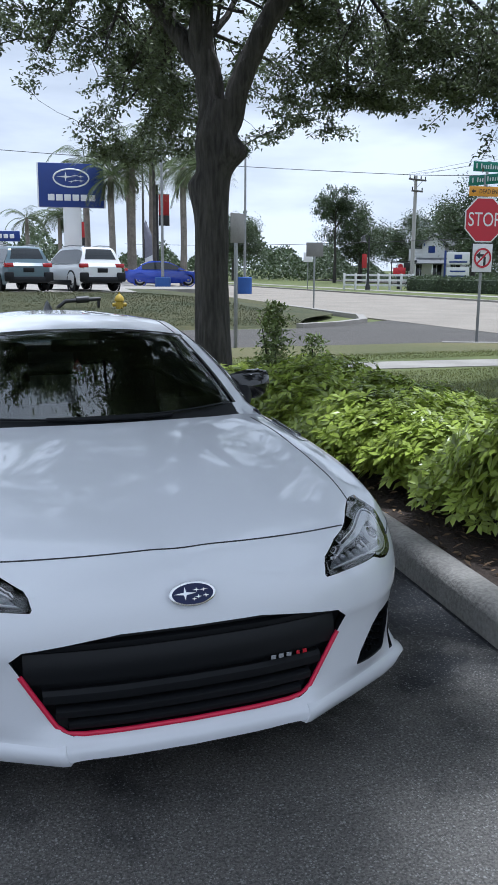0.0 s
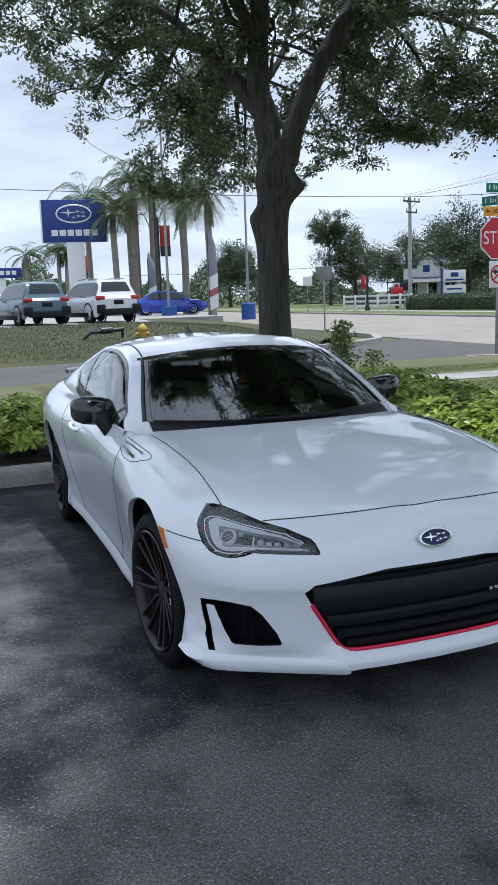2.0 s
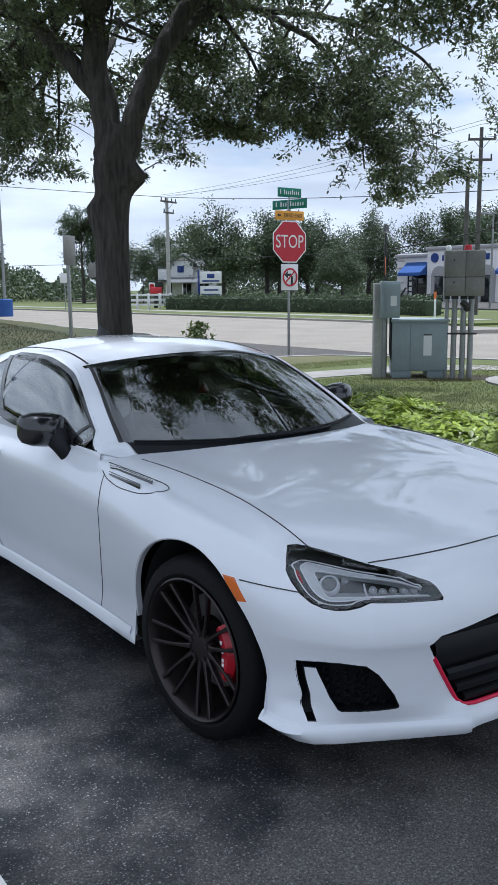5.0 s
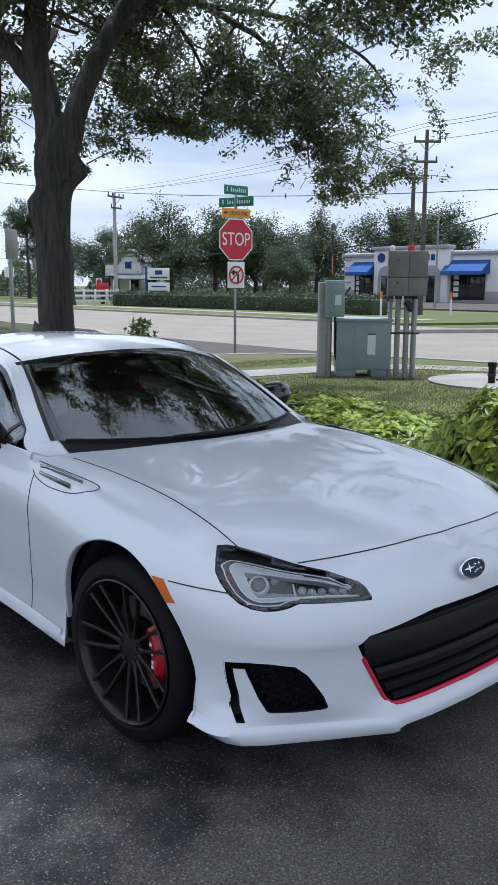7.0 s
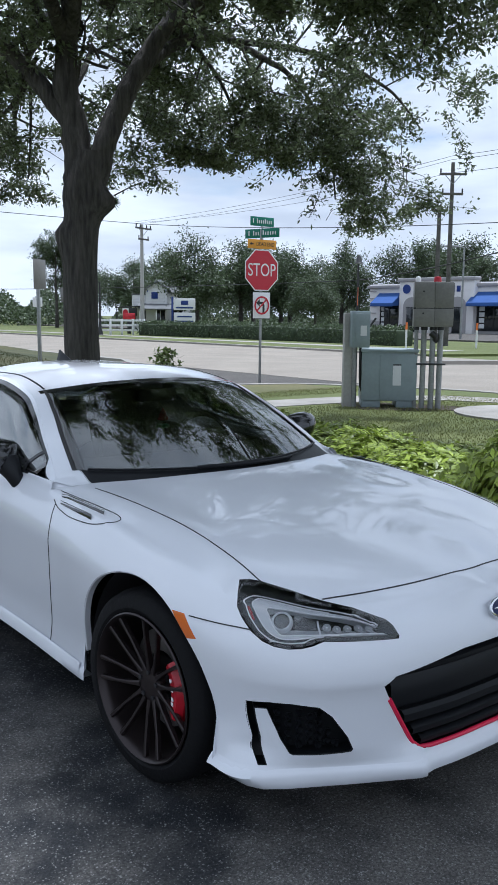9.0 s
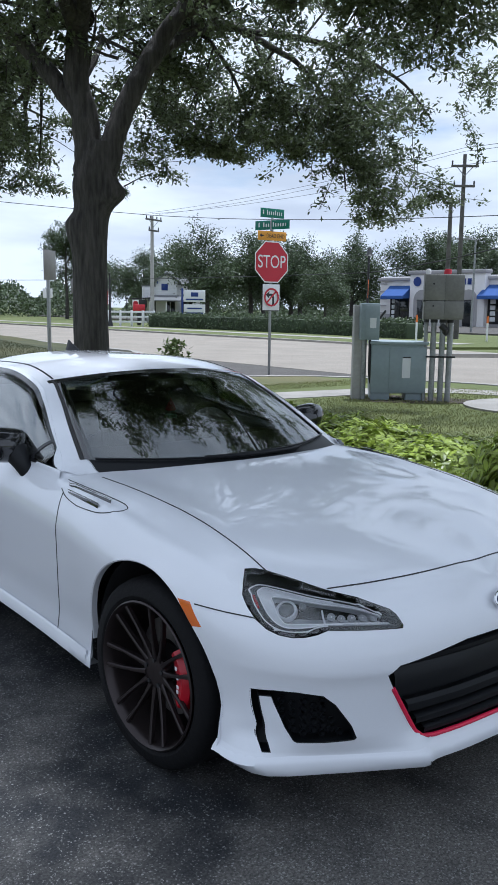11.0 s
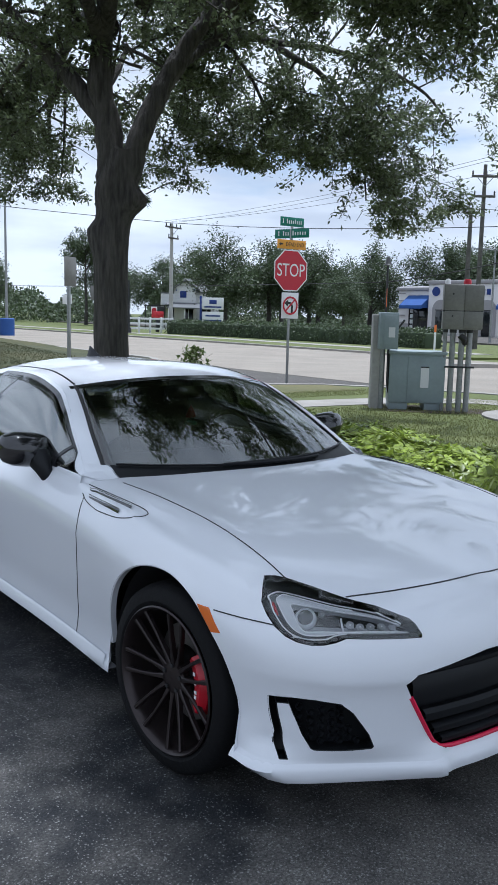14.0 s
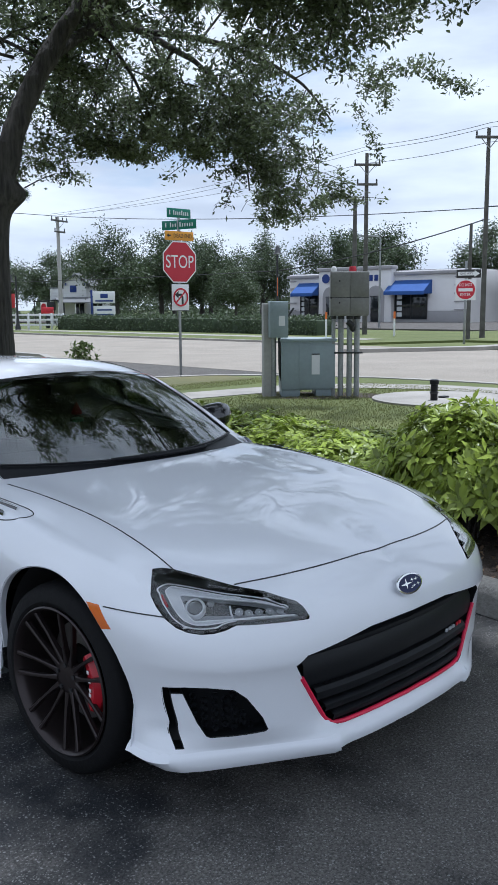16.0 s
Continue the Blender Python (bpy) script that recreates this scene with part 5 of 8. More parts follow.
def shop():
    t = thing("shop_building", pose(66.5, 52.0, 0.05, 0, 0, -85.5), "white stucco shop with grey base, blue awnings and arched doors", "building")
    # local x runs along the front, local -y faces the road
    W, H, XC = 21.0, 4.5, 0.9
    part("wall", box((XC, 4, H / 2 + 0.2), (W, 8, H + 0.4), 0.05), M["stucco"], t, "white stucco wall")
    part("base_course", box((XC, -0.04, 0.55), (W + 0.02, 0.06, 1.1), 0.01), M["stucco_grey"], t, "grey base course")
    part("cornice", box((XC, -0.10, H + 0.15), (W + 0.3, 0.45, 0.32), 0.08), M["stucco_grey"], t)
    part("roof", box((XC, 4, H + 0.42), (W - 0.3, 7.7, 0.06), 0.01), M["roof_metal"], t)
    mid = part("entrance_block", box((-0.9, -0.25, 2.65), (8.7, 0.9, 5.3), 0.05), M["stucco"], t, "raised entrance block")
    part("entrance_cornice", box((-0.9, -0.32, 5.25), (9.0, 1.2, 0.36), 0.08), M["stucco_grey"], mid)
    for x in (-3.7, 1.7):
        arch = [(-1.0, 0), (1.0, 0), (1.0, 2.5)] + [(1.0 * math.cos(a), 2.5 + 1.0 * math.sin(a)) for a in np.linspace(0.2, math.pi - 0.2, 9)] + [(-1.0, 2.5)]
        bm = prism(arch, -0.74, -0.70, "XZ")
        bm.transform(pose(x, 0, 0.05))
        dr = part("arched_recess", bm, M["stucco_grey"], t)
        part("door", box((x, -0.76, 1.25), (1.05, 0.06, 2.4), 0.01), M["dark_glass"], dr, "dark glazed door")
        part("door_frame", box((x, -0.75, 2.52), (1.2, 0.08, 0.08), 0.01), M["black_metal"], dr)
    for x, w in ((-6.9, 2.3), (5.3, 3.5)):
        wn_ = part("shop_window", box((x, -0.06, 1.75), (w, 0.10, 2.9), 0.01), M["dark_glass"], t, "dark shop window")
        for q in (-0.5, 0.0, 0.5):
            part("mullion", box((x + q * w, -0.13, 1.75), (0.09, 0.06, 2.9), 0.005), M["black_metal"], wn_)
        for kk in range(4):
            part("poster", box((x - w * 0.36, -0.13, 0.75 + 0.55 * kk), (w * 0.16, 0.03, 0.40), 0.005), M["bars"], wn_)
        aw = bmesh.new()
        prism([(-0.0, 4.0), (-1.5, 2.95), (-1.5, 2.70), (0.0, 2.70)], x - w * 0.62, x + w * 0.62, "YZ", 0.0, aw)
        an = part("awning", aw, M["awning"], t, "blue canvas awning", smooth=False)
        part("valance", box((x, -1.51, 2.74), (w * 1.25, 0.03, 0.26), 0.005), M["awning"], an)
    # sign: a round blue-green mark and blue block shapes
    part("sign_mark", tube([(-4.3, -0.72, 4.35), (-4.3, -0.80, 4.35)], 0.46, 24), M["sign_blue"], t, "round blue mark")
    for kk in range(9):
        part("sign_shape", box((-3.2 + 0.62 * kk, -0.74, 4.30), (0.42, 0.08, 0.58 if kk != 4 else 0.15), 0.02), M["sign_blue"], t)
    for kk in range(5):
        part("wall_rib", box((10.6, -0.06, 1.2 + 0.75 * kk), (1.5, 0.12, 0.10), 0.01), M["stucco_grey"], t)
        part("wall_rib", box((-9.2, -0.06, 1.2 + 0.75 * kk), (1.0, 0.12, 0.10), 0.01), M["stucco_grey"], t)


shop()


def white_house():
    t = thing("roadside_house", pose(46.3, 74.4, 0, 0, 0, -30) @ Matrix.Diagonal((0.82, 0.82, 0.9, 1)), "white clapboard roadside house with a metal roof and porch", "house")
    part("wall", prism([(-0.4, 0), (2.3, 0), (2.3, 4.6), (0.95, 5.4), (-0.4, 4.6)], -1.0, 2.0, "XZ"), M["sign_white"], t, smooth=False)
    part("side_wall", box((-1.2, 2.2, 2.0), (1.6, 5.6, 4.0), 0.02), M["sign_white"], t)
    part("parapet", box((-1.2, 2.2, 4.06), (1.8, 5.8, 0.12), 0.02), M["roof_metal"], t)
    part("rear_wall", box((3.5, 2.5, 2.2), (3.6, 4.6, 4.4), 0.02), M["sign_white"], t)
    part("rear_roof", prism([(-0.2, 4.2), (2.5, 5.7), (5.2, 4.2), (5.2, 4.34), (2.5, 5.86), (-0.2, 4.34)], 0.96, 5.6, "YZ"), M["roof_metal"], t, smooth=False)
    for kk in range(12):
        part("clapboard", box((0.95, -1.02, 2.65 + 0.17 * kk), (2.66, 0.03, 0.15), 0.004), M["sign_white"], t)
    for kk in range(11):
        part("clapboard", box((-1.2, -0.62, 0.30 + 0.33 * kk), (1.56, 0.03, 0.29), 0.004), M["sign_white"], t)
    part("roof", prism([(-0.85, 4.38), (0.95, 5.46), (2.75, 4.38), (2.75, 4.54), (0.95, 5.64), (-0.85, 4.54)], -1.5, 2.5, "XZ"), M["roof_metal"], t, smooth=False)
    for x, rot in ((-0.2, 35), (2.1, -35)):
        part("eave_bracket", box((x, -1.25, 4.45), (0.10, 0.4, 0.10), 0.01, pose(0, 0, 0, rot)), M["sign_blue"], t)
    part("gable_board", box((0.7, -1.06, 3.95), (0.8, 0.08, 0.75), 0.02), M["sign_blue"], t, "blue board in the gable")
    part("porch_roof", prism([(-3.2, 2.35), (-0.95, 2.95), (-0.95, 3.05), (-3.2, 2.45)], -1.4, 4.8, "YZ"), M["roof_metal"], t, smooth=False)
    for x in (-1.2, 0.8, 2.8, 4.6):
        part("porch_post", box((x, -3.0, 1.2), (0.14, 0.14, 2.4), 0.01), M["sign_white"], t)
    for x in (-0.6, 1.4, 3.6):
        w = part("window", box((x, -1.06 if x > 0 else -0.66, 1.25), (1.15, 0.06, 2.0), 0.01), M["dark_glass"], t)
        part("window_frame", box((x, -1.09 if x > 0 else -0.69, 2.30), (1.3, 0.08, 0.1), 0.01), M["black_metal"], w)
        part("window_bar", box((x, -1.10 if x > 0 else -0.70, 1.25), (0.06, 0.04, 2.0), 0.01), M["sign_white"], w)
    part("awning", box((-2.6, -1.9, 2.62), (3.2, 2.4, 0.12), 0.02, pose(0, 0, 0, 0, -3)), M["black_metal"], t, "flat dark awning")
    for x in (-4.0, -1.7):
        part("awning_post", box((x, -3.0, 1.35), (0.12, 0.12, 2.7), 0.01), M["black_metal"], t)
    part("shop_board", box((-2.45, -3.14, 2.05), (1.8, 0.1, 0.9), 0.02), M["black_metal"], t, "dark board with a red and white round mark")
    part("board_panel", box((-2.95, -3.20, 2.05), (0.75, 0.04, 0.8), 0.01), M["sign_white"], t)
    part("red_mark", tube([(-2.95, -3.22, 2.05), (-2.95, -3.25, 2.05)], 0.3, 18), M["stop_red"], t)


white_house()


def roadside_board():
    t = thing("roadside_sign", pose(38.3, 56.4, 0, 0, 0, -34), "white and blue roadside business sign on posts", "sign")
    part("frame", box((-0.95, 0, 1.75), (0.16, 0.3, 2.6), 0.01), M["sign_blue"], t)
    for z, h in ((2.45, 0.95), (1.35, 0.85)):
        p = part("panel", box((0.05, 0, z), (1.75, 0.22, h), 0.02), M["sign_white"], t)
        part("text_bar", box((0.05, -0.12, z - 0.28), (1.4, 0.02, 0.12)), M["sign_blue"], p)
        if z > 2:
            part("mark", box((0.05, -0.12, z + 0.12), (0.6, 0.02, 0.34), 0.01), M["sign_blue"], p)
        else:
            part("text_bar", box((0.05, -0.12, z + 0.10), (1.2, 0.02, 0.12)), M["sign_blue"], p)
    part("plinth", box((0, 0, 0.45), (1.7, 0.4, 0.9), 0.02), M["stucco_grey"], t)
    s = thing("led_sign", pose(33.85, 57.64, 0, 0, 0, -30), "small lit red roadside display", "sign")
    part("legs", box((0, 0, 0.6), (0.3, 0.2, 1.2), 0.02), M["black_metal"], s)
    part("display", box((0, -0.05, 1.45), (0.95, 0.2, 0.5), 0.02), mat("lit_red_display", (0.75, 0.03, 0.05), 0.4, var=0.3, big=3, fine=8), s)


roadside_board()


def rail_fence():
    t = thing("rail_fence", pose(0, 0, 0.05), "white three-rail fence beside the far pavement", "fence")
    a, b = Vector((28.2, 55.8, 0)), Vector((32.6, 53.4, 0))
    for k in range(7):
        p = a.lerp(b, k / 6)
        part("post", box(p + Vector((0, 0, 0.6)), (0.13, 0.13, 1.2), 0.01), M["sign_white"], t)
    ang = math.degrees(math.atan2((b - a).y, (b - a).x))
    for z in (0.35, 0.72, 1.08):
        part("rail", box((a + b) / 2 + Vector((0, 0, z)), ((b - a).length, 0.05, 0.14), 0.008, pose(0, 0, 0, 0, 0, ang)), M["sign_white"], t)


rail_fence()

# far hedges: clipped boxes of leaves
def clipped_hedge(x0, y0, x1, y1, w, h, label):
    a, b = np.array([x0, y0]), np.array([x1, y1])
    L = np.linalg.norm(b - a)
    n = int(L * 420)
    r = np.random.default_rng(int(L * 10))
    q, s, z = r.random(n), r.uniform(-1, 1, n), r.random(n)
    face = r.integers(0, 3, n)
    s = np.where(face == 0, np.sign(s) * r.uniform(0.85, 1.05, n), s)
    z = np.where(face == 1, r.uniform(0.88, 1.05, n), z)
    d = (b - a) / L
    nx = np.array([-d[1], d[0]])
    p = a + (b - a) * q[:, None] + nx * (s * w / 2)[:, None]
    c = np.concatenate([p, (z * h * (1 + 0.06 * np.sin(q * L * 1.3)))[:, None] + 0.05], 1)
    t = thing("clipped_hedge", pose(0, 0, 0), label, "hedge")
    part_mesh("leaves", leaves_mesh("leaves", c, rand_dirs(n) + [0, 0, 0.6], rand_dirs(n), r.uniform(0.12, 0.2, n), r.uniform(0.06, 0.1, n)), M["far_leaf"], t, smooth=False)
    bm = box((0, 0, h * 0.44 + 0.04), (L * 0.995, w * 0.8, h * 0.86), 0.1)
    bm.transform(pose((x0 + x1) / 2, (y0 + y1) / 2, 0, 0, 0, math.degrees(math.atan2(d[1], d[0]))))
    part("twig_mass", bm, M["distant"], t)


clipped_hedge(32.6, 27.8, 33.4, 36.5, 1.5, 0.95, "clipped dark green hedge along the far pavement")
clipped_hedge(33.4, 36.8, 33.2, 45.0, 1.7, 1.0, "clipped dark green hedge along the far pavement")
clipped_hedge(33.2, 45.2, 32.5, 53.0, 1.8, 0.98, "clipped dark green hedge along the far pavement")

# ---- far trees ----


def far_tree_meshes(seed, h, rad, base, leaf, count, umbrella=False):
    r = random.Random(seed)
    limbs = []
    top = V(r.uniform(-0.3, 0.3), r.uniform(-0.3, 0.3), h * 0.62)
    trunk = [V(0, 0, 0), V(0.05, 0, h * 0.25), V(0.0, 0.1, h * 0.45), top]
    for k in range(9):
        a = 2 * math.pi * k / 9 + r.uniform(-0.3, 0.3)
        z0 = h * (r.uniform(0.52, 0.72) if umbrella else r.uniform(0.20, 0.5))
        e = V(math.cos(a) * rad * r.uniform(0.6, 1.0), math.sin(a) * rad * r.uniform(0.6, 1.0), h * (r.uniform(0.72, 0.95) if umbrella else r.uniform(0.35, 0.9)))
        limbs.append(([V(0, 0, z0), V(0, 0, z0).lerp(e, 0.5) + V(0, 0, 0.05 * h), e], [0.10, 0.07, 0.03]))
    limbs.append(([top, top + V(0, 0, h * 0.2), V(0, 0, h * 0.97)], [0.1, 0.06, 0.03]))
    tubes, tips = grow(limbs, 1, seed, rad * 0.5, 0.12, lambda p: h * base)
    bm = tube(trunk, [0.28, 0.2, 0.17, 0.1], 10)
    for pts, radii, lv in tubes:
        tube(pts, radii, 5, bm, caps=False)
    me = bpy.data.meshes.new("trunk")
    bm.to_mesh(me)
    bm.free()
    me.materials.append(M["bark"])
    rr = np.random.default_rng(seed)
    p = np.repeat(np.array([t[0] for t in tips]), count, 0)
    n = len(p)
    c = p + rr.normal(0, rad * (0.075 if umbrella else 0.12), (n, 3))
    lm = leaves_mesh("crown", c, rr.normal(0, 0.7, (n, 3)) + [0, 0, 0.8], rr.normal(0, 1, (n, 3)), leaf * rr.uniform(0.6, 1.3, n), leaf * 0.6 * rr.uniform(0.6, 1.2, n))
    lm.materials.append(M["far_leaf"])
    return me, lm


FAR = [far_tree_meshes(s, 8.0, 3.6, 0.22, 0.23, 20) for s in (21, 22, 23)]
PINE = far_tree_meshes(31, 13.0, 3.3, 0.5, 0.27, 11, True)


def far_tree(x, y, s, kind, turn, label, name="tree"):
    t = thing(name, pose(x, y, 0, 0, 0, turn) @ Matrix.Diagonal((s, s, s, 1)), label, "tree", "trees across the road")
    for nm, me in zip(("trunk", "crown"), kind):
        o = new(nm, me)
        o.parent = t


LT = "broad dark green tree across the road"
for k, (x, y, s) in enumerate(((42.5, 60.5, 0.98), (47.5, 60.5, 1.0), (52.0, 60.0, 0.95), (50.0, 56.5, 0.85), (43.0, 45.8, 0.55), (48.6, 81.5, 0.92), (48.0, 92, 1.1), (36.0, 104, 1.0),
                               (60, 74, 1.1), (70, 70, 1.15), (74, 62, 1.2), (80, 60, 1.3), (80, 38, 1.25), (72, 34, 1.1), (76, 27, 1.2), (84, 20, 1.2), (58, 88, 1.1), (90, 52, 1.35))):
    far_tree(x, y, s, FAR[k % 3], 67 * k % 360, LT)
far_tree(44.4, 91.5, 0.86, PINE, 20, "tall pine with an open umbrella crown")
far_tree(96.0, 78.0, 0.95, PINE, 120, "tall pine with an open umbrella crown")
far_tree(100.0, 74.0, 0.9, PINE, 220, "tall pine with an open umbrella crown")
# low woods closing the distance
r = np.random.default_rng(77)
n = 220000
ang = r.uniform(radians(-75), radians(95), n)
rad_ = r.uniform(118, 165, n)
hh = (3.2 + 1.6 * np.sin(ang * 23) + 1.1 * np.sin(ang * 57 + 1) + 0.8 * np.sin(ang * 131)) * 1.4
c = np.stack([rad_ * np.sin(ang), rad_ * np.cos(ang), r.random(n) ** 0.8 * hh], 1)
tagged(part_mesh("far_woods", leaves_mesh("far_woods", c, rand_dirs(n) + [0, -0.6, 0.4], rand_dirs(n), r.uniform(0.3, 0.62, n), r.uniform(0.2, 0.42, n)), M["far_leaf"], smooth=False), "low dark woods along the horizon", "trees", kind="stuff")

# ---- dealership side ----


def palm_meshes(seed, h, shag):
    r = random.Random(seed)
    bm = tube(curve_pts([(0, 0, 0), (0.05, 0.02, h * 0.4), (0.0, 0.08, h * 0.8), (0.02, 0.05, h)], 14), [0.30, 0.26, 0.24, 0.23] + [0.21] * 6 + [0.19] * 4, 12)
    me = bpy.data.meshes.new("trunk")
    bm.to_mesh(me)
    bm.free()
    me.materials.append(M["palm_bark"])
    cs, ns, ds, ls = [], [], [], []
    frond = bmesh.new()
    for k in range(24 + shag):
        a = r.uniform(0, 6.28)
        el = r.uniform(-0.2, 1.3) if k < 24 else r.uniform(-1.3, -0.5)
        ln = r.uniform(2.4, 3.5) if k < 24 else r.uniform(1.2, 2.0)
        d = V(math.cos(a) * math.cos(el), math.sin(a) * math.cos(el), math.sin(el))
        pts = [V(0.02, 0.05, h)]
        for s in range(7):
            d = (d + V(0, 0, -0.17 - 0.05 * s)).normalized()
            pts.append(pts[-1] + d * ln / 7)
        tube(pts, [0.03, 0.025, 0.02, 0.016, 0.012, 0.01, 0.007, 0.004], 4, frond, caps=False)
        for s in range(1, 7):
            dirv = (pts[s + 1] - pts[s]).normalized()
            sd = dirv.cross(V(0, 0, 1)).normalized()
            for q in range(5):
                base = pts[s].lerp(pts[s + 1], q / 5)
                for sg in (-1, 1):
                    cs.append(base)
                    ds.append(sd * sg * 0.8 + dirv * 0.5 + V(0, 0, -0.55))
                    ns.append(V(0, 0, 1) + sd * sg * 0.4)
                    ls.append(r.uniform(0.5, 0.85) * (1 - 0.08 * abs(s - 3)))
    fm = bpy.data.meshes.new("frond_ribs")
    frond.to_mesh(fm)
    frond.free()
    fm.materials.append(M["palm_leaf"])
    lm = leaves_mesh("fronds", np.array(cs), np.array(ns), np.array(ds), np.array(ls), np.array(ls) * 0.075)
    lm.materials.append(M["palm_leaf"])
    return me, fm, lm


PALMS = [palm_meshes(s, 7.2, sh) for s, sh in ((41, 6), (42, 10), (43, 4))]


def palm(x, y, s, k, label):
    t = thing("palm_tree", pose(x, y, 0, 0, 0, 83 * k % 360) @ Matrix.Diagonal((1, 1, s, 1)), label, "palm", "palms of the dealership")
    for nm, me in zip(("trunk", "frond_ribs", "fronds"), PALMS[k % 3]):
        o = new(nm, me)
        o.parent = t


LP = "tall grey-trunked palm with drooping fronds"
for k, (x, y, s) in enumerate(((10.2, 61.6, 1.22), (10.5, 53.5, 1.0), (12.2, 55.1, 1.28), (14.8, 60.7, 1.36), (15.4, 54.3, 1.12), (14.6, 46.2, 1.02), (12.3, 90.7, 0.92), (13.0, 90.6, 0.95), (8.9, 91.0, 0.90), (17.6, 62.0, 1.25), (13.6, 62.5, 1.2))):
    palm(x, y, s, k, LP)


def dealer_sign():
    t = thing("pylon_sign", pose(8.3, 55.8, 0, 0, 0, -8), "blue dealership pylon sign with white emblem on a pale column", "sign")
    part("column", box((0, 0, 2.8), (1.15, 0.6, 5.6), 0.08), M["sign_white"], t, "pale sign column")
    b = part("board", box((0, 0, 6.75), (4.25, 0.7, 2.75), 0.05), M["sign_blue"], t, "blue board")
    part("edge", box((2.12, 0, 6.75), (0.10, 0.72, 2.75), 0.02), M["sign_white"], b)
    part("edge", box((-2.12, 0, 6.75), (0.10, 0.72, 2.75), 0.02), M["sign_white"], b)
    ov = [(1.12 * math.cos(a), 0.56 * math.sin(a)) for a in np.linspace(0, 2 * math.pi, 41)]
    part("oval", tube([(x, -0.37, 7.2 + z) for x, z in ov], 0.05, 6), M["bars"], b)
    for cx, cz, r in ((-0.35, 0.08, 0.42), (0.25, 0.16, 0.17), (0.62, 0.10, 0.17), (0.30, -0.14, 0.17), (0.62, -0.16, 0.17), (0.0, -0.22, 0.15)):
        pts = [((r if k % 2 == 0 else r * 0.25) * math.cos(math.pi * k / 4) * (1.3 if k % 4 == 0 else 0.75) + cx, (r if k % 2 == 0 else r * 0.25) * math.sin(math.pi * k / 4) * 0.75 + cz) for k in range(8)]
        bm = prism(pts, -0.39, -0.34, "XZ")
        bm.transform(pose(0, 0, 7.2))
        part("star", bm, M["bars"], b)
    for k in range(6):
        part("block", box((-1.30 + 0.52 * k, -0.37, 5.98), (0.42, 0.06, 0.40), 0.03), M["bars"], b)
    v = thing("dealer_sign", pose(5.0, 74.5, 0, 0, 0, -6), "small blue sign board on a pale column", "sign")
    part("column", box((-0.4, 0.2, 1.8), (1.3, 0.6, 3.6), 0.03), M["sign_white"], v)
    bb = part("board", box((0, 0, 4.1), (3.3, 0.5, 0.85), 0.03), M["sign_blue"], v)
    for k in range(5):
        part("block", box((-1.0 + 0.5 * k, -0.27, 4.1), (0.36, 0.05, 0.34), 0.02), M["bars"], bb)


dealer_sign()


def body_loft(prof_low, prof_top, half, taper):
    """A car shell from its side profile: (y, z low), (y, z top) and a half width."""
    lo, hi, hw = spline(prof_low), spline(prof_top), spline(half)
    y0, y1 = prof_top[0][0], prof_top[-1][0]
    rows = []
    for k in range(41):
        y = y0 + (y1 - y0) * k / 40
        a, b, w = lo(y), hi(y), hw(y)
        rows.append([(s * w * f, y, a + (b - a) * q) for s, f, q in ((-1, 0.90, 0), (-1, 0.985, 0.12), (-1, 1.0, 0.45), (-1, 0.985, 0.75), (-1, 0.90, 0.97), (-1, 0.6, 1.0), (1, 0.6, 1.0), (1, 0.90, 0.97), (1, 0.985, 0.75), (1, 1.0, 0.45), (1, 0.985, 0.12), (1, 0.90, 0))])
    bm = grid(rows)
    for r_ in (rows[0], rows[-1]):
        bm.faces.new([bm.verts.new(p) for p in r_])
    bmesh.ops.remove_doubles(bm, verts=bm.verts[:], dist=1e-4)
    bmesh.ops.recalc_face_normals(bm, faces=bm.faces[:])
    return bm


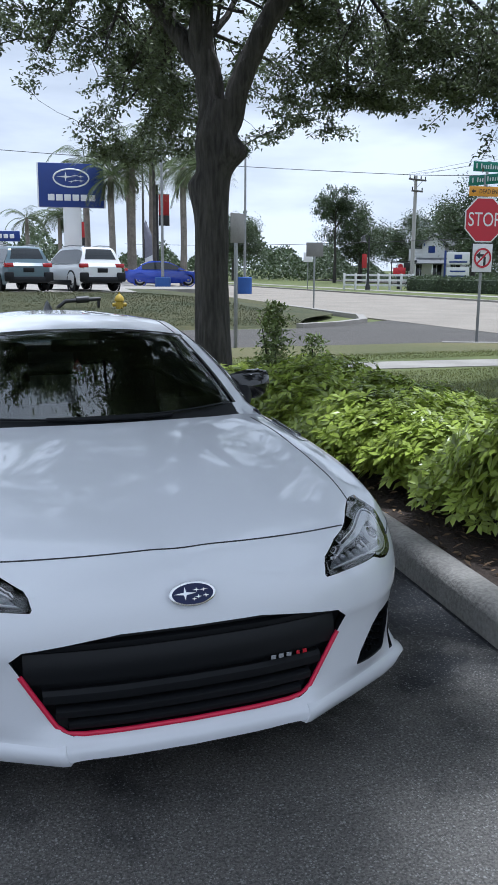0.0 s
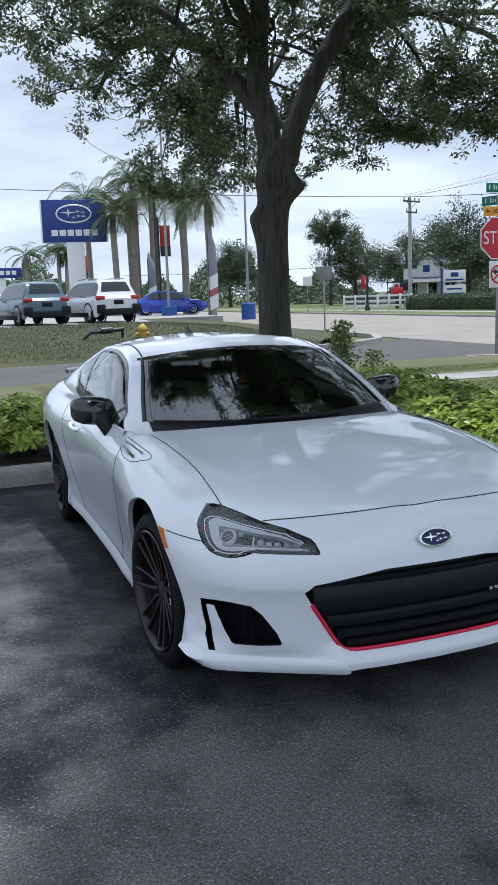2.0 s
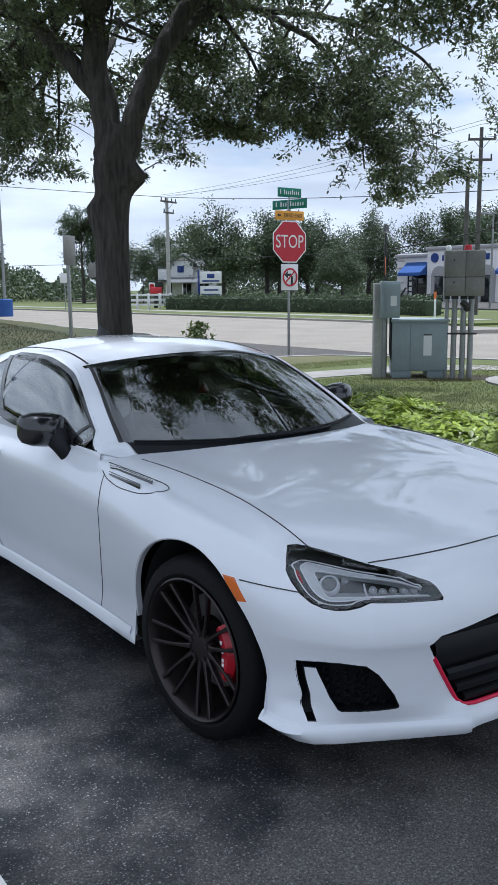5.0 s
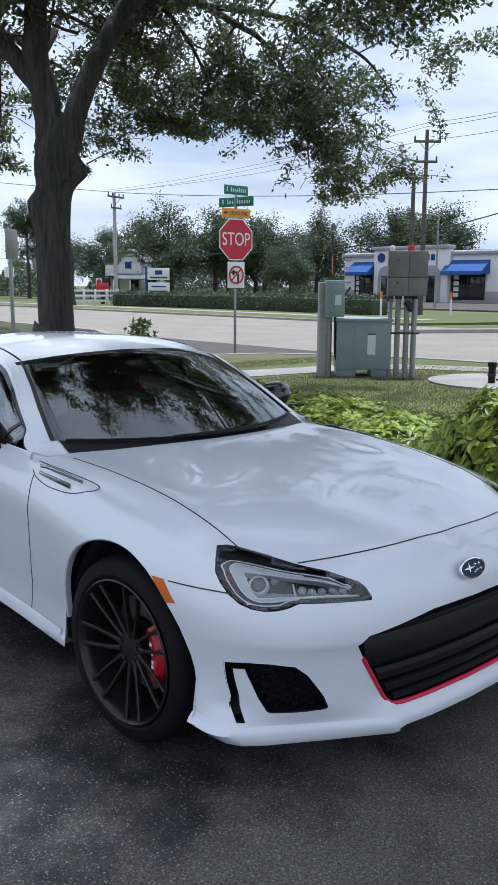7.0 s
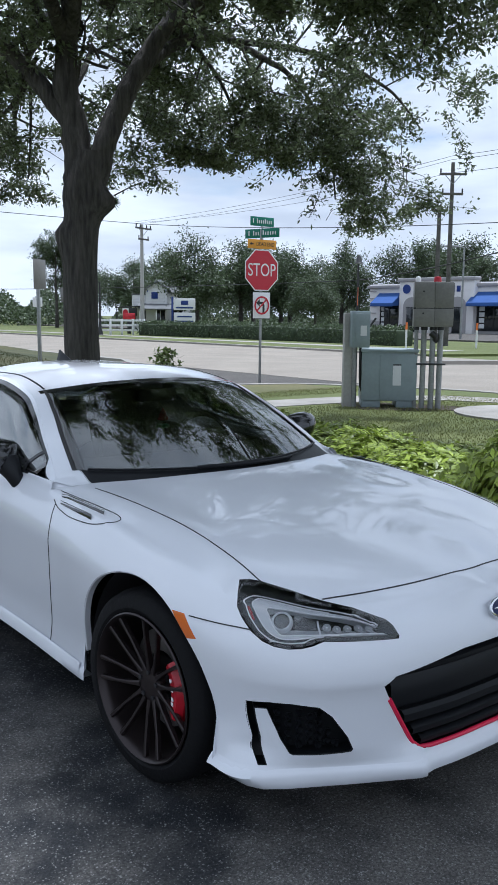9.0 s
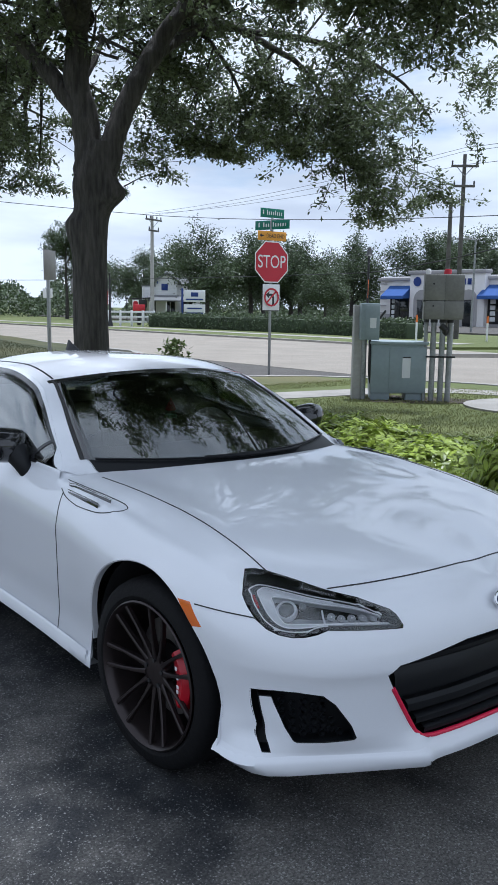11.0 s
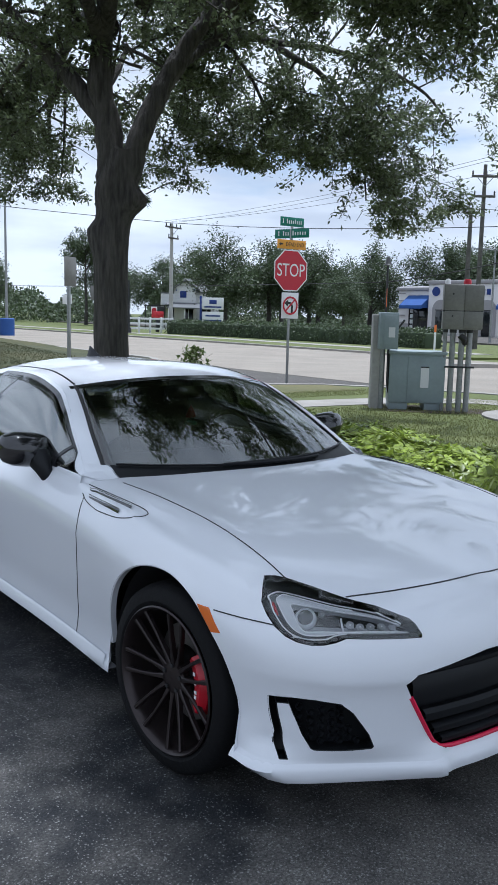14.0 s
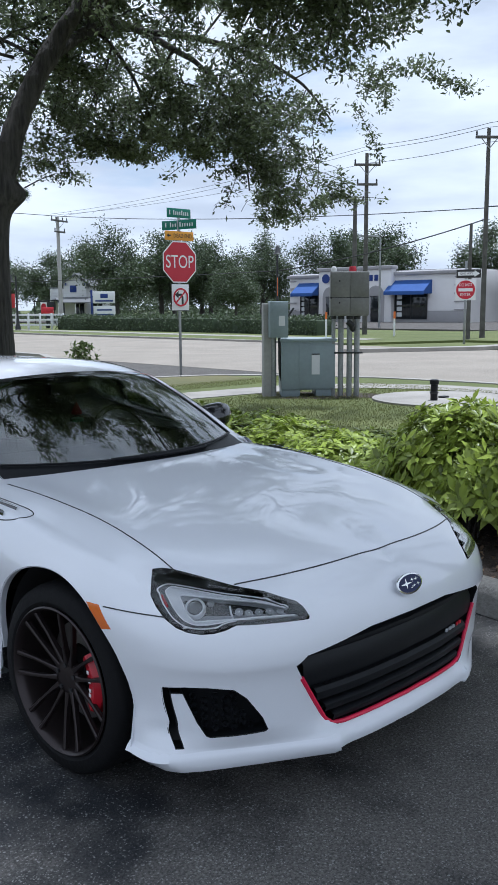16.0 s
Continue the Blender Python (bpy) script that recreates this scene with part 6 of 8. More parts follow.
def parked_car(m, paint, label, suv=True):
    """Local +y is the nose; the tail faces -y."""
    t = thing("parked_car", m, label, "car", "cars on the dealership lot")
    L, H = (4.4, 1.60) if suv else (4.6, 1.44)
    g = 0.22 if suv else 0.15
    belt = 0.98 if suv else 0.92
    part("body", body_loft([(-L / 2, 0.45), (-L / 2 + 0.3, g), (L / 2 - 0.35, g), (L / 2, 0.35)],
                           [(-L / 2, 0.90 if suv else 0.88), (-L / 2 + 0.12, belt + 0.03), (-0.6, belt), (0.9, belt), (1.25, belt - 0.03), (L / 2 - 0.25, 0.80), (L / 2, 0.62)],
                           [(-L / 2, 0.76), (-L / 2 + 0.25, 0.87), (0, 0.90), (L / 2 - 0.4, 0.86), (L / 2, 0.62)], 1), paint, t, "painted body shell")
    # cabin
    ends = [(-L / 2 + 0.12, belt), (-L / 2 + 0.45, H - 0.06), (-0.9, H), (0.25, H - 0.03), (1.25, belt)] if suv else [(-L / 2 + 0.55, belt), (-1.0, H - 0.07), (-0.4, H), (0.2, H - 0.04), (1.3, belt)]
    f = spline([(i, e) for i, e in enumerate(ends)])
    rows, side = [], []
    for k in range(29):
        y, z = f(4 * k / 28)
        w = 0.80 - 0.24 * (z - belt) / (H - belt)
        rows.append([(-w, y, z), (-w * 0.7, y, z + 0.015), (0, y, z + 0.02), (w * 0.7, y, z + 0.015), (w, y, z)])
    bm = grid(rows)
    for s in (-1, 1):
        bm.faces.new([bm.verts.new((s * abs(r_[0][0]), r_[0][1], r_[0][2])) for r_ in rows])
    bmesh.ops.recalc_face_normals(bm, faces=bm.faces[:])
    part("roof", bm, paint, t)

    def strip(k0, k1, wd, lift=0.008):
        rr = []
        for k in np.linspace(k0, k1, 8):
            y, z = f(k)
            y2, z2 = f(min(k + 0.05, 4))
            n = Vector((0, -(z2 - z), y2 - y)).normalized() * lift
            w = (0.80 - 0.24 * (z - belt) / (H - belt)) * wd
            rr.append([(-w, y + n.y, z + n.z + 0.01), (0, y + n.y, z + n.z + 0.022), (w, y + n.y, z + n.z + 0.01)])
        return grid(rr)
    part("rear_window", strip(0.25, 0.85, 0.82), M["dark_glass"], t, "dark rear window")
    part("windscreen", strip(3.15, 3.92, 0.9), M["dark_glass"], t)
    for s in (-1, 1):
        lo, up = [], []
        for k in np.linspace(0.55, 3.7, 16):
            y, z = f(k)
            zz = belt + (z - belt) * 0.86
            w = 0.80 - 0.24 * (zz - belt) / (H - belt) + 0.006
            up.append((s * w, y, zz))
            lo.append((s * 0.806, y, belt + 0.03 if zz > belt + 0.05 else zz))
        part("side_window", grid([lo, up]), M["dark_glass"], t)
        for y in (-L / 2 + 0.85, L / 2 - 0.88):
            w = new("wheel")
            w.parent, w.matrix_basis = t, pose(s * 0.78, y, 0.34, 0, 0, 0 if s > 0 else 180)
            part("tyre", lathe([(0.20, -0.09), (0.32, -0.10), (0.34, -0.06), (0.34, 0.06), (0.32, 0.10), (0.20, 0.09)], 24, "X"), M["rubber"], w)
            part("rim", lathe([(0.0, 0.10), (0.06, 0.10), (0.10, 0.07), (0.20, 0.10), (0.22, 0.09)], 20, "X"), M["galv"], w)
            part("arch_trim", lathe([(0.37, 0.08), (0.43, 0.08), (0.43, 0.115), (0.37, 0.115)], 26, "X", closed=True), M["black_plastic"] if suv else paint, w)
        tl = part("tail_lamp", box((s * 0.70, -L / 2 + 0.07, 0.93), (0.34, 0.16, 0.15), 0.03), M["tail_red"], t, "red tail lamp")
        part("mirror", box((s * 0.98, 0.85, belt + 0.06), (0.2, 0.12, 0.13), 0.03), paint, t)
        if suv:
            part("rail", tube([(s * 0.55, -1.6, H + 0.03), (s * 0.56, -0.6, H + 0.07), (s * 0.55, 0.2, H + 0.03)], 0.022, 6), M["galv"], t)
            part("sill_cladding", box((s * 0.875, 0, 0.31), (0.06, L - 1.75, 0.18), 0.02), M["black_plastic"], t, "black sill cladding")
            part("bumper_corner", box((s * 0.72, -L / 2 - 0.01, 0.52), (0.34, 0.14, 0.34), 0.05), M["black_plastic"], t)
    part("bumper", box((0, -L / 2 - 0.01, 0.42), (1.5, 0.12, 0.22), 0.04), M["black_plastic"] if suv else paint, t)
    part("plate_recess", box((0, -L / 2 + 0.0, 0.76), (0.40, 0.03, 0.16), 0.01), M["black_plastic"], t)
    part("tail_trim", box((0, -L / 2 + 0.045, 0.90), (0.9, 0.04, 0.04), 0.01), M["chrome"], t)
    return t


parked_car(pose(4.75, 31.0, 0.66, 0, 0, 13), M["car_white"], "white compact crossover parked tail-out on the lot")
parked_car(pose(2.2, 31.3, 0.66, 0, 0, 12), M["car_teal"], "grey-teal crossover with roof rails parked tail-out")
parked_car(pose(12.55, 48.6, 0.50, 0, 0, -100), M["car_blue"], "bright blue sports sedan parked side-on", False)
parked_car(pose(-0.5, 31.6, 0.66, 0, 0, 14), M["car_white"], "white crossover at the end of the row")
parked_car(pose(8.3, 56.5, 0.50, 0, 0, 5), M["tail_red"], "dark red crossover parked behind the row")
parked_car(pose(3.5, 58.5, 0.50, 0, 0, 8), M["car_white"], "white crossover parked farther back")


def banner(x, y, z0, z1, material, label):
    t = thing("banner_pole", pose(x, y, 0), label, "banner")
    part("pole", tube([(0, 0, 0), (0, 0, z1 + 0.6)], 0.10, 8), M["black_metal"], t)
    part("banner", box((0.5, 0, (z0 + z1) / 2), (0.75, 0.03, z1 - z0), 0.01), material, t)
    part("banner_foot", box((0.5, -0.02, z0 + 0.35), (0.75, 0.03, 0.7), 0.01), M["black_metal"], t)
    part("bracket", tube([(0, 0, z1), (0.9, 0, z1)], 0.02, 6), M["black_metal"], t)


banner(14.2, 56.6, 4.4, 6.5, M["flag_red"], "red and black banner on a tall dark pole")
banner(11.6, 74.0, 3.4, 5.4, M["flag_red"], "red banner on a dark pole")
banner(5.8, 72.0, 1.2, 2.6, M["flag_red"], "small red banner on a dark pole")


def feather_flag(x, y, h, label):
    t = thing("feather_flag", pose(x, y, 0.02), label, "flag")
    part("pole", tube([(0, 0, 0), (0, 0, h * 0.9), (0.2, 0, h)], [0.025, 0.02, 0.01], 6), M["black_metal"], t)
    for k in range(12):
        a, b = h * (0.12 + 0.85 * k / 12), h * (0.12 + 0.85 * (k + 1) / 12)
        wa, wb = (0.5 if k < 9 else 0.5 - 0.13 * (k - 9)), (0.5 if k < 8 else 0.5 - 0.13 * (k - 8))
        rows = [[(q * (wa + (wb - wa) * v), 0.12 * math.sin(3 * q + a), a + (b - a) * v + 0.25 * q) for q in np.linspace(0, 1, 7)] for v in (0, 0.5, 1)]
        part("cloth_band", grid(rows), M["flag_faded"] if k == 2 else M["flag_grey"] if k >= 5 else M["bars"], t)


feather_flag(13.8, 44.2, 5.4, "tall pale feather flag with faded bands")
feather_flag(12.2, 52.0, 4.4, "faded blue and white feather flag")


def hydrant():
    t = thing("fire_hydrant", pose(4.4, 21.8, 0.12), "yellow fire hydrant on the grass bank", "hydrant")
    part("barrel", lathe([(0.16, 0), (0.16, 0.05), (0.11, 0.06), (0.11, 0.45), (0.14, 0.47), (0.14, 0.52), (0.10, 0.60), (0.03, 0.66), (0.03, 0.70), (0, 0.70)], 18), M["yellow"], t)
    for s in (-1, 1):
        part("nozzle", tube([(s * 0.08, 0, 0.36), (s * 0.20, 0, 0.36)], 0.055, 12), M["yellow"], t)
    p = thing("backflow_pipe", pose(3.3, 22.0, 0.12, 0, 0, 4), "black backflow pipe assembly on the grass bank", "pipe")
    part("pipe", tube([(-0.75, 0, 0), (-0.6, 0, 0.30), (-0.4, 0, 0.46), (0.6, 0, 0.52)], 0.06, 10), M["black_metal"], p)
    part("valve", tube([(-0.1, 0, 0.49), (0.25, 0, 0.51)], 0.10, 12), M["black_metal"], p)
    part("leg", tube([(0.55, 0, 0.5), (0.55, 0, 0)], 0.045, 8), M["black_metal"], p)


hydrant()


def back_sign(x, y, w, h, z, label, material="box_steel", turn=0):
    t = thing("road_sign", pose(x, y, 0.02, 0, 0, turn), label, "sign")
    part("post", box((0, 0, (z + h / 2) / 2), (0.06, 0.05, z + h / 2), 0.005), M["galv"], t)
    part("plate", box((0, -0.035, z), (w, 0.01, h), 0.003), M[material], t)


back_sign(4.58, 12.1, 0.46, 0.52, 2.2, "weathered grey back of a road sign", "box_steel", 38)
back_sign(12.6, 26.5, 0.62, 0.5, 2.2, "grey back of a small road sign", "box_steel", -20)
back_sign(26.2, 58.0, 0.7, 0.7, 2.4, "white road sign by the far verge", "sign_white", -20)
for x, y in ((30.8, 26.2), (33.5, 24.0)):
    t = thing("marker_post", pose(x, y, 0.05), "white and orange marker post", "post")
    part("stake", tube([(0, 0, 0), (0, 0, 1.2)], 0.05, 8), M["sign_white"], t)
    part("tip", tube([(0, 0, 0.9), (0, 0, 1.25)], 0.054, 8), M["orange"], t)
# low tan utility boxes by the exit
t = thing("utility_box", pose(37.5, 17.2, 0.05, 0, 0, -60), "pale tan utility box near the exit", "cabinet")
part("body", box((0, 0, 0.75), (1.6, 1.0, 1.4), 0.04), M["stucco"], t)
part("lid", box((0, 0, 1.48), (1.66, 1.06, 0.08), 0.02), M["stucco_grey"], t)

# ---- the white coupe ----
# Nose towards -y, front axle at y = 0, rear axle at y = 2.57, wheels on z = 0.
PLAN = spline([(0, (0, -0.835)), (0.25, (0.25, -0.823)), (0.50, (0.50, -0.772)), (0.66, (0.66, -0.690)), (0.80, (0.775, -0.565)), (0.93, (0.835, -0.44)),
               (1.15, (0.862, -0.22)), (1.37, (0.870, 0.0)), (1.7, (0.866, 0.33)), (2.1, (0.848, 0.75)), (2.6, (0.842, 1.25)), (3.1, (0.846, 1.75)),
               (3.5, (0.866, 2.15)), (3.92, (0.884, 2.57)), (4.25, (0.874, 2.9)), (4.45, (0.83, 3.1)), (4.65, (0.70, 3.27)), (4.9, (0.46, 3.36)), (5.36, (0, 3.40))])
EDGE_Z = spline([(0, 0.650), (0.5, 0.652), (0.75, 0.675), (0.95, 0.715), (1.2, 0.765), (1.5, 0.80), (1.9, 0.835), (2.3, 0.858), (3.1, 0.872), (3.6, 0.885), (4.1, 0.885), (4.6, 0.875), (5.36, 0.87)])
NOSE_OFF = spline([(0.17, 0.05), (0.19, 0.02), (0.200, -0.004), (0.222, -0.004), (0.236, 0.004), (0.248, 0.018), (0.30, 0.023), (0.40, 0.018), (0.46, 0.011), (0.485, 0.005), (0.502, 0.0), (0.515, 0.0005), (0.56, 0.008), (0.61, 0.026), (0.652, 0.055), (0.70, 0.105)])
SIDE_OFF = spline([(0.12, 0.10), (0.16, 0.055), (0.19, 0.028), (0.235, 0.022), (0.26, 0.036), (0.32, 0.036), (0.45, 0.022), (0.58, 0.008), (0.68, 0.0)])
TAIL_OFF = spline([(0.12, 0.20), (0.25, 0.08), (0.45, 0.01), (0.6, 0.0), (0.75, 0.02), (0.9, 0.06)])
HUB_Z = 0.322
ARCHES = ((-0.042, 0.322, 0.384), (2.57, 0.325, 0.384))      # along, height, radius of the wheel arches


def wall(u, z):
    """A point of the body's outer wall: u along the plan from the nose to the tail, z its height."""
    p, q = PLAN(u), PLAN(u + 0.01) - PLAN(u - 0.01)
    q = q / np.hypot(*q)
    inward = np.array((-q[1], q[0]))
    low = 1 - smooth(0.28, 0.42, z)
    front, tail = 1 - smooth(0.62 + 0.28 * low, 1.05 + 0.10 * low, u), smooth(4.3, 4.7, u)
    ez = EDGE_Z(u)
    roll = 0.075 * max(0, 1 - (ez - z) / 0.16) ** 2
    flare = 0.012 * (math.exp(-((p[1] / 0.42) ** 4)) + math.exp(-(((p[1] - 2.57) / 0.42) ** 4))) * smooth(0.3, 0.6, z)
    side = SIDE_OFF(z) + roll - flare
    off = front * NOSE_OFF(z) + tail * TAIL_OFF(z) + (1 - front - tail) * side
    pt = p + inward * off
    # the foot of the bumper runs straight to a corner
    w = (1 - smooth(0.225, 0.31, z)) * smooth(0.30, 0.40, u) * (1 - smooth(0.80, 0.95, u))
    if w > 0:
        q = (u - 0.372) / (0.80 - 0.372)
        pt = pt * (1 - w) + w * (np.array((0.375, -0.826)) * (1 - q) + np.array((0.782, -0.578)) * q + inward * (0.012 * smooth(0.225, 0.25, z)))
    return Vector((max(pt[0], 0), pt[1], z))


def low_z(u):
    """The lower edge of the wall, which rises over the wheels."""
    y = PLAN(u)[1]
    base = 0.195 + 0.037 * smooth(0.33, 0.37, u) - 0.022 * smooth(1.2, 1.6, u) + 0.06 * smooth(4.2, 4.6, u)
    for yc, zc, r in ARCHES:
        if abs(y - yc) < r - 0.0005:
            base = max(base, zc + math.sqrt(r * r - (y - yc) ** 2))
    return base


HOOD_Z = spline([(-0.80, 0.640), (-0.785, 0.653), (-0.76, 0.682), (-0.715, 0.712), (-0.62, 0.738), (-0.5, 0.764), (-0.3, 0.800), (0.0, 0.842), (0.3, 0.873), (0.46, 0.886)])
DECK_Z = spline([(2.95, 0.985), (3.1, 0.945), (3.25, 0.92), (3.34, 0.905), (3.39, 0.88)])
U_COWL, U_DECK = 2.06, 4.28


def hood_point(u, s):
    """The bonnet and front wings: s from the wall's top edge (0) to the centre line (1)."""
    e = wall(u, EDGE_Z(u))
    k = u / U_COWL
    yc = -0.785 + (0.46 + 0.785) * k ** 0.92
    zc = HOOD_Z(yc)
    x = e.x * (1 - s)
    y = yc + (e.y - yc) * (1 - s) ** 2.1
    dz = max(zc - e.z, 0)
    z = e.z + dz * (1 - (1 - s) ** (2.8 + 1.4 * smooth(0.2, -0.5, e.y)))
    z += 0.020 * math.exp(-(((s - 0.17) / 0.13) ** 2)) * math.exp(-(((e.y - 0.15) / 0.5) ** 2)) * smooth(0, 0.13, s)
    return Vector((x, y, z))


RAIL = spline([(0, (0.720, 0.78, 0.893)), (0.16, (0.674, 0.95, 1.000)), (0.33, (0.615, 1.14, 1.106)), (0.46, (0.578, 1.30, 1.170)), (0.60, (0.556, 1.66, 1.220)),
               (0.72, (0.555, 2.02, 1.210)), (0.84, (0.570, 2.42, 1.135)), (0.93, (0.600, 2.75, 1.035)), (1.0, (0.622, 3.0, 0.965))])
CENTRE = spline([(0, (0, 0.478, 0.886)), (0.16, (0, 0.74, 1.022)), (0.33, (0, 0.985, 1.143)), (0.46, (0, 1.17, 1.221)), (0.60, (0, 1.58, 1.268)),
                 (0.72, (0, 2.02, 1.268)), (0.84, (0, 2.40, 1.200)), (0.93, (0, 2.72, 1.100)), (1.0, (0, 2.97, 1.005))])
BELT = spline([(0, (0.745, 0.80, 0.868)), (0.16, (0.776, 1.03, 0.884)), (0.33, (0.783, 1.24, 0.896)), (0.46, (0.785, 1.45, 0.907)), (0.60, (0.785, 1.78, 0.920)),
               (0.72, (0.780, 2.12, 0.936)), (0.84, (0.765, 2.48, 0.948)), (0.93, (0.735, 2.78, 0.950)), (1.0, (0.70, 3.02, 0.940))])


def top_point(s, t):
    """Windscreen, roof and rear window: s backwards, t across from -1 to 1."""
    a, b = RAIL(s), CENTRE(s)
    k = 1 - abs(t) ** 2.2
    p = a + (b - a) * k
    return Vector((a[0] * t, p[1], p[2]))


def side_point(s, v, push=0.0):
    """The glazed side: v from the belt (0) up to the roof rail (1)."""
    a, b = BELT(s), RAIL(s)
    p = a + (b - a) * v
    bulge = 0.035 * v * (1 - v) * 4 * (1 - abs(2 * s - 1) ** 3) + push
    return Vector((p[0] + bulge, p[1], p[2] + bulge * 0.4))


def mirrored(bm):
    own = bm.copy()
    own.transform(Matrix.Diagonal((-1, 1, 1, 1)))
    bmesh.ops.reverse_faces(own, faces=own.faces[:])
    return join(bm, own)


def cut_out(bm, poly, to2d, keep):
    """Cuts a convex outline out of bm and returns the faces within as a new mesh."""
    n = len(poly)
    area = sum(poly[i][0] * poly[(i + 1) % n][1] - poly[(i + 1) % n][0] * poly[i][1] for i in range(n))
    poly = poly if area > 0 else poly[::-1]
    ax, ay = to2d
    ax, ay = Vector(ax), Vector(ay)
    lo = [min(p[k] for p in poly) - 0.06 for k in (0, 1)]
    hi = [max(p[k] for p in poly) + 0.06 for k in (0, 1)]

    def near(f):
        c = f.calc_center_median()
        return keep(c) and lo[0] < c.dot(ax) < hi[0] and lo[1] < c.dot(ay) < hi[1]
    for i in range(n):
        (x0, y0), (x1, y1) = poly[i], poly[(i + 1) % n]
        nx, ny = y1 - y0, x0 - x1
        fs = [f for f in bm.faces if near(f)]
        geom = list({v for f in fs for v in f.verts} | {e for f in fs for e in f.edges}) + fs
        bmesh.ops.bisect_plane(bm, geom=geom, dist=1e-6, plane_co=ax * x0 + ay * y0, plane_no=ax * nx + ay * ny)

    def inside(f):
        c = f.calc_center_median()
        if not keep(c):
            return False
        x, y = c.dot(ax), c.dot(ay)
        return all((poly[(i + 1) % n][0] - poly[i][0]) * (y - poly[i][1]) - (poly[(i + 1) % n][1] - poly[i][1]) * (x - poly[i][0]) > 0 for i in range(n))
    inner = [f for f in bm.faces if inside(f)]
    out = bmesh.new()
    made = {}
    for f in inner:
        for v in f.verts:
            if v not in made:
                made[v] = out.verts.new(v.co)
        out.faces.new([made[v] for v in f.verts])
    bmesh.ops.delete(bm, geom=inner, context="FACES")
    return out


def sunk(bm, push, rim=0.0):
    """Pushes a cut patch inwards and gives it walls back to where it was."""
    edge = [e for e in bm.edges if len(e.link_faces) == 1]
    res = bmesh.ops.extrude_edge_only(bm, edges=edge)
    lip = {v for v in res["geom"] if isinstance(v, bmesh.types.BMVert)}
    for v in bm.verts:
        if v not in lip:
            v.co += Vector(push)
    bmesh.ops.recalc_face_normals(bm, faces=bm.faces[:])
    return bm


def ribbon(points, normals, width, lift=0.0015):
    """A narrow strip that lies on a surface: the dark gap between two panels."""
    rows = []
    pts = [Vector(p) for p in points]
    for i, p in enumerate(pts):
        d = (pts[min(i + 1, len(pts) - 1)] - pts[max(i - 1, 0)]).normalized()
        n = Vector(normals[i]).normalized()
        s = d.cross(n).normalized() * width / 2
        rows.append([p - s + n * (lift - 0.004), p - s + n * lift, p + s + n * lift, p + s + n * (lift - 0.004)])
    return grid(rows)


def wheel(parent, m, side):
    w = new("wheel")
    w.parent, w.matrix_basis = parent, m
    w["label"] = "dark multi-spoke alloy wheel with a low-profile tyre"
    R = 0.320
    prof = [(0.243, -0.10), (0.262, -0.112), (0.295, -0.108), (0.312, -0.092), (R, -0.06), (R, 0.06), (0.312, 0.092), (0.295, 0.108), (0.262, 0.112), (0.243, 0.10)]
    part("tyre", lathe(prof, 56, "X"), M["rubber"], w, "black low-profile tyre")
    bm = lathe([(0.246, 0.106), (0.248, 0.112), (0.243, 0.116), (0.236, 0.110), (0.229, 0.08), (0.222, -0.09)], 56, "X")
    lathe([(0.0, 0.074), (0.03, 0.076), (0.062, 0.070), (0.066, 0.05)], 28, "X", bm)
    rim = part("rim", bm, M["rim"], w, "dark bronze alloy rim")
    for k in range(7):
        for j in (-1, 1):
            a = 2 * math.pi * (k + 0.5) / 7 + j * 0.155
            a0 = 2 * math.pi * (k + 0.5) / 7 + j * 0.26
            rows = []
            for q, wd, xx, th in ((0.050, 0.010, 0.076, 0.026), (0.10, 0.0062, 0.084, 0.020), (0.16, 0.0055, 0.094, 0.016), (0.233, 0.0075, 0.109, 0.016)):
                aa = a0 + (a - a0) * (q / 0.233)
                c, sdir = Vector((0, math.cos(aa), math.sin(aa))) * q, Vector((0, -math.sin(aa), math.cos(aa))) * wd
                X = Vector((1, 0, 0))
                rows.append([c - sdir + X * (xx - th), c - sdir + X * (xx - 0.003), c - sdir * 0.6 + X * xx, c + sdir * 0.6 + X * xx, c + sdir + X * (xx - 0.003), c + sdir + X * (xx - th)])
            part("spoke", grid(rows), M["rim"], rim)
    for k in range(5):
        a = 2 * math.pi * k / 5 + 0.3
        c = Vector((0.060, 0.044 * math.cos(a), 0.044 * math.sin(a)))
        part("wheel_nut", tube([c, c + Vector((0.02, 0, 0))], 0.008, 6), M["black_metal"], rim)
    return w


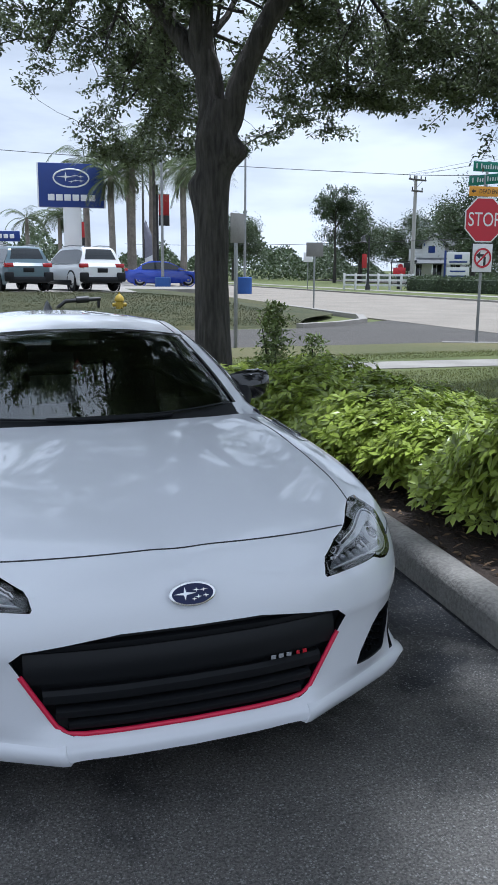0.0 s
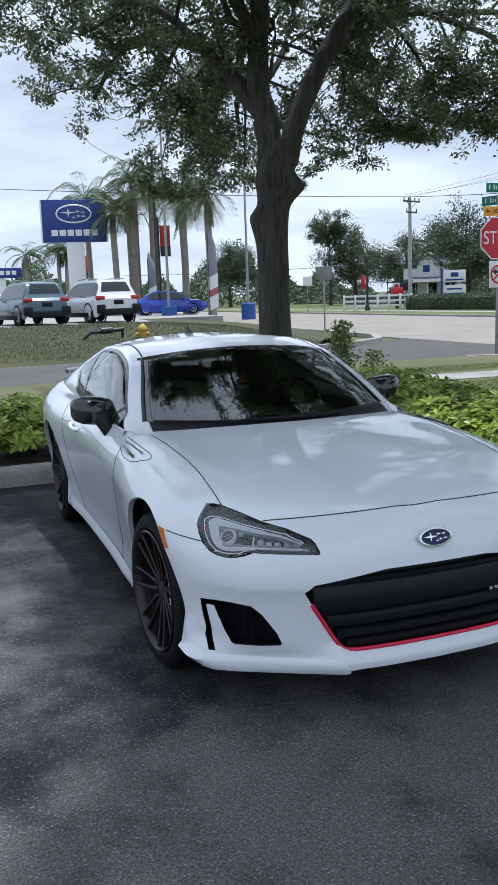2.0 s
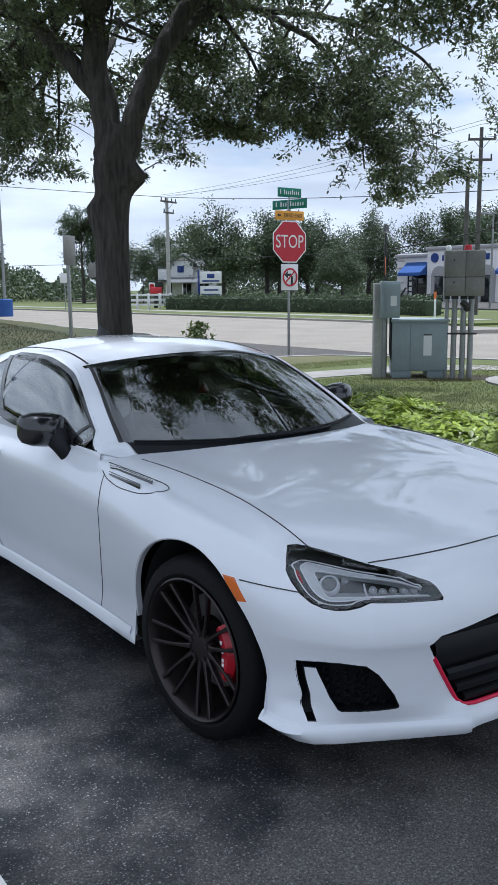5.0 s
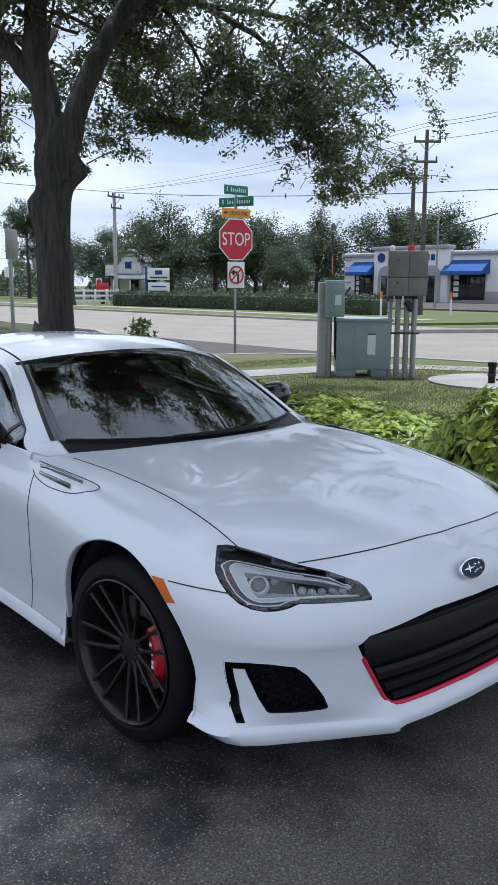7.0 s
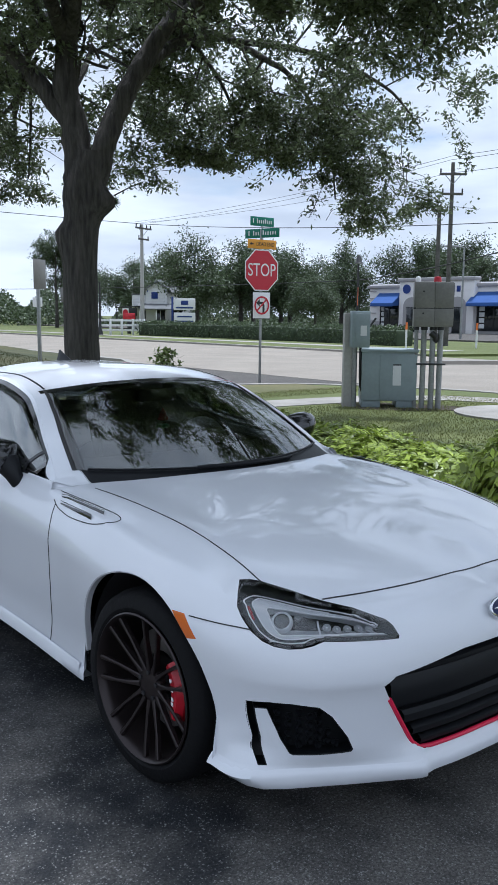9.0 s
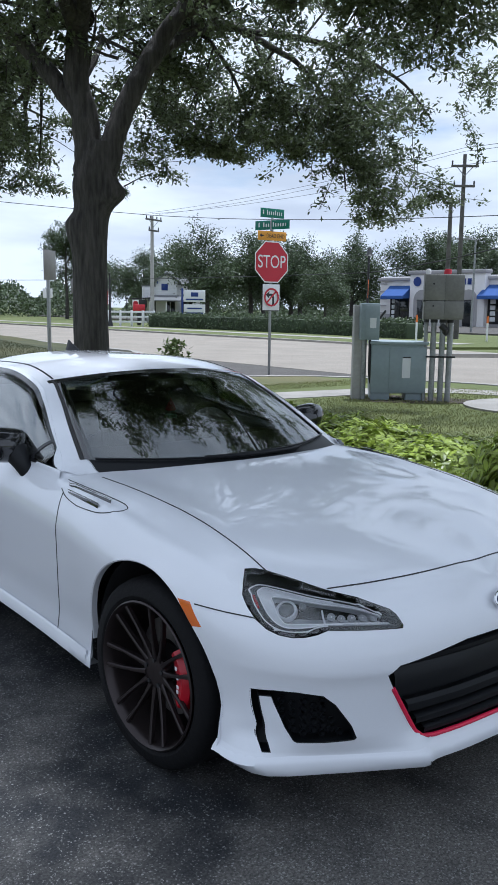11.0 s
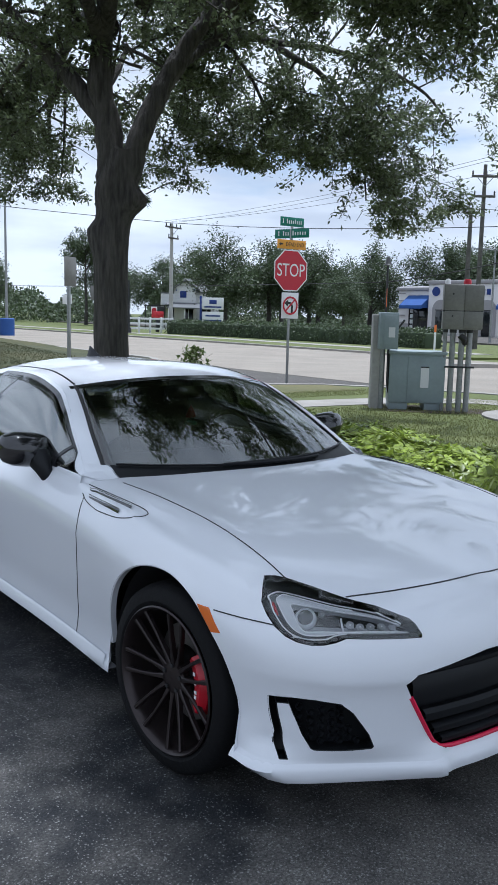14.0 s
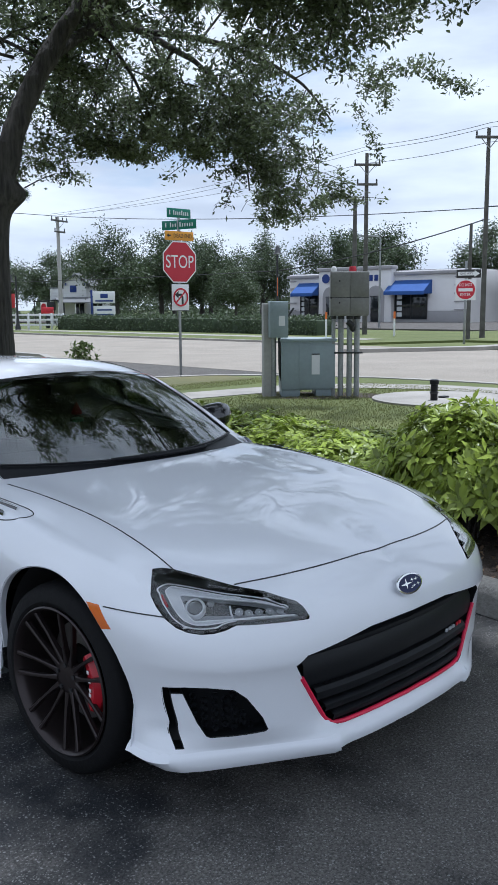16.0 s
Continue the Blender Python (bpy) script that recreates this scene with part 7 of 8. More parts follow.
def brake(parent, x, y, side, caliper_a):
    out = Vector((side, 0, 0))
    bm = lathe([(0.09, 0.0), (0.163, 0.0), (0.163, 0.024), (0.09, 0.024)], 44, "X", closed=True)
    bm.transform(pose(x, y, HUB_Z))
    part("brake_disc", bm, M["disc"], parent, "bare steel brake disc")
    bm = bmesh.new()
    rows = []
    for k in range(13):
        a = caliper_a + radians(-31 + 62 * k / 12)
        r0, r1 = 0.122, 0.205 - 0.012 * abs(k - 6) / 6
        rows.append([Vector((x + side * dx, y + r * math.cos(a), HUB_Z + r * math.sin(a))) for r, dx in ((r0, 0.0), (r0, 0.052), (r0 + 0.015, 0.062), (r1 - 0.02, 0.074), (r1, 0.055), (r1, 0.0))])
    grid(rows, bm)
    for row in (rows[0], rows[-1]):
        bm.faces.new([bm.verts.new(p) for p in row])
    bmesh.ops.recalc_face_normals(bm, faces=bm.faces[:])
    cal = part("brake_caliper", bm, M["red"] if y < 1 else M["black_metal"], parent, "red brake caliper with small white marking" if y < 1 else "dark rear brake caliper")
    for da in (-13, -2, 9, 15) if y < 1 else ():
        a = caliper_a + radians(da)
        c = Vector((x + side * 0.0705, y + 0.155 * math.cos(a), HUB_Z + 0.155 * math.sin(a)))
        part("marking", box(c, (0.002, 0.012, 0.012), 0.0008), M["bars"], cal)


def glazed(name, bm, material, parent, label=""):
    ob = part(name, bm, material, parent, label)
    md = ob.modifiers.new("pane", "SOLIDIFY")
    md.thickness, md.offset = 0.004, -1
    return ob


def coupe():
    car = thing("car", Matrix(), "pearl white two-door sports coupe with red grille line, parked on asphalt", "car")
    us = sorted(set(np.round(np.concatenate([np.linspace(0, 5.36, 190), [u for u in np.linspace(0.99, 1.80, 80)], [u for u in np.linspace(3.5, 4.32, 80)], [U_COWL, U_DECK]]), 4)))
    arch = []
    for yc, zc, r in ARCHES:
        for sgn in (-1, 1):
            u0 = 1.37 + yc if yc < 1 else 3.92
            a, b = u0 + sgn * (r - 0.1), u0 + sgn * (r + 0.1)
            if sgn < 0:
                a, b = b, a
            for _ in range(50):
                mid = (a + b) / 2
                a, b = (mid, b) if PLAN(mid)[1] < yc + sgn * r else (a, mid)
            arch += [a - 0.0015, a + 0.0015, a + 0.006, a - 0.006, a + 0.015 * -sgn]
    us = sorted(set([round(float(u), 5) for u in us] + [round(a, 5) for a in arch]))
    body = bmesh.new()
    rows = []
    for u in us:
        z0, z1 = low_z(u), EDGE_Z(u)
        rows.append([wall(u, min(max(z0, 0.165 + (z1 - 0.165) * (k / 44)), z1)) for k in range(45)])
    grid(rows, body)
    bmesh.ops.remove_doubles(body, verts=body.verts[:], dist=0.0003)
    # wings and bonnet, tail deck
    rows = []
    for u in [v for v in us if v < U_COWL - 0.004] + [U_COWL]:
        rows.append([hood_point(u, k / 30) for k in range(31)])
    hood = grid(rows)
    rows = []
    for u in [U_DECK] + [v for v in us if v > U_DECK + 0.004]:
        e = wall(u, EDGE_Z(u))
        k = (u - U_DECK) / (5.36 - U_DECK)
        yc = 2.96 + (3.39 - 2.96) * k ** 1.2
        rows.append([Vector((e.x * (1 - s), e.y + (yc - e.y) * s, e.z + (max(DECK_Z(yc), e.z) - e.z) * (1 - (1 - s) ** 2.2))) for s in (j / 14 for j in range(15))])
    deck = grid(rows)
    # shoulder between wall and glass
    rows = []
    for u in [U_COWL] + [v for v in us if U_COWL + 0.004 < v < U_DECK - 0.004] + [U_DECK]:
        e = wall(u, EDGE_Z(u))
        k = (u - U_COWL) / (U_DECK - U_COWL)
        b = BELT(k)
        ww = Vector((b[0], b[1] * 0.35 + e.y * 0.65, b[2]))
        rows.append([e + (ww - e) * (j / 6) + Vector((0, 0, 0.012 * math.sin(math.pi * j / 6))) for j in range(7)])
    shoulder = grid(rows)
    for b in (body, hood, deck, shoulder):
        bmesh.ops.recalc_face_normals(b, faces=b.faces[:])
    front = lambda c: c.y < 0.3 and c.x > 0.02
    nose = lambda c: c.y < -0.3
    # left half carries the same shapes: all are cut on the half that is then mirrored
    body_m = mirrored(body)
    hood_m = mirrored(hood)
    bmesh.ops.remove_doubles(body_m, verts=body_m.verts[:], dist=0.0004)
    bmesh.ops.remove_doubles(hood_m, verts=hood_m.verts[:], dist=0.0004)
    whole = join(body_m, hood_m)
    bmesh.ops.remove_doubles(whole, verts=whole.verts[:], dist=0.0012)
    for b in (deck, shoulder):
        whole = join(whole, mirrored(b))
    bmesh.ops.remove_doubles(whole, verts=whole.verts[:], dist=0.0012)
    bmesh.ops.recalc_face_normals(whole, faces=whole.faces[:])
    tip = [v for v in whole.verts if abs(v.co.x) < 0.15 and v.co.y < -0.66 and v.co.z > 0.635]
    for _ in range(14):
        bmesh.ops.smooth_vert(whole, verts=tip, factor=0.5, use_axis_x=False, use_axis_y=True, use_axis_z=True)
    X, Z = (1, 0, 0), (0, 0, 1)
    solid = whole.copy()
    skin0 = BVHTree.FromBMesh(solid)
    grille = [(-0.455, 0.515), (-0.488, 0.488), (-0.405, 0.345), (-0.36, 0.278), (-0.33, 0.262), (0.33, 0.262), (0.36, 0.278), (0.405, 0.345), (0.488, 0.488), (0.455, 0.515), (0.2, 0.548), (-0.2, 0.548)]
    g = cut_out(whole, grille, (X, Z), nose)
    gp = part("grille", sunk(g, (0, 0.035, 0)), M["black_plastic"], car, "black recessed front grille")
    for z, wd, yy, hh in ((0.515, 0.43, -0.80, 0.012), (0.455, 0.452, -0.80, 0.042), (0.372, 0.405, -0.797, 0.018), (0.325, 0.372, -0.79, 0.014), (0.288, 0.34, -0.785, 0.012)):
        rows = []
        for k in range(33):
            x = -wd + 2 * wd * k / 32
            y = PLAN(abs(x))[1] + 0.022
            rows.append([(x, y + 0.03, z - hh), (x, y + 0.004, z - hh), (x, y, z - hh * 0.4), (x, y, z + hh * 0.4), (x, y + 0.012, z + hh), (x, y + 0.035, z + hh)])
        part("grille_bar", grid(rows), M["black_plastic"], gp)
    # red line round the lower grille
    pts = [(-0.462, 0.442), (-0.405, 0.345), (-0.372, 0.29), (-0.345, 0.268), (-0.30, 0.262)] + [(x, 0.262) for x in np.linspace(-0.25, 0.25, 11)] + [(0.30, 0.262), (0.345, 0.268), (0.372, 0.29), (0.405, 0.345), (0.462, 0.442)]
    path = [Vector((x, PLAN(abs(x))[1] + NOSE_OFF(z) + 0.002, z)) for x, z in pts]
    part("red_line", tube(path, 0.0072, 8), M["crimson"], car, "thin red line round the grille")
    # badge at the grille's corner: plain bars
    for x, wd, key in ((0.245, 0.022, "lamp_inner"), (0.270, 0.022, "lamp_inner"), (0.295, 0.022, "lamp_inner"), (0.325, 0.016, "red"), (0.348, 0.018, "red")):
        part("grille_badge", box((x, PLAN(x)[1] + 0.020, 0.405), (wd * 0.7, 0.005, 0.012), 0.0015), M[key], gp)
    # fog lamp recesses
    for sx in (1, -1):
        keep = lambda c, sx=sx: c.x * sx > 0.4 and c.y < -0.3
        outlines = ([(0.7465, 0.443), (0.705, 0.444), (0.650, 0.437), (0.618, 0.408), (0.572, 0.340), (0.556, 0.301), (0.561, 0.294), (0.696, 0.287), (0.704, 0.292), (0.722, 0.333), (0.749, 0.421)],
                    [(0.782, 0.436), (0.7465, 0.443), (0.749, 0.421), (0.768, 0.418), (0.780, 0.418)], [(0.780, 0.418), (0.768, 0.418), (0.756, 0.332), (0.770, 0.332)], [(0.770, 0.332), (0.756, 0.332), (0.753, 0.256), (0.7735, 0.256)])
        cuts = bmesh.new()
        for o in outlines:
            cuts = join(cuts, cut_out(whole, [(sx * x, z) for x, z in o], (X, Z), keep))
        bmesh.ops.remove_doubles(cuts, verts=cuts.verts[:], dist=0.0006)
        bmesh.ops.recalc_face_normals(cuts, faces=cuts.faces[:])
        fp = part("fog_recess", sunk(cuts, (-0.03 * sx, 0.05, 0)), M["black_plastic"], car, "black meshed recess in the bumper")
        o = outlines[0] + [(0.768, 0.418), (0.756, 0.332), (0.753, 0.256), (0.7735, 0.256), (0.770, 0.332), (0.780, 0.418), (0.782, 0.436)]
        ring = []
        for i in range(len(o)):
            (x0, z0), (x1, z1) = o[i], o[(i + 1) % len(o)]
            for j in range(4):
                hit = skin0.ray_cast(Vector((sx * (x0 + (x1 - x0) * j / 4), -1.2, z0 + (z1 - z0) * j / 4)), Vector((0, 1, 0)))
                if hit[0]:
                    ring.append(hit[0] + Vector((0, 0.004, 0)))
        part("recess_rim", tube(ring + [ring[0]], 0.0020, 6), M["black_plastic"], fp)
        for k in range(9):
            x = 0.585 + 0.022 * k
            for j in range(6):
                z = 0.312 + 0.024 * j + (k % 2) * 0.012
                if z < 0.42 and x > 0.575 + (z - 0.30) * 0.45 and x < 0.71 + (z - 0.30) * 0.3:
                    yy = PLAN(float(np.interp(x, [0.55, 0.66, 0.775, 0.84], [0.55, 0.66, 0.80, 0.93])))[1] + 0.052
                    part("mesh_cell", tube([(sx * x, yy, z), (sx * x, yy + 0.012, z)], [0.0125, 0.009], 6, caps=False), M["black_plastic"], fp)
    # headlamps: cut out along a slanting view
    skin = BVHTree.FromBMesh(solid)
    for sx in (1, -1):
        hx = Vector((0.82 * sx, 0.57, 0)).normalized()
        keep = lambda c, sx=sx: c.x * sx > 0.3 and c.y < -0.2 and c.z > 0.5

        def q(x, y, z, hx=hx, sx=sx):
            return (Vector((x * sx, y, 0)).dot(hx), z)
        lobe = [q(0.707, -0.386, 0.743), q(0.740, -0.420, 0.717), q(0.762, -0.445, 0.690), q(0.767, -0.475, 0.664), q(0.763, -0.510, 0.636), q(0.751, -0.545, 0.615), q(0.734, -0.578, 0.604), q(0.710, -0.610, 0.600), q(0.684, -0.636, 0.603),
                q(0.657, -0.656, 0.611), q(0.630, -0.671, 0.6225), q(0.568, -0.592, 0.7065), q(0.614, -0.504, 0.7255), q(0.658, -0.428, 0.7405), q(0.682, -0.401, 0.7445)]
        arm = [q(0.630, -0.671, 0.6225), q(0.427, -0.766, 0.6135), q(0.4195, -0.760, 0.621), q(0.428, -0.741, 0.648), q(0.439, -0.725, 0.661), q(0.506, -0.660, 0.6895), q(0.568, -0.592, 0.7065)]
        outer = join(cut_out(whole, lobe, (hx, Z), keep), cut_out(whole, arm, (hx, Z), keep))
        bmesh.ops.remove_doubles(outer, verts=outer.verts[:], dist=0.0005)
        bmesh.ops.recalc_face_normals(outer, faces=outer.faces[:])
        if sum(f.normal.y for f in outer.faces) > 0:
            bmesh.ops.reverse_faces(outer, faces=outer.faces[:])
        lens = outer.copy()
        housing = sunk(outer, (-0.016 * sx, 0.040, -0.003))
        hp = part("headlamp", housing, M["black_plastic"], car, "smoked headlamp with a C-shaped daylight strip")
        ln = glazed("lens", lens, M["clear"], hp, "clear lens")
        ln.visible_shadow = False

        def at(p, d, sx=sx):
            """The place on the lamp's outer skin nearest to p, sunk by d."""
            c, nn = skin.find_nearest(Vector((sx * p[0], p[1], p[2])))[:2]
            return c - (nn if nn.y < 0 else -nn) * d
        ring_out = spline(list(enumerate(((0.466, -0.722, 0.654), (0.512, -0.667, 0.679), (0.598, -0.585, 0.697), (0.671, -0.482, 0.714), (0.706, -0.445, 0.719), (0.727, -0.442, 0.712), (0.742, -0.462, 0.694), (0.748, -0.488, 0.670),
                                          (0.748, -0.520, 0.645), (0.737, -0.557, 0.624), (0.715, -0.592, 0.616), (0.678, -0.631, 0.620), (0.637, -0.655, 0.634), (0.55, -0.705, 0.632), (0.450, -0.749, 0.626)))))
        ring_mid = spline(list(enumerate(((0.470, -0.722, 0.650), (0.520, -0.670, 0.674), (0.603, -0.593, 0.691), (0.672, -0.497, 0.708), (0.700, -0.463, 0.712), (0.717, -0.462, 0.704), (0.728, -0.483, 0.688), (0.732, -0.508, 0.668),
                                          (0.733, -0.532, 0.650), (0.726, -0.564, 0.632), (0.706, -0.593, 0.6245), (0.668, -0.631, 0.630), (0.632, -0.657, 0.638), (0.55, -0.705, 0.6345), (0.452, -0.748, 0.628)))))
        ring_in = spline(list(enumerate(((0.476, -0.718, 0.652), (0.526, -0.674, 0.669), (0.601, -0.612, 0.682), (0.655, -0.55, 0.690), (0.697, -0.505, 0.695), (0.703, -0.508, 0.691), (0.707, -0.520, 0.680), (0.713, -0.540, 0.662),
                                         (0.716, -0.556, 0.650), (0.714, -0.575, 0.638), (0.705, -0.588, 0.634), (0.672, -0.620, 0.638), (0.630, -0.658, 0.6405), (0.546, -0.704, 0.638), (0.460, -0.745, 0.632)))))
        ks = np.linspace(0, 14, 71)
        o, m_, i_ = ([Vector(f(k)) for k in ks] for f in (ring_out, ring_mid, ring_in))
        part("daylight_strip", grid([[at(a, 0.020), at(a, 0.010), at(a.lerp(c, 0.5), 0.008), at(c, 0.011), at(c, 0.024)] for a, c in zip(m_, i_)]), M["drl"], hp, "pale C-shaped strip")
        part("strip_rim", tube([at(p, 0.009) for p in i_], 0.0018, 6), M["strip_edge"], hp)
        part("strip_edge", tube([at(p, 0.009) for p in m_[8:64]], 0.0019, 6), M["strip_edge"], hp)
        part("strip_edge", tube([at(p, 0.011) for p in o[:62]], 0.0019, 6), M["strip_edge"], hp)
        part("strip_wall", grid([[at(a, 0.012), at(a.lerp(c, 0.6), 0.022), at(c, 0.018)] for a, c in zip(o, m_)]), M["lamp_dark"], hp)
        spine = [Vector((0.690, -0.557, 0.668)).lerp(Vector((0.480, -0.718, 0.648)), max(0.0, min(1.0, (0.70 - p.x) / 0.22))) for p in i_]
        part("reflector", grid([[at(p, 0.014), at(p.lerp(c, 0.25), 0.030), at(c, 0.036)] for p, c in zip(i_, spine)]), M["lamp_inner"], hp)
        c = at((0.690, -0.557, 0.670), 0.020)
        nn = (at((0.690, -0.557, 0.670), 0.0) - c).normalized()
        part("projector", tube([c - nn * 0.012, c - nn * 0.002, c + nn * 0.003, c - nn * 0.001], [0.032, 0.031, 0.0275, 0.025], 24, caps=False), M["drl"], hp, "projector lamp")
        bm = bmesh.new()
        bmesh.ops.create_uvsphere(bm, u_segments=18, v_segments=12, radius=0.0255, matrix=Matrix.Translation(c - nn * 0.008))
        part("bulb_lens", bm, M["bulb"], hp)
        for p0, r0 in (((0.643, -0.576, 0.682), 0.0105), ((0.602, -0.655, 0.659), 0.012), ((0.576, -0.671, 0.659), 0.012), ((0.548, -0.685, 0.658), 0.012), ((0.518, -0.700, 0.657), 0.012), ((0.490, -0.714, 0.653), 0.011)):
            c = at(p0, 0.020)
            nn = (at(p0, 0.0) - c).normalized()
            led = part("led", tube([c - nn * 0.008, c, c + nn * 0.002, c - nn * 0.006], [r0, r0, r0 * 0.86, r0 * 0.5], 14), M["lamp_inner"], hp)
            bm = bmesh.new()
            bmesh.ops.create_uvsphere(bm, u_segments=10, v_segments=6, radius=r0 * 0.5, matrix=Matrix.Translation(c - nn * 0.004))
            part("led_lens", bm, M["drl"], led)
        part("partition", tube([at(p, 0.014) for p in ((0.628, -0.655, 0.640), (0.622, -0.640, 0.655), (0.612, -0.625, 0.672))], 0.003, 6), M["drl"], hp)
        part("corner_reflector", tube([at(p, 0.016) for p in ((0.733, -0.462, 0.698), (0.739, -0.478, 0.680), (0.741, -0.495, 0.664))], [0.004, 0.005, 0.003], 8), M["tail_red"], hp)
    # amber side markers
    for sx in (1, -1):
        mk = cut_out(whole, [(-0.252, 0.648), (-0.306, 0.649), (-0.366, 0.588), (-0.325, 0.580)], ((0, 1, 0), Z), lambda c, sx=sx: c.x * sx > 0.6)
        part("side_marker", mk, M["amber"], car, "amber side marker lamp")
    # front lip: two blades with a sharp outer corner
    LIP = [(0.345, -0.826, 0.190), (0.365, -0.818, 0.187), (0.56, -0.708, 0.186), (0.715, -0.618, 0.186), (0.768, -0.580, 0.187), (0.793, -0.540, 0.188), (0.806, -0.478, 0.191), (0.812, -0.418, 0.197), (0.814, -0.410, 0.206)]
    for sx in (1, -1):
        rows = []
        lip_u = (0.352, 0.372, 0.585, 0.750, 0.805, 0.845, 0.90, 0.950, 0.958)
        for k in range(len(LIP) - 1):
            for j in range(8 if k < len(LIP) - 2 else 9):
                p = Vector(LIP[k]).lerp(Vector(LIP[k + 1]), j / 8)
                u = lip_u[k] + (lip_u[k + 1] - lip_u[k]) * j / 8
                d = PLAN(u + 0.01) - PLAN(u - 0.01)
                o = Vector((d[1], -d[0], 0)).normalized()
                a, b = wall(u, 0.250), wall(u, 0.236)
                c = wall(u, 0.226) + o * 0.003
                inn = Vector((-0.6, 0.8, 0)) * 0.06
                rows.append([Vector((sx * v.x, v.y, v.z)) for v in (a - o * 0.003, b + o * 0.002, c, c.lerp(p, 0.5) + o * 0.002, p + Vector((0, 0, 0.005)), p + inn * 0.06, p + inn + Vector((0, 0, 0.004)))])
        bm = grid(rows)
        for row in (rows[0], rows[-1]):
            bm.faces.new([bm.verts.new(v) for v in row])
        bmesh.ops.recalc_face_normals(bm, faces=bm.faces[:])
        part("front_lip", bm, M["paint_white"], car, "white front lip spoiler", angle=55)
    shell = part("body", whole, M["paint_white"], car, "pearl white body shell", angle=50)
    # panel gaps, laid on the body's surface
    tree = BVHTree.FromBMesh(solid)

    def on_body(keys, n=40):
        f = spline([(k, p) for k, p in enumerate(keys)])
        hits = [tree.find_nearest(Vector(f(k))) for k in np.linspace(0, len(keys) - 1, n)]
        return [h[0] for h in hits], [h[1] for h in hits]
    seams = [[(0.668, 0.555, 0.880), (0.662, 0.245, 0.865), (0.655, 0.009, 0.843), (0.655, -0.119, 0.823), (0.659, -0.304, 0.782), (0.658, -0.426, 0.741)],
             [(0.803, 0.612, 0.811), (0.852, 0.575, 0.704), (0.846, 0.590, 0.564), (0.818, 0.636, 0.347), (0.81, 0.66, 0.25)],
             [(0.80, 2.10, 0.88), (0.86, 2.08, 0.70), (0.85, 2.0, 0.5), (0.82, 1.86, 0.36), (0.81, 1.7, 0.25)],
             [(0.846, -0.325, 0.647), (0.815, -0.415, 0.645), (0.761, -0.510, 0.639)]]
    for sx in (1, -1):
        for keys in seams:
            p, nn = on_body([(sx * x, y, z) for x, y, z in keys])
            nn = [v if v.x * sx + v.z > 0 else -v for v in nn]
            part("panel_gap", ribbon(p, nn, 0.0038), M["ink"], car)
    p, nn = on_body([(x, -0.684 + 0.097 * (abs(x) / 0.56) ** 2.4, 0.725 - 0.015 * (abs(x) / 0.56) ** 2) for x in np.linspace(-0.56, 0.56, 15)], 80)
    part("panel_gap", ribbon(p, [v if v.z > 0 else -v for v in nn], 0.0045), M["ink"], car)
    # wing vents: raised teardrop frame with dark blades
    for sx in (1, -1):
        p, nn = on_body([(sx * x, y, z) for x, y, z in ((0.757, 0.660, 0.850), (0.752, 0.45, 0.842), (0.749, 0.27, 0.832), (0.765, 0.205, 0.822), (0.800, 0.235, 0.804), (0.822, 0.33, 0.792), (0.824, 0.444, 0.790), (0.813, 0.571, 0.802), (0.800, 0.640, 0.825))], 60)
        part("vent_frame", ribbon(p, [v if v.x * sx + v.z > 0 else -v for v in nn], 0.0035), M["ink"], car)
        for a, b, w0 in (((0.780, 0.600, 0.836), (0.772, 0.300, 0.826), 0.016), ((0.800, 0.575, 0.818), (0.806, 0.325, 0.809), 0.020)):
            p, nn = on_body([(sx * (a[0] + (b[0] - a[0]) * q), a[1] + (b[1] - a[1]) * q, a[2] + (b[2] - a[2]) * q) for q in (0, 0.5, 1)], 16)
            nn = [v if v.x * sx + v.z > 0 else -v for v in nn]
            rows = []
            for k, (c, v) in enumerate(zip(p, nn)):
                w = w0 * (0.3 + 0.7 * k / 15)
                up = Vector((sx * -0.35, 0, 0.93))
                rows.append([c - up * w * 0.5 + v * 0.001, c - up * w * 0.2 + v * 0.005, c + up * w * 0.4 + v * 0.004, c + up * w * 0.5 + v * 0.001])
            vf = part("vent_blade", grid(rows), M["black_gloss"], car, "gloss black vent blade")
            p2 = [c + v * 0.006 + Vector((sx * -0.35, 0, 0.93)) * w0 * 0.45 for c, v in zip(p, nn)]
            part("vent_edge", tube(p2, 0.0018, 5), M["chrome"], vf)
    # sills
    for sx in (1, -1):
        rows = []
        for u in np.linspace(1.748, 3.53, 40):
            p = wall(u, 0.225)
            e = min(smooth(1.60, 1.95, u), smooth(3.53, 3.35, u))
            rows.append([(sx * (p.x - 0.06), p.y, 0.206), (sx * (p.x + 0.003 * e - 0.004), p.y, 0.207), (sx * (p.x + 0.014 * e - 0.004), p.y, 0.219), (sx * (p.x + 0.013 * e - 0.004), p.y, 0.243), (sx * (p.x - 0.006), p.y, 0.268)])
        part("side_skirt", grid(rows), M["paint_white"], car)
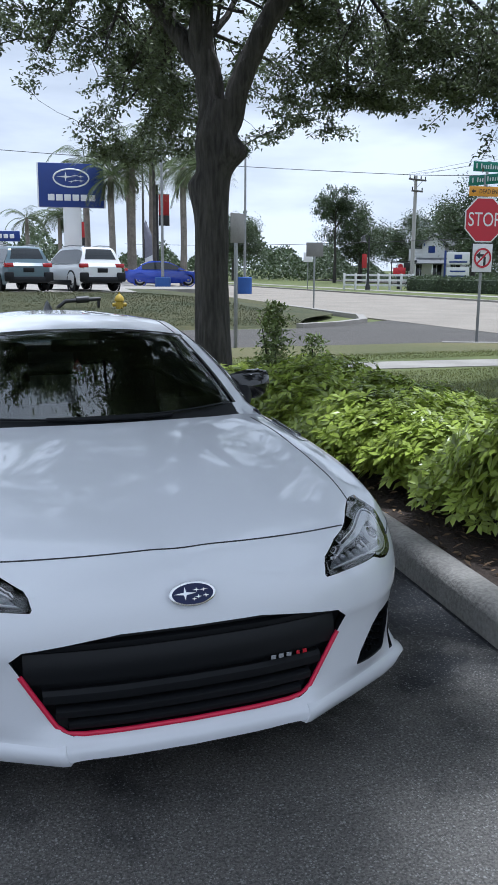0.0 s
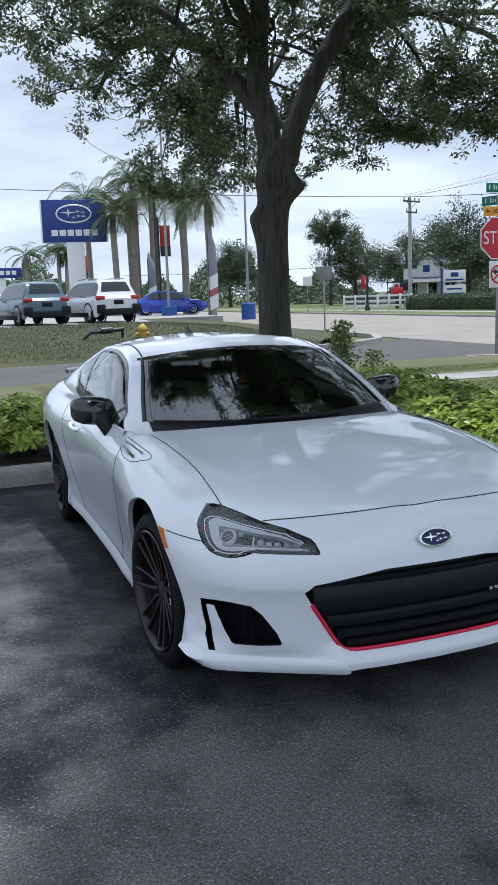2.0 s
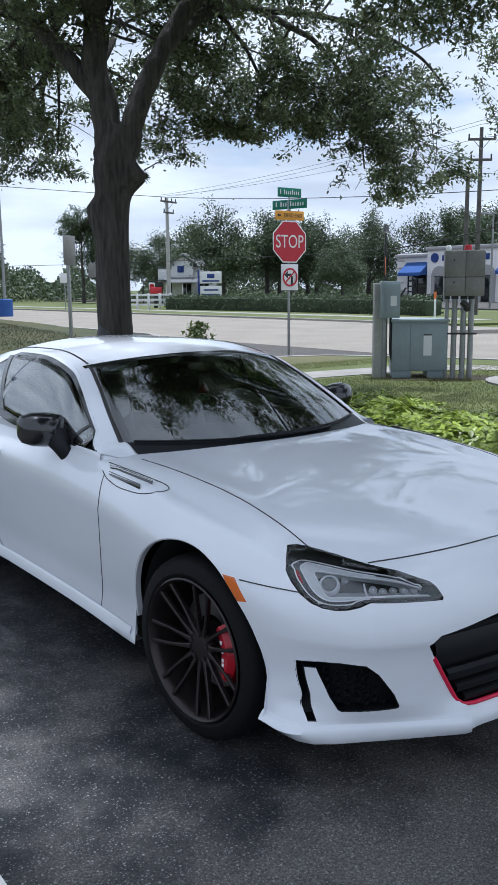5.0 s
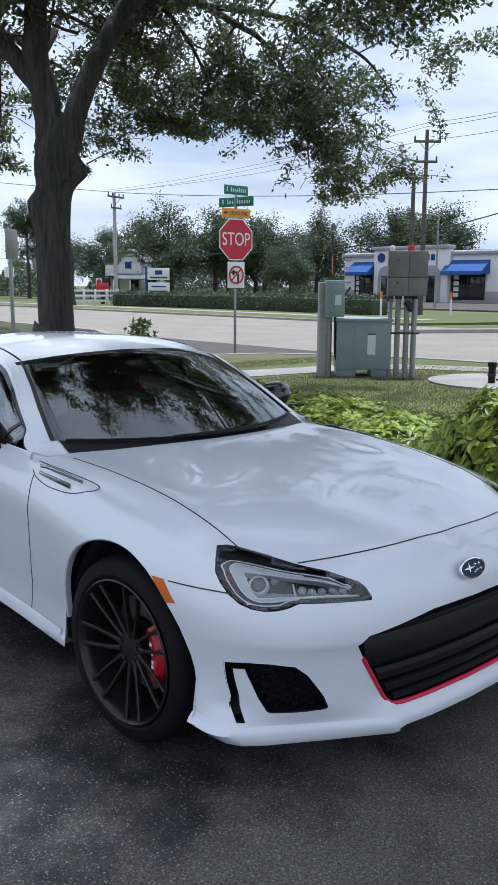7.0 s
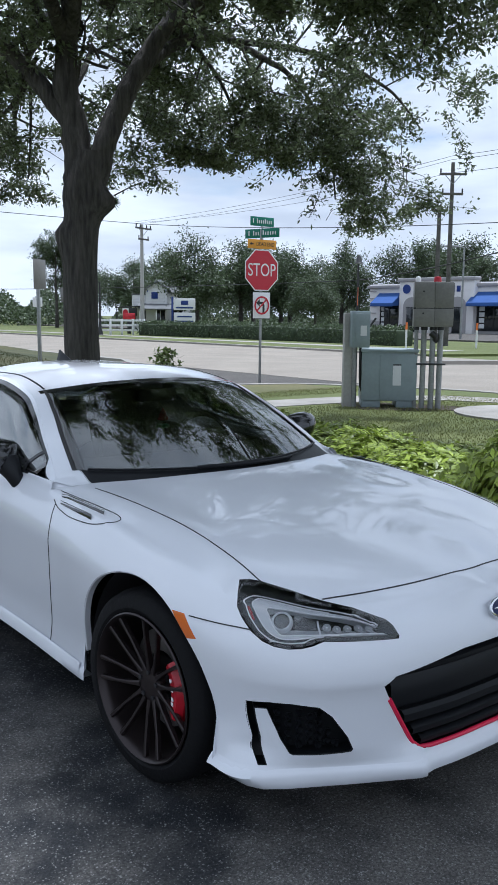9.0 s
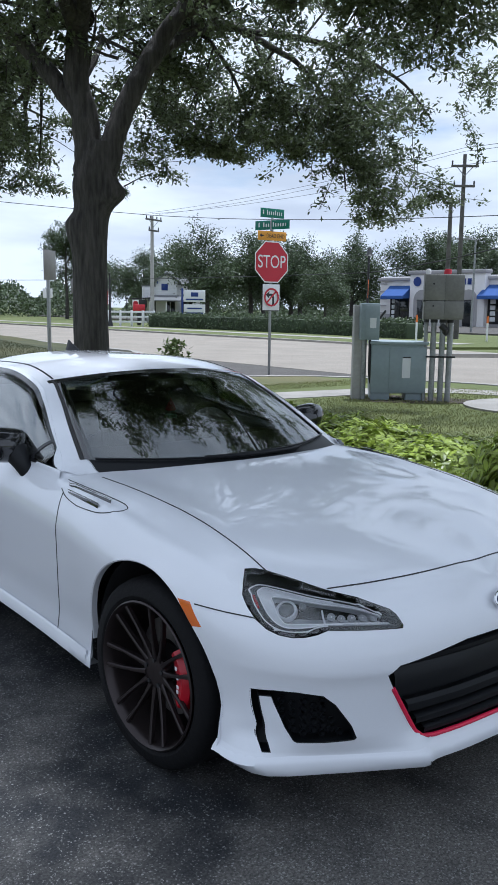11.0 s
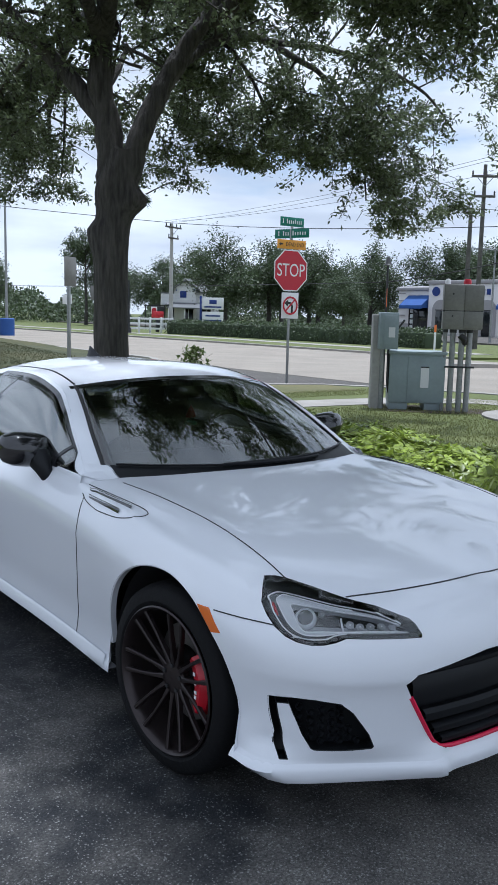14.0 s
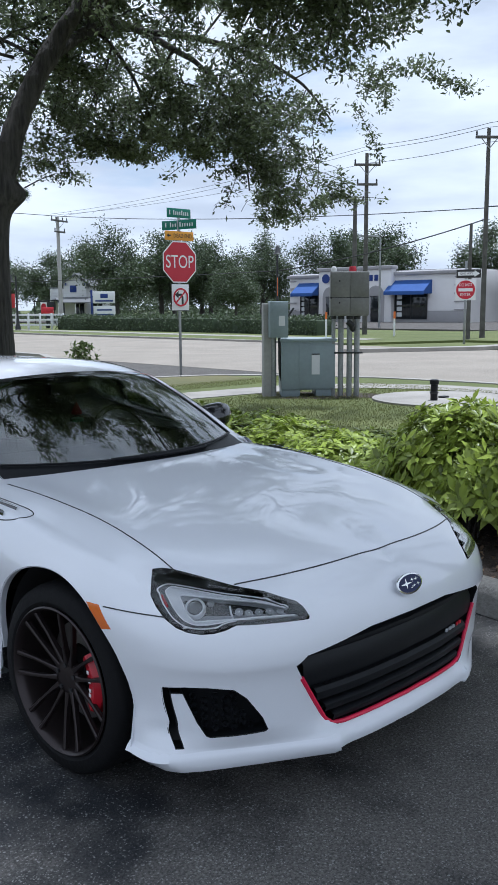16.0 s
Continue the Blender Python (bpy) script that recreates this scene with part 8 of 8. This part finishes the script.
    # wheel wells and underbody
    for sx in (1, -1):
        for yc, zc, r in ARCHES:
            rows = []
            for k in range(25):
                a = math.pi * (k / 24) * 1.16 - 0.08 * math.pi
                rows.append([(sx * x, yc + (r + 0.006) * math.cos(a), zc + (r + 0.006) * math.sin(a)) for x in (0.80, 0.74, 0.50, 0.46)] + [(sx * 0.45, yc, zc)])
            part("wheel_well", grid(rows), M["interior"], car)
            rows = []
            for k in range(49):
                a = math.pi * min(max(k / 48, 0), 1)
                y, z = yc + (r - 0.001) * math.cos(a), zc + (r - 0.001) * math.sin(a)
                u = 1.37 + y if yc < 1 else 3.92 + y - 2.57
                for _ in range(4):
                    u += (y - PLAN(u)[1])
                x = wall(u, z).x
                drop = 0.0 if 0 <= k <= 48 else 0.024 * (-k if k < 0 else k - 48)
                x = wall(u, z - drop).x
                rows.append([(sx * x, y, z + 0.0005 - drop), (sx * (x - 0.003), yc + (r - 0.004) * math.cos(a), zc + (r - 0.004) * math.sin(a) - drop), (sx * (x - 0.025), yc + (r - 0.002) * math.cos(a), zc + (r - 0.002) * math.sin(a) - drop)])
            part("arch_flange", grid(rows), M["paint_white"], car)
    part("underbody", box((0, 1.37, 0.24), (1.20, 3.6, 0.12), 0.02), M["interior"], car)
    for sx in (1, -1):
        for yc in (0.0, 2.57):
            wheel(car, pose(sx * 0.732, yc - (0.032 if yc == 0 else 0), HUB_Z - 0.002) @ pose(0, 0, 0, 0, 0, (4 if yc == 0 else 0) + (0 if sx > 0 else 180)) @ pose(0, 0, 0, 7 if sx > 0 else 0), sx)
            brake(car, sx * 0.735, yc - (0.02 if yc == 0 else 0), sx, radians(172) if yc == 0 else radians(8))
    # greenhouse
    def topgrid(s0, s1, t0, t1, n=30, m=24, lift=0.0):
        return grid([[top_point(s0 + (s1 - s0) * i / n, t0 + (t1 - t0) * j / m) + Vector((0, 0, lift)) for j in range(m + 1)] for i in range(n + 1)])
    bm = topgrid(0.455, 0.80, -1, 1)
    part("roof", bm, M["paint_white"], car, "pearl white roof")
    wsn = glazed("windscreen", topgrid(0.0, 0.452, -0.93, 0.93), M["glass"], car, "tinted windscreen mirroring the oak canopy")
    part("windscreen_band", topgrid(0.435, 0.4565, -0.95, 0.95, 3, 24, 0.0015), M["black_gloss"], wsn)
    for sx in (1, -1):
        line = [top_point(s, sx * 0.90) for s in np.linspace(0.462, 0.83, 40)]
        part("roof_ditch", ribbon(line, [(sx * 0.3, 0, 1)] * 40, 0.009), M["black_plastic"], car, "black roof ditch strip")
    rgl = glazed("rear_window", topgrid(0.80, 1.0, -0.9, 0.9), M["glass"], car, "tinted rear window")
    for sx in (1, -1):
        # the pillar runs down into the wing in one sheet
        rows = []
        for j in range(6):
            t = sx * (0.92 + 0.08 * j / 5)
            run = [top_point(0.46 - 0.44 * k / 24, t) + Vector((0, 0, 0.001)) for k in range(25)]
            a = run[-1]
            tan = (top_point(0.02, t) - top_point(0.10, t)).normalized()
            b, nn = tree.find_nearest(a + Vector((sx * 0.004, -0.06, -0.04)))[:2]
            m = a + tan * 0.03
            run += [a.lerp(m, q).lerp(m.lerp(b, q), q) + Vector((0, 0, 0.001)) for q in (k / 8 for k in range(1, 9))]
            rows.append(run)
        part("pillar", grid(rows), M["paint_white"], car, angle=60)
        part("rear_pillar", topgrid(0.795, 1.0, 0.89 * sx, 1.0 * sx, 16, 3, 0.001), M["paint_white"], car)
        part("windscreen_seal", topgrid(0.012, 0.45, 0.905 * sx, 0.925 * sx, 24, 1, 0.0025), M["ink"], wsn)

        def sg(s0, s1, v0, v1, n=30, m=8, push=0.0):
            rows = []
            for i in range(n + 1):
                s = s0 + (s1 - s0) * i / n
                hi = v1(s) if callable(v1) else v1
                lo = v0(s) if callable(v0) else v0
                rows.append([(lambda p: (sx * p.x, p.y, p.z))(side_point(s, lo + (hi - lo) * j / m, push)) for j in range(m + 1)])
            return grid(rows)
        win_hi = lambda s: 0.91 * smooth(-0.02, 0.08, s) * (1 - 0.40 * smooth(0.69, 0.75, s))
        win_lo = lambda s: 0.03 + 0.12 * smooth(0.48, 0.70, s) + 0.27 * smooth(0.66, 0.75, s)
        dw = glazed("side_window", sg(0.05, 0.61, win_lo, win_hi), M["side_glass"], car, "side window")
        glazed("quarter_window", sg(0.612, 0.748, win_lo, win_hi), M["side_glass"], car)
        part("window_post", grid([[(lambda p: (sx * p.x, p.y, p.z))(side_point(0.552 + 0.17 * v + ds, v, 0.003)) for ds in (0.0, 0.008, 0.016)] for v in np.linspace(0.06, 0.90, 12)]), M["black_gloss"], car)
        part("window_divider", sg(0.105, 0.118, 0.0, win_hi, 2, 8, 0.003), M["black_gloss"], dw)
        part("belt_trim", sg(0.0, 0.752, lambda s: win_lo(s) - 0.08, lambda s: win_lo(s) + 0.02, 50, 2, 0.004), M["black_gloss"], car, "black belt trim")
        part("window_frame", sg(0.0, 0.752, lambda s: win_hi(s) - 0.01, lambda s: win_hi(s) + 0.045, 50, 2, 0.002), M["black_gloss"], car)
        part("window_frame", sg(0.742, 0.756, lambda s: win_lo(s) - 0.06, lambda s: win_hi(s) + 0.04, 3, 8, 0.003), M["black_gloss"], car)
        part("roof_rail", sg(0.0, 0.752, lambda s: win_hi(s) + 0.03, 1.0, 50, 6), M["paint_white"], car)
        part("waist_panel", sg(0.44, 0.752, -0.02, lambda s: win_lo(s) - 0.03, 24, 5, 0.0005), M["paint_white"], car)
        part("rear_quarter", sg(0.748, 1.0, -0.02, 1.0, 24, 8, -0.0005), M["paint_white"], car)
    # cowl between bonnet and glass, white at the corners
    def cowl_strip(s0, s1, n, sx):
        rows = []
        for k in range(n + 1):
            a = hood_point(U_COWL, s0 + (s1 - s0) * k / n)
            t = min(a.x / RAIL(0)[0], 1.0)
            b = top_point(0.012, t) if a.x <= RAIL(0)[0] else Vector(BELT(0)).lerp(Vector(RAIL(0)), smooth(0.80, 0.72, a.x) if a.x < 0.79 else 0.0)
            b = b + Vector((0, 0.004, 0.004))
            rows.append([Vector((sx * p.x, p.y, p.z)) for p in (a + Vector((0, -0.004, -0.006)), a.lerp(b, 0.35) + Vector((0, 0, -0.006)), a.lerp(b, 0.7), b)])
        return grid(rows)
    for sx in (1, -1):
        part("cowl", cowl_strip(0.17, 1.0, 24, sx), M["black_plastic"], car, "black plastic cowl")
        part("wing_corner", cowl_strip(0.0, 0.175, 8, sx), M["paint_white"], car)
    for x0, x1, s0, s1 in ((0.30, -0.62, 0.004, 0.012), (-0.22, 0.62, 0.010, 0.016)):
        pts = []
        for k in range(13):
            q = k / 12
            p = top_point(s0 + (s1 - s0) * q, (x0 + (x1 - x0) * q) / 0.72)
            pts.append(p + Vector((0, -0.008, 0.010)))
        part("wiper", tube(pts, [0.008] * 6 + [0.005] * 7, 6), M["black_plastic"], car, "black wiper arm")
    # roof aerial fin
    bm = grid([[(sx * w, y, z) for sx, w, z in ((1, w0, 0), (1, w0 * 0.5, h * 0.6), (0, 0, h), (-1, w0 * 0.5, h * 0.6), (-1, w0, 0))] for y, w0, h in ((0, 0.008, 0.004), (0.04, 0.02, 0.018), (0.09, 0.026, 0.040), (0.13, 0.024, 0.058), (0.145, 0.012, 0.055))])
    bm.transform(pose(0, 2.02, 1.264))
    part("aerial_fin", bm, M["black_plastic"], car, "shark-fin aerial")
    # mirrors, wing vents, handles
    for sx in (1, -1):
        prof = [(0.0, 0.0, 0.052), (0.02, 0.045, 0.072), (0.06, 0.075, 0.080), (0.11, 0.088, 0.082), (0.16, 0.082, 0.078), (0.20, 0.055, 0.062), (0.215, 0.02, 0.035)]
        bm = bmesh.new()
        rows = []
        for dx, dep, h in prof:
            rows.append([(sx * (0.735 + dx * 1.02), 1.09 + dep * -math.cos(a) * (1.0 if math.cos(a) > 0 else 0.25), 0.922 + 0.022 * dx / 0.2 + 0.92 * h * math.sin(a)) for a in (2 * math.pi * k / 24 for k in range(25))])
        grid(rows, bm)
        for row in (rows[0], rows[-1]):
            bm.faces.new([bm.verts.new(p) for p in row[:-1]])
        bmesh.ops.remove_doubles(bm, verts=bm.verts[:], dist=1e-4)
        bmesh.ops.recalc_face_normals(bm, faces=bm.faces[:])
        mr = part("door_mirror", bm, M["black_gloss"], car, "gloss black door mirror")
        part("mirror_foot", tube([(sx * 0.772, 0.985, 0.795), (sx * 0.782, 0.990, 0.825), (sx * 0.790, 1.01, 0.865), (sx * 0.80, 1.05, 0.905)], [0.016, 0.030, 0.042, 0.054], 14), M["black_plastic"], mr)
        part("mirror_glass", box((sx * 0.832, 1.112, 0.932), (0.150, 0.004, 0.105), 0.0015), M["chrome"], mr)
        p = wall(3.05, 0.775)
        hd = part("door_handle", tube([(sx * (p.x + 0.005), p.y - 0.10, 0.765), (sx * (p.x + 0.032), p.y - 0.08, 0.767), (sx * (p.x + 0.036), p.y, 0.771), (sx * (p.x + 0.032), p.y + 0.08, 0.775), (sx * (p.x + 0.005), p.y + 0.10, 0.777)], 0.012, 8), M["paint_white"], car)
    # nose emblem: oval with star shapes
    em = bmesh.new()
    ring = [(0.066 * math.cos(a), 0.034 * math.sin(a)) for a in (2 * math.pi * k / 40 for k in range(40))]
    prism(ring, -0.006, 0.004, "XZ", 0.002, em)
    tilt = pose(0, -0.8125, 0.633, -20)
    em.transform(tilt)
    eb = part("emblem", em, M["chrome"], car, "oval blue and chrome nose emblem")
    bm = prism([(x * 0.88, z * 0.82) for x, z in ring], -0.0075, 0.0, "XZ")
    bm.transform(tilt)
    part("emblem_field", bm, M["blue_badge"], eb)
    for cx, cz, r in ((-0.022, 0.002, 0.024), (0.010, 0.010, 0.009), (0.030, 0.009, 0.009), (0.015, -0.009, 0.009), (0.036, -0.007, 0.009), (0.002, -0.014, 0.007)):
        pts = [((r if k % 2 == 0 else r * 0.28) * math.cos(math.pi * k / 4) * (1.3 if k % 4 == 0 else 0.8) + cx, (r if k % 2 == 0 else r * 0.28) * math.sin(math.pi * k / 4) * 0.75 + cz) for k in range(8)]
        bm = prism(pts, -0.0095, -0.006, "XZ")
        bm.transform(tilt)
        part("emblem_star", bm, M["chrome"], eb)
    # rear wing
    rows = []
    for k in range(33):
        x = -0.63 + 1.26 * k / 32
        y, z = 3.27 + 0.05 * (abs(x) / 0.7) ** 2, 0.985 - 0.02 * (abs(x) / 0.7) ** 2
        rows.append([(x, y - 0.07, z - 0.004), (x, y, z + 0.012), (x, y + 0.08, z + 0.02), (x, y + 0.08, z + 0.008), (x, y, z - 0.008), (x, y - 0.07, z - 0.004)])
    rw = part("rear_wing", grid(rows), M["black_gloss"], car, "low black rear wing")
    for sx in (1, -1):
        part("wing_end", box((sx * 0.632, 3.315, 0.972), (0.008, 0.11, 0.030), 0.003), M["black_gloss"], rw)
        part("wing_stay", box((sx * 0.42, 3.25, 0.945), (0.02, 0.07, 0.09), 0.006), M["black_plastic"], rw)
    # cabin: floor, dash, seats, steering wheel
    part("cabin_floor", box((0, 1.9, 0.42), (1.3, 2.4, 0.06), 0.02), M["interior"], car)
    part("cabin_side", box((0.70, 1.9, 0.64), (0.05, 2.3, 0.46), 0.02), M["interior"], car)
    part("cabin_side", box((-0.70, 1.9, 0.64), (0.05, 2.3, 0.46), 0.02), M["interior"], car)
    part("bulkhead", box((0, 0.78, 0.66), (1.34, 0.05, 0.42), 0.02), M["interior"], car)
    bm = grid([[(x, y + 0.2 * (abs(x) / 0.7) ** 2, z - 0.02 * (abs(x) / 0.7) ** 2) for x in np.linspace(-0.70, 0.70, 21)] for y, z in ((0.56, 0.872), (0.72, 0.885), (0.92, 0.900), (1.03, 0.885), (1.08, 0.80), (1.10, 0.60))])
    part("dashboard", bm, M["interior"], car, "black dashboard")
    for sx in (1, -1):
        part("seat", join(box((sx * 0.36, 1.72, 0.56), (0.48, 0.5, 0.2), 0.06), box((sx * 0.36, 2.02, 0.82), (0.46, 0.16, 0.56), 0.06, pose(0, 0, 0, -14))), M["interior"], car, "black sports seat")
        part("headrest", box((sx * 0.36, 2.11, 1.10), (0.26, 0.10, 0.15), 0.04, pose(0, 0, 0, -10)), M["interior"], car)
    part("steering_wheel", lathe([(0.165 + 0.014 * math.cos(a), 0.014 * math.sin(a)) for a in (2 * math.pi * k / 8 for k in range(8))], 30, "Y", closed=True), M["interior"], car).matrix_basis = pose(0.36, 1.24, 0.86, -22)
    part("parcel_shelf", box((0, 2.72, 0.86), (1.15, 0.5, 0.03), 0.01), M["interior"], car)
    part("inside_mirror", box((0, 1.16, 1.14), (0.22, 0.03, 0.06), 0.012), M["black_plastic"], car)
    orn = part("hanging_ornament", lathe([(0.0, 0.055), (0.014, 0.03), (0.026, 0.0), (0.024, -0.006), (0.0, -0.008)], 14), M["red"], car, "small red and green ornament behind the windscreen")
    orn.matrix_basis = pose(0.0, 1.10, 1.03)
    part("ornament_base", lathe([(0.0, 0.0), (0.03, -0.006), (0.032, -0.02), (0.0, -0.026)], 14), M["green_cloth"], orn).matrix_basis = pose(0, 0, -0.02)
    part("ornament_cord", tube([(0, 1.15, 1.12), (0, 1.10, 1.075)], 0.002, 5), M["ink"], car)
    # tail
    for sx in (1, -1):
        bm = grid([[(lambda p: (sx * (p.x + 0.003), p.y + 0.003, p.z))(wall(u, z)) for z in (0.66, 0.72, 0.78, 0.83)] for u in np.linspace(4.34, 4.72, 12)])
        part("tail_lamp", bm, M["tail_red"], car, "red tail lamp")
    return car


coupe()
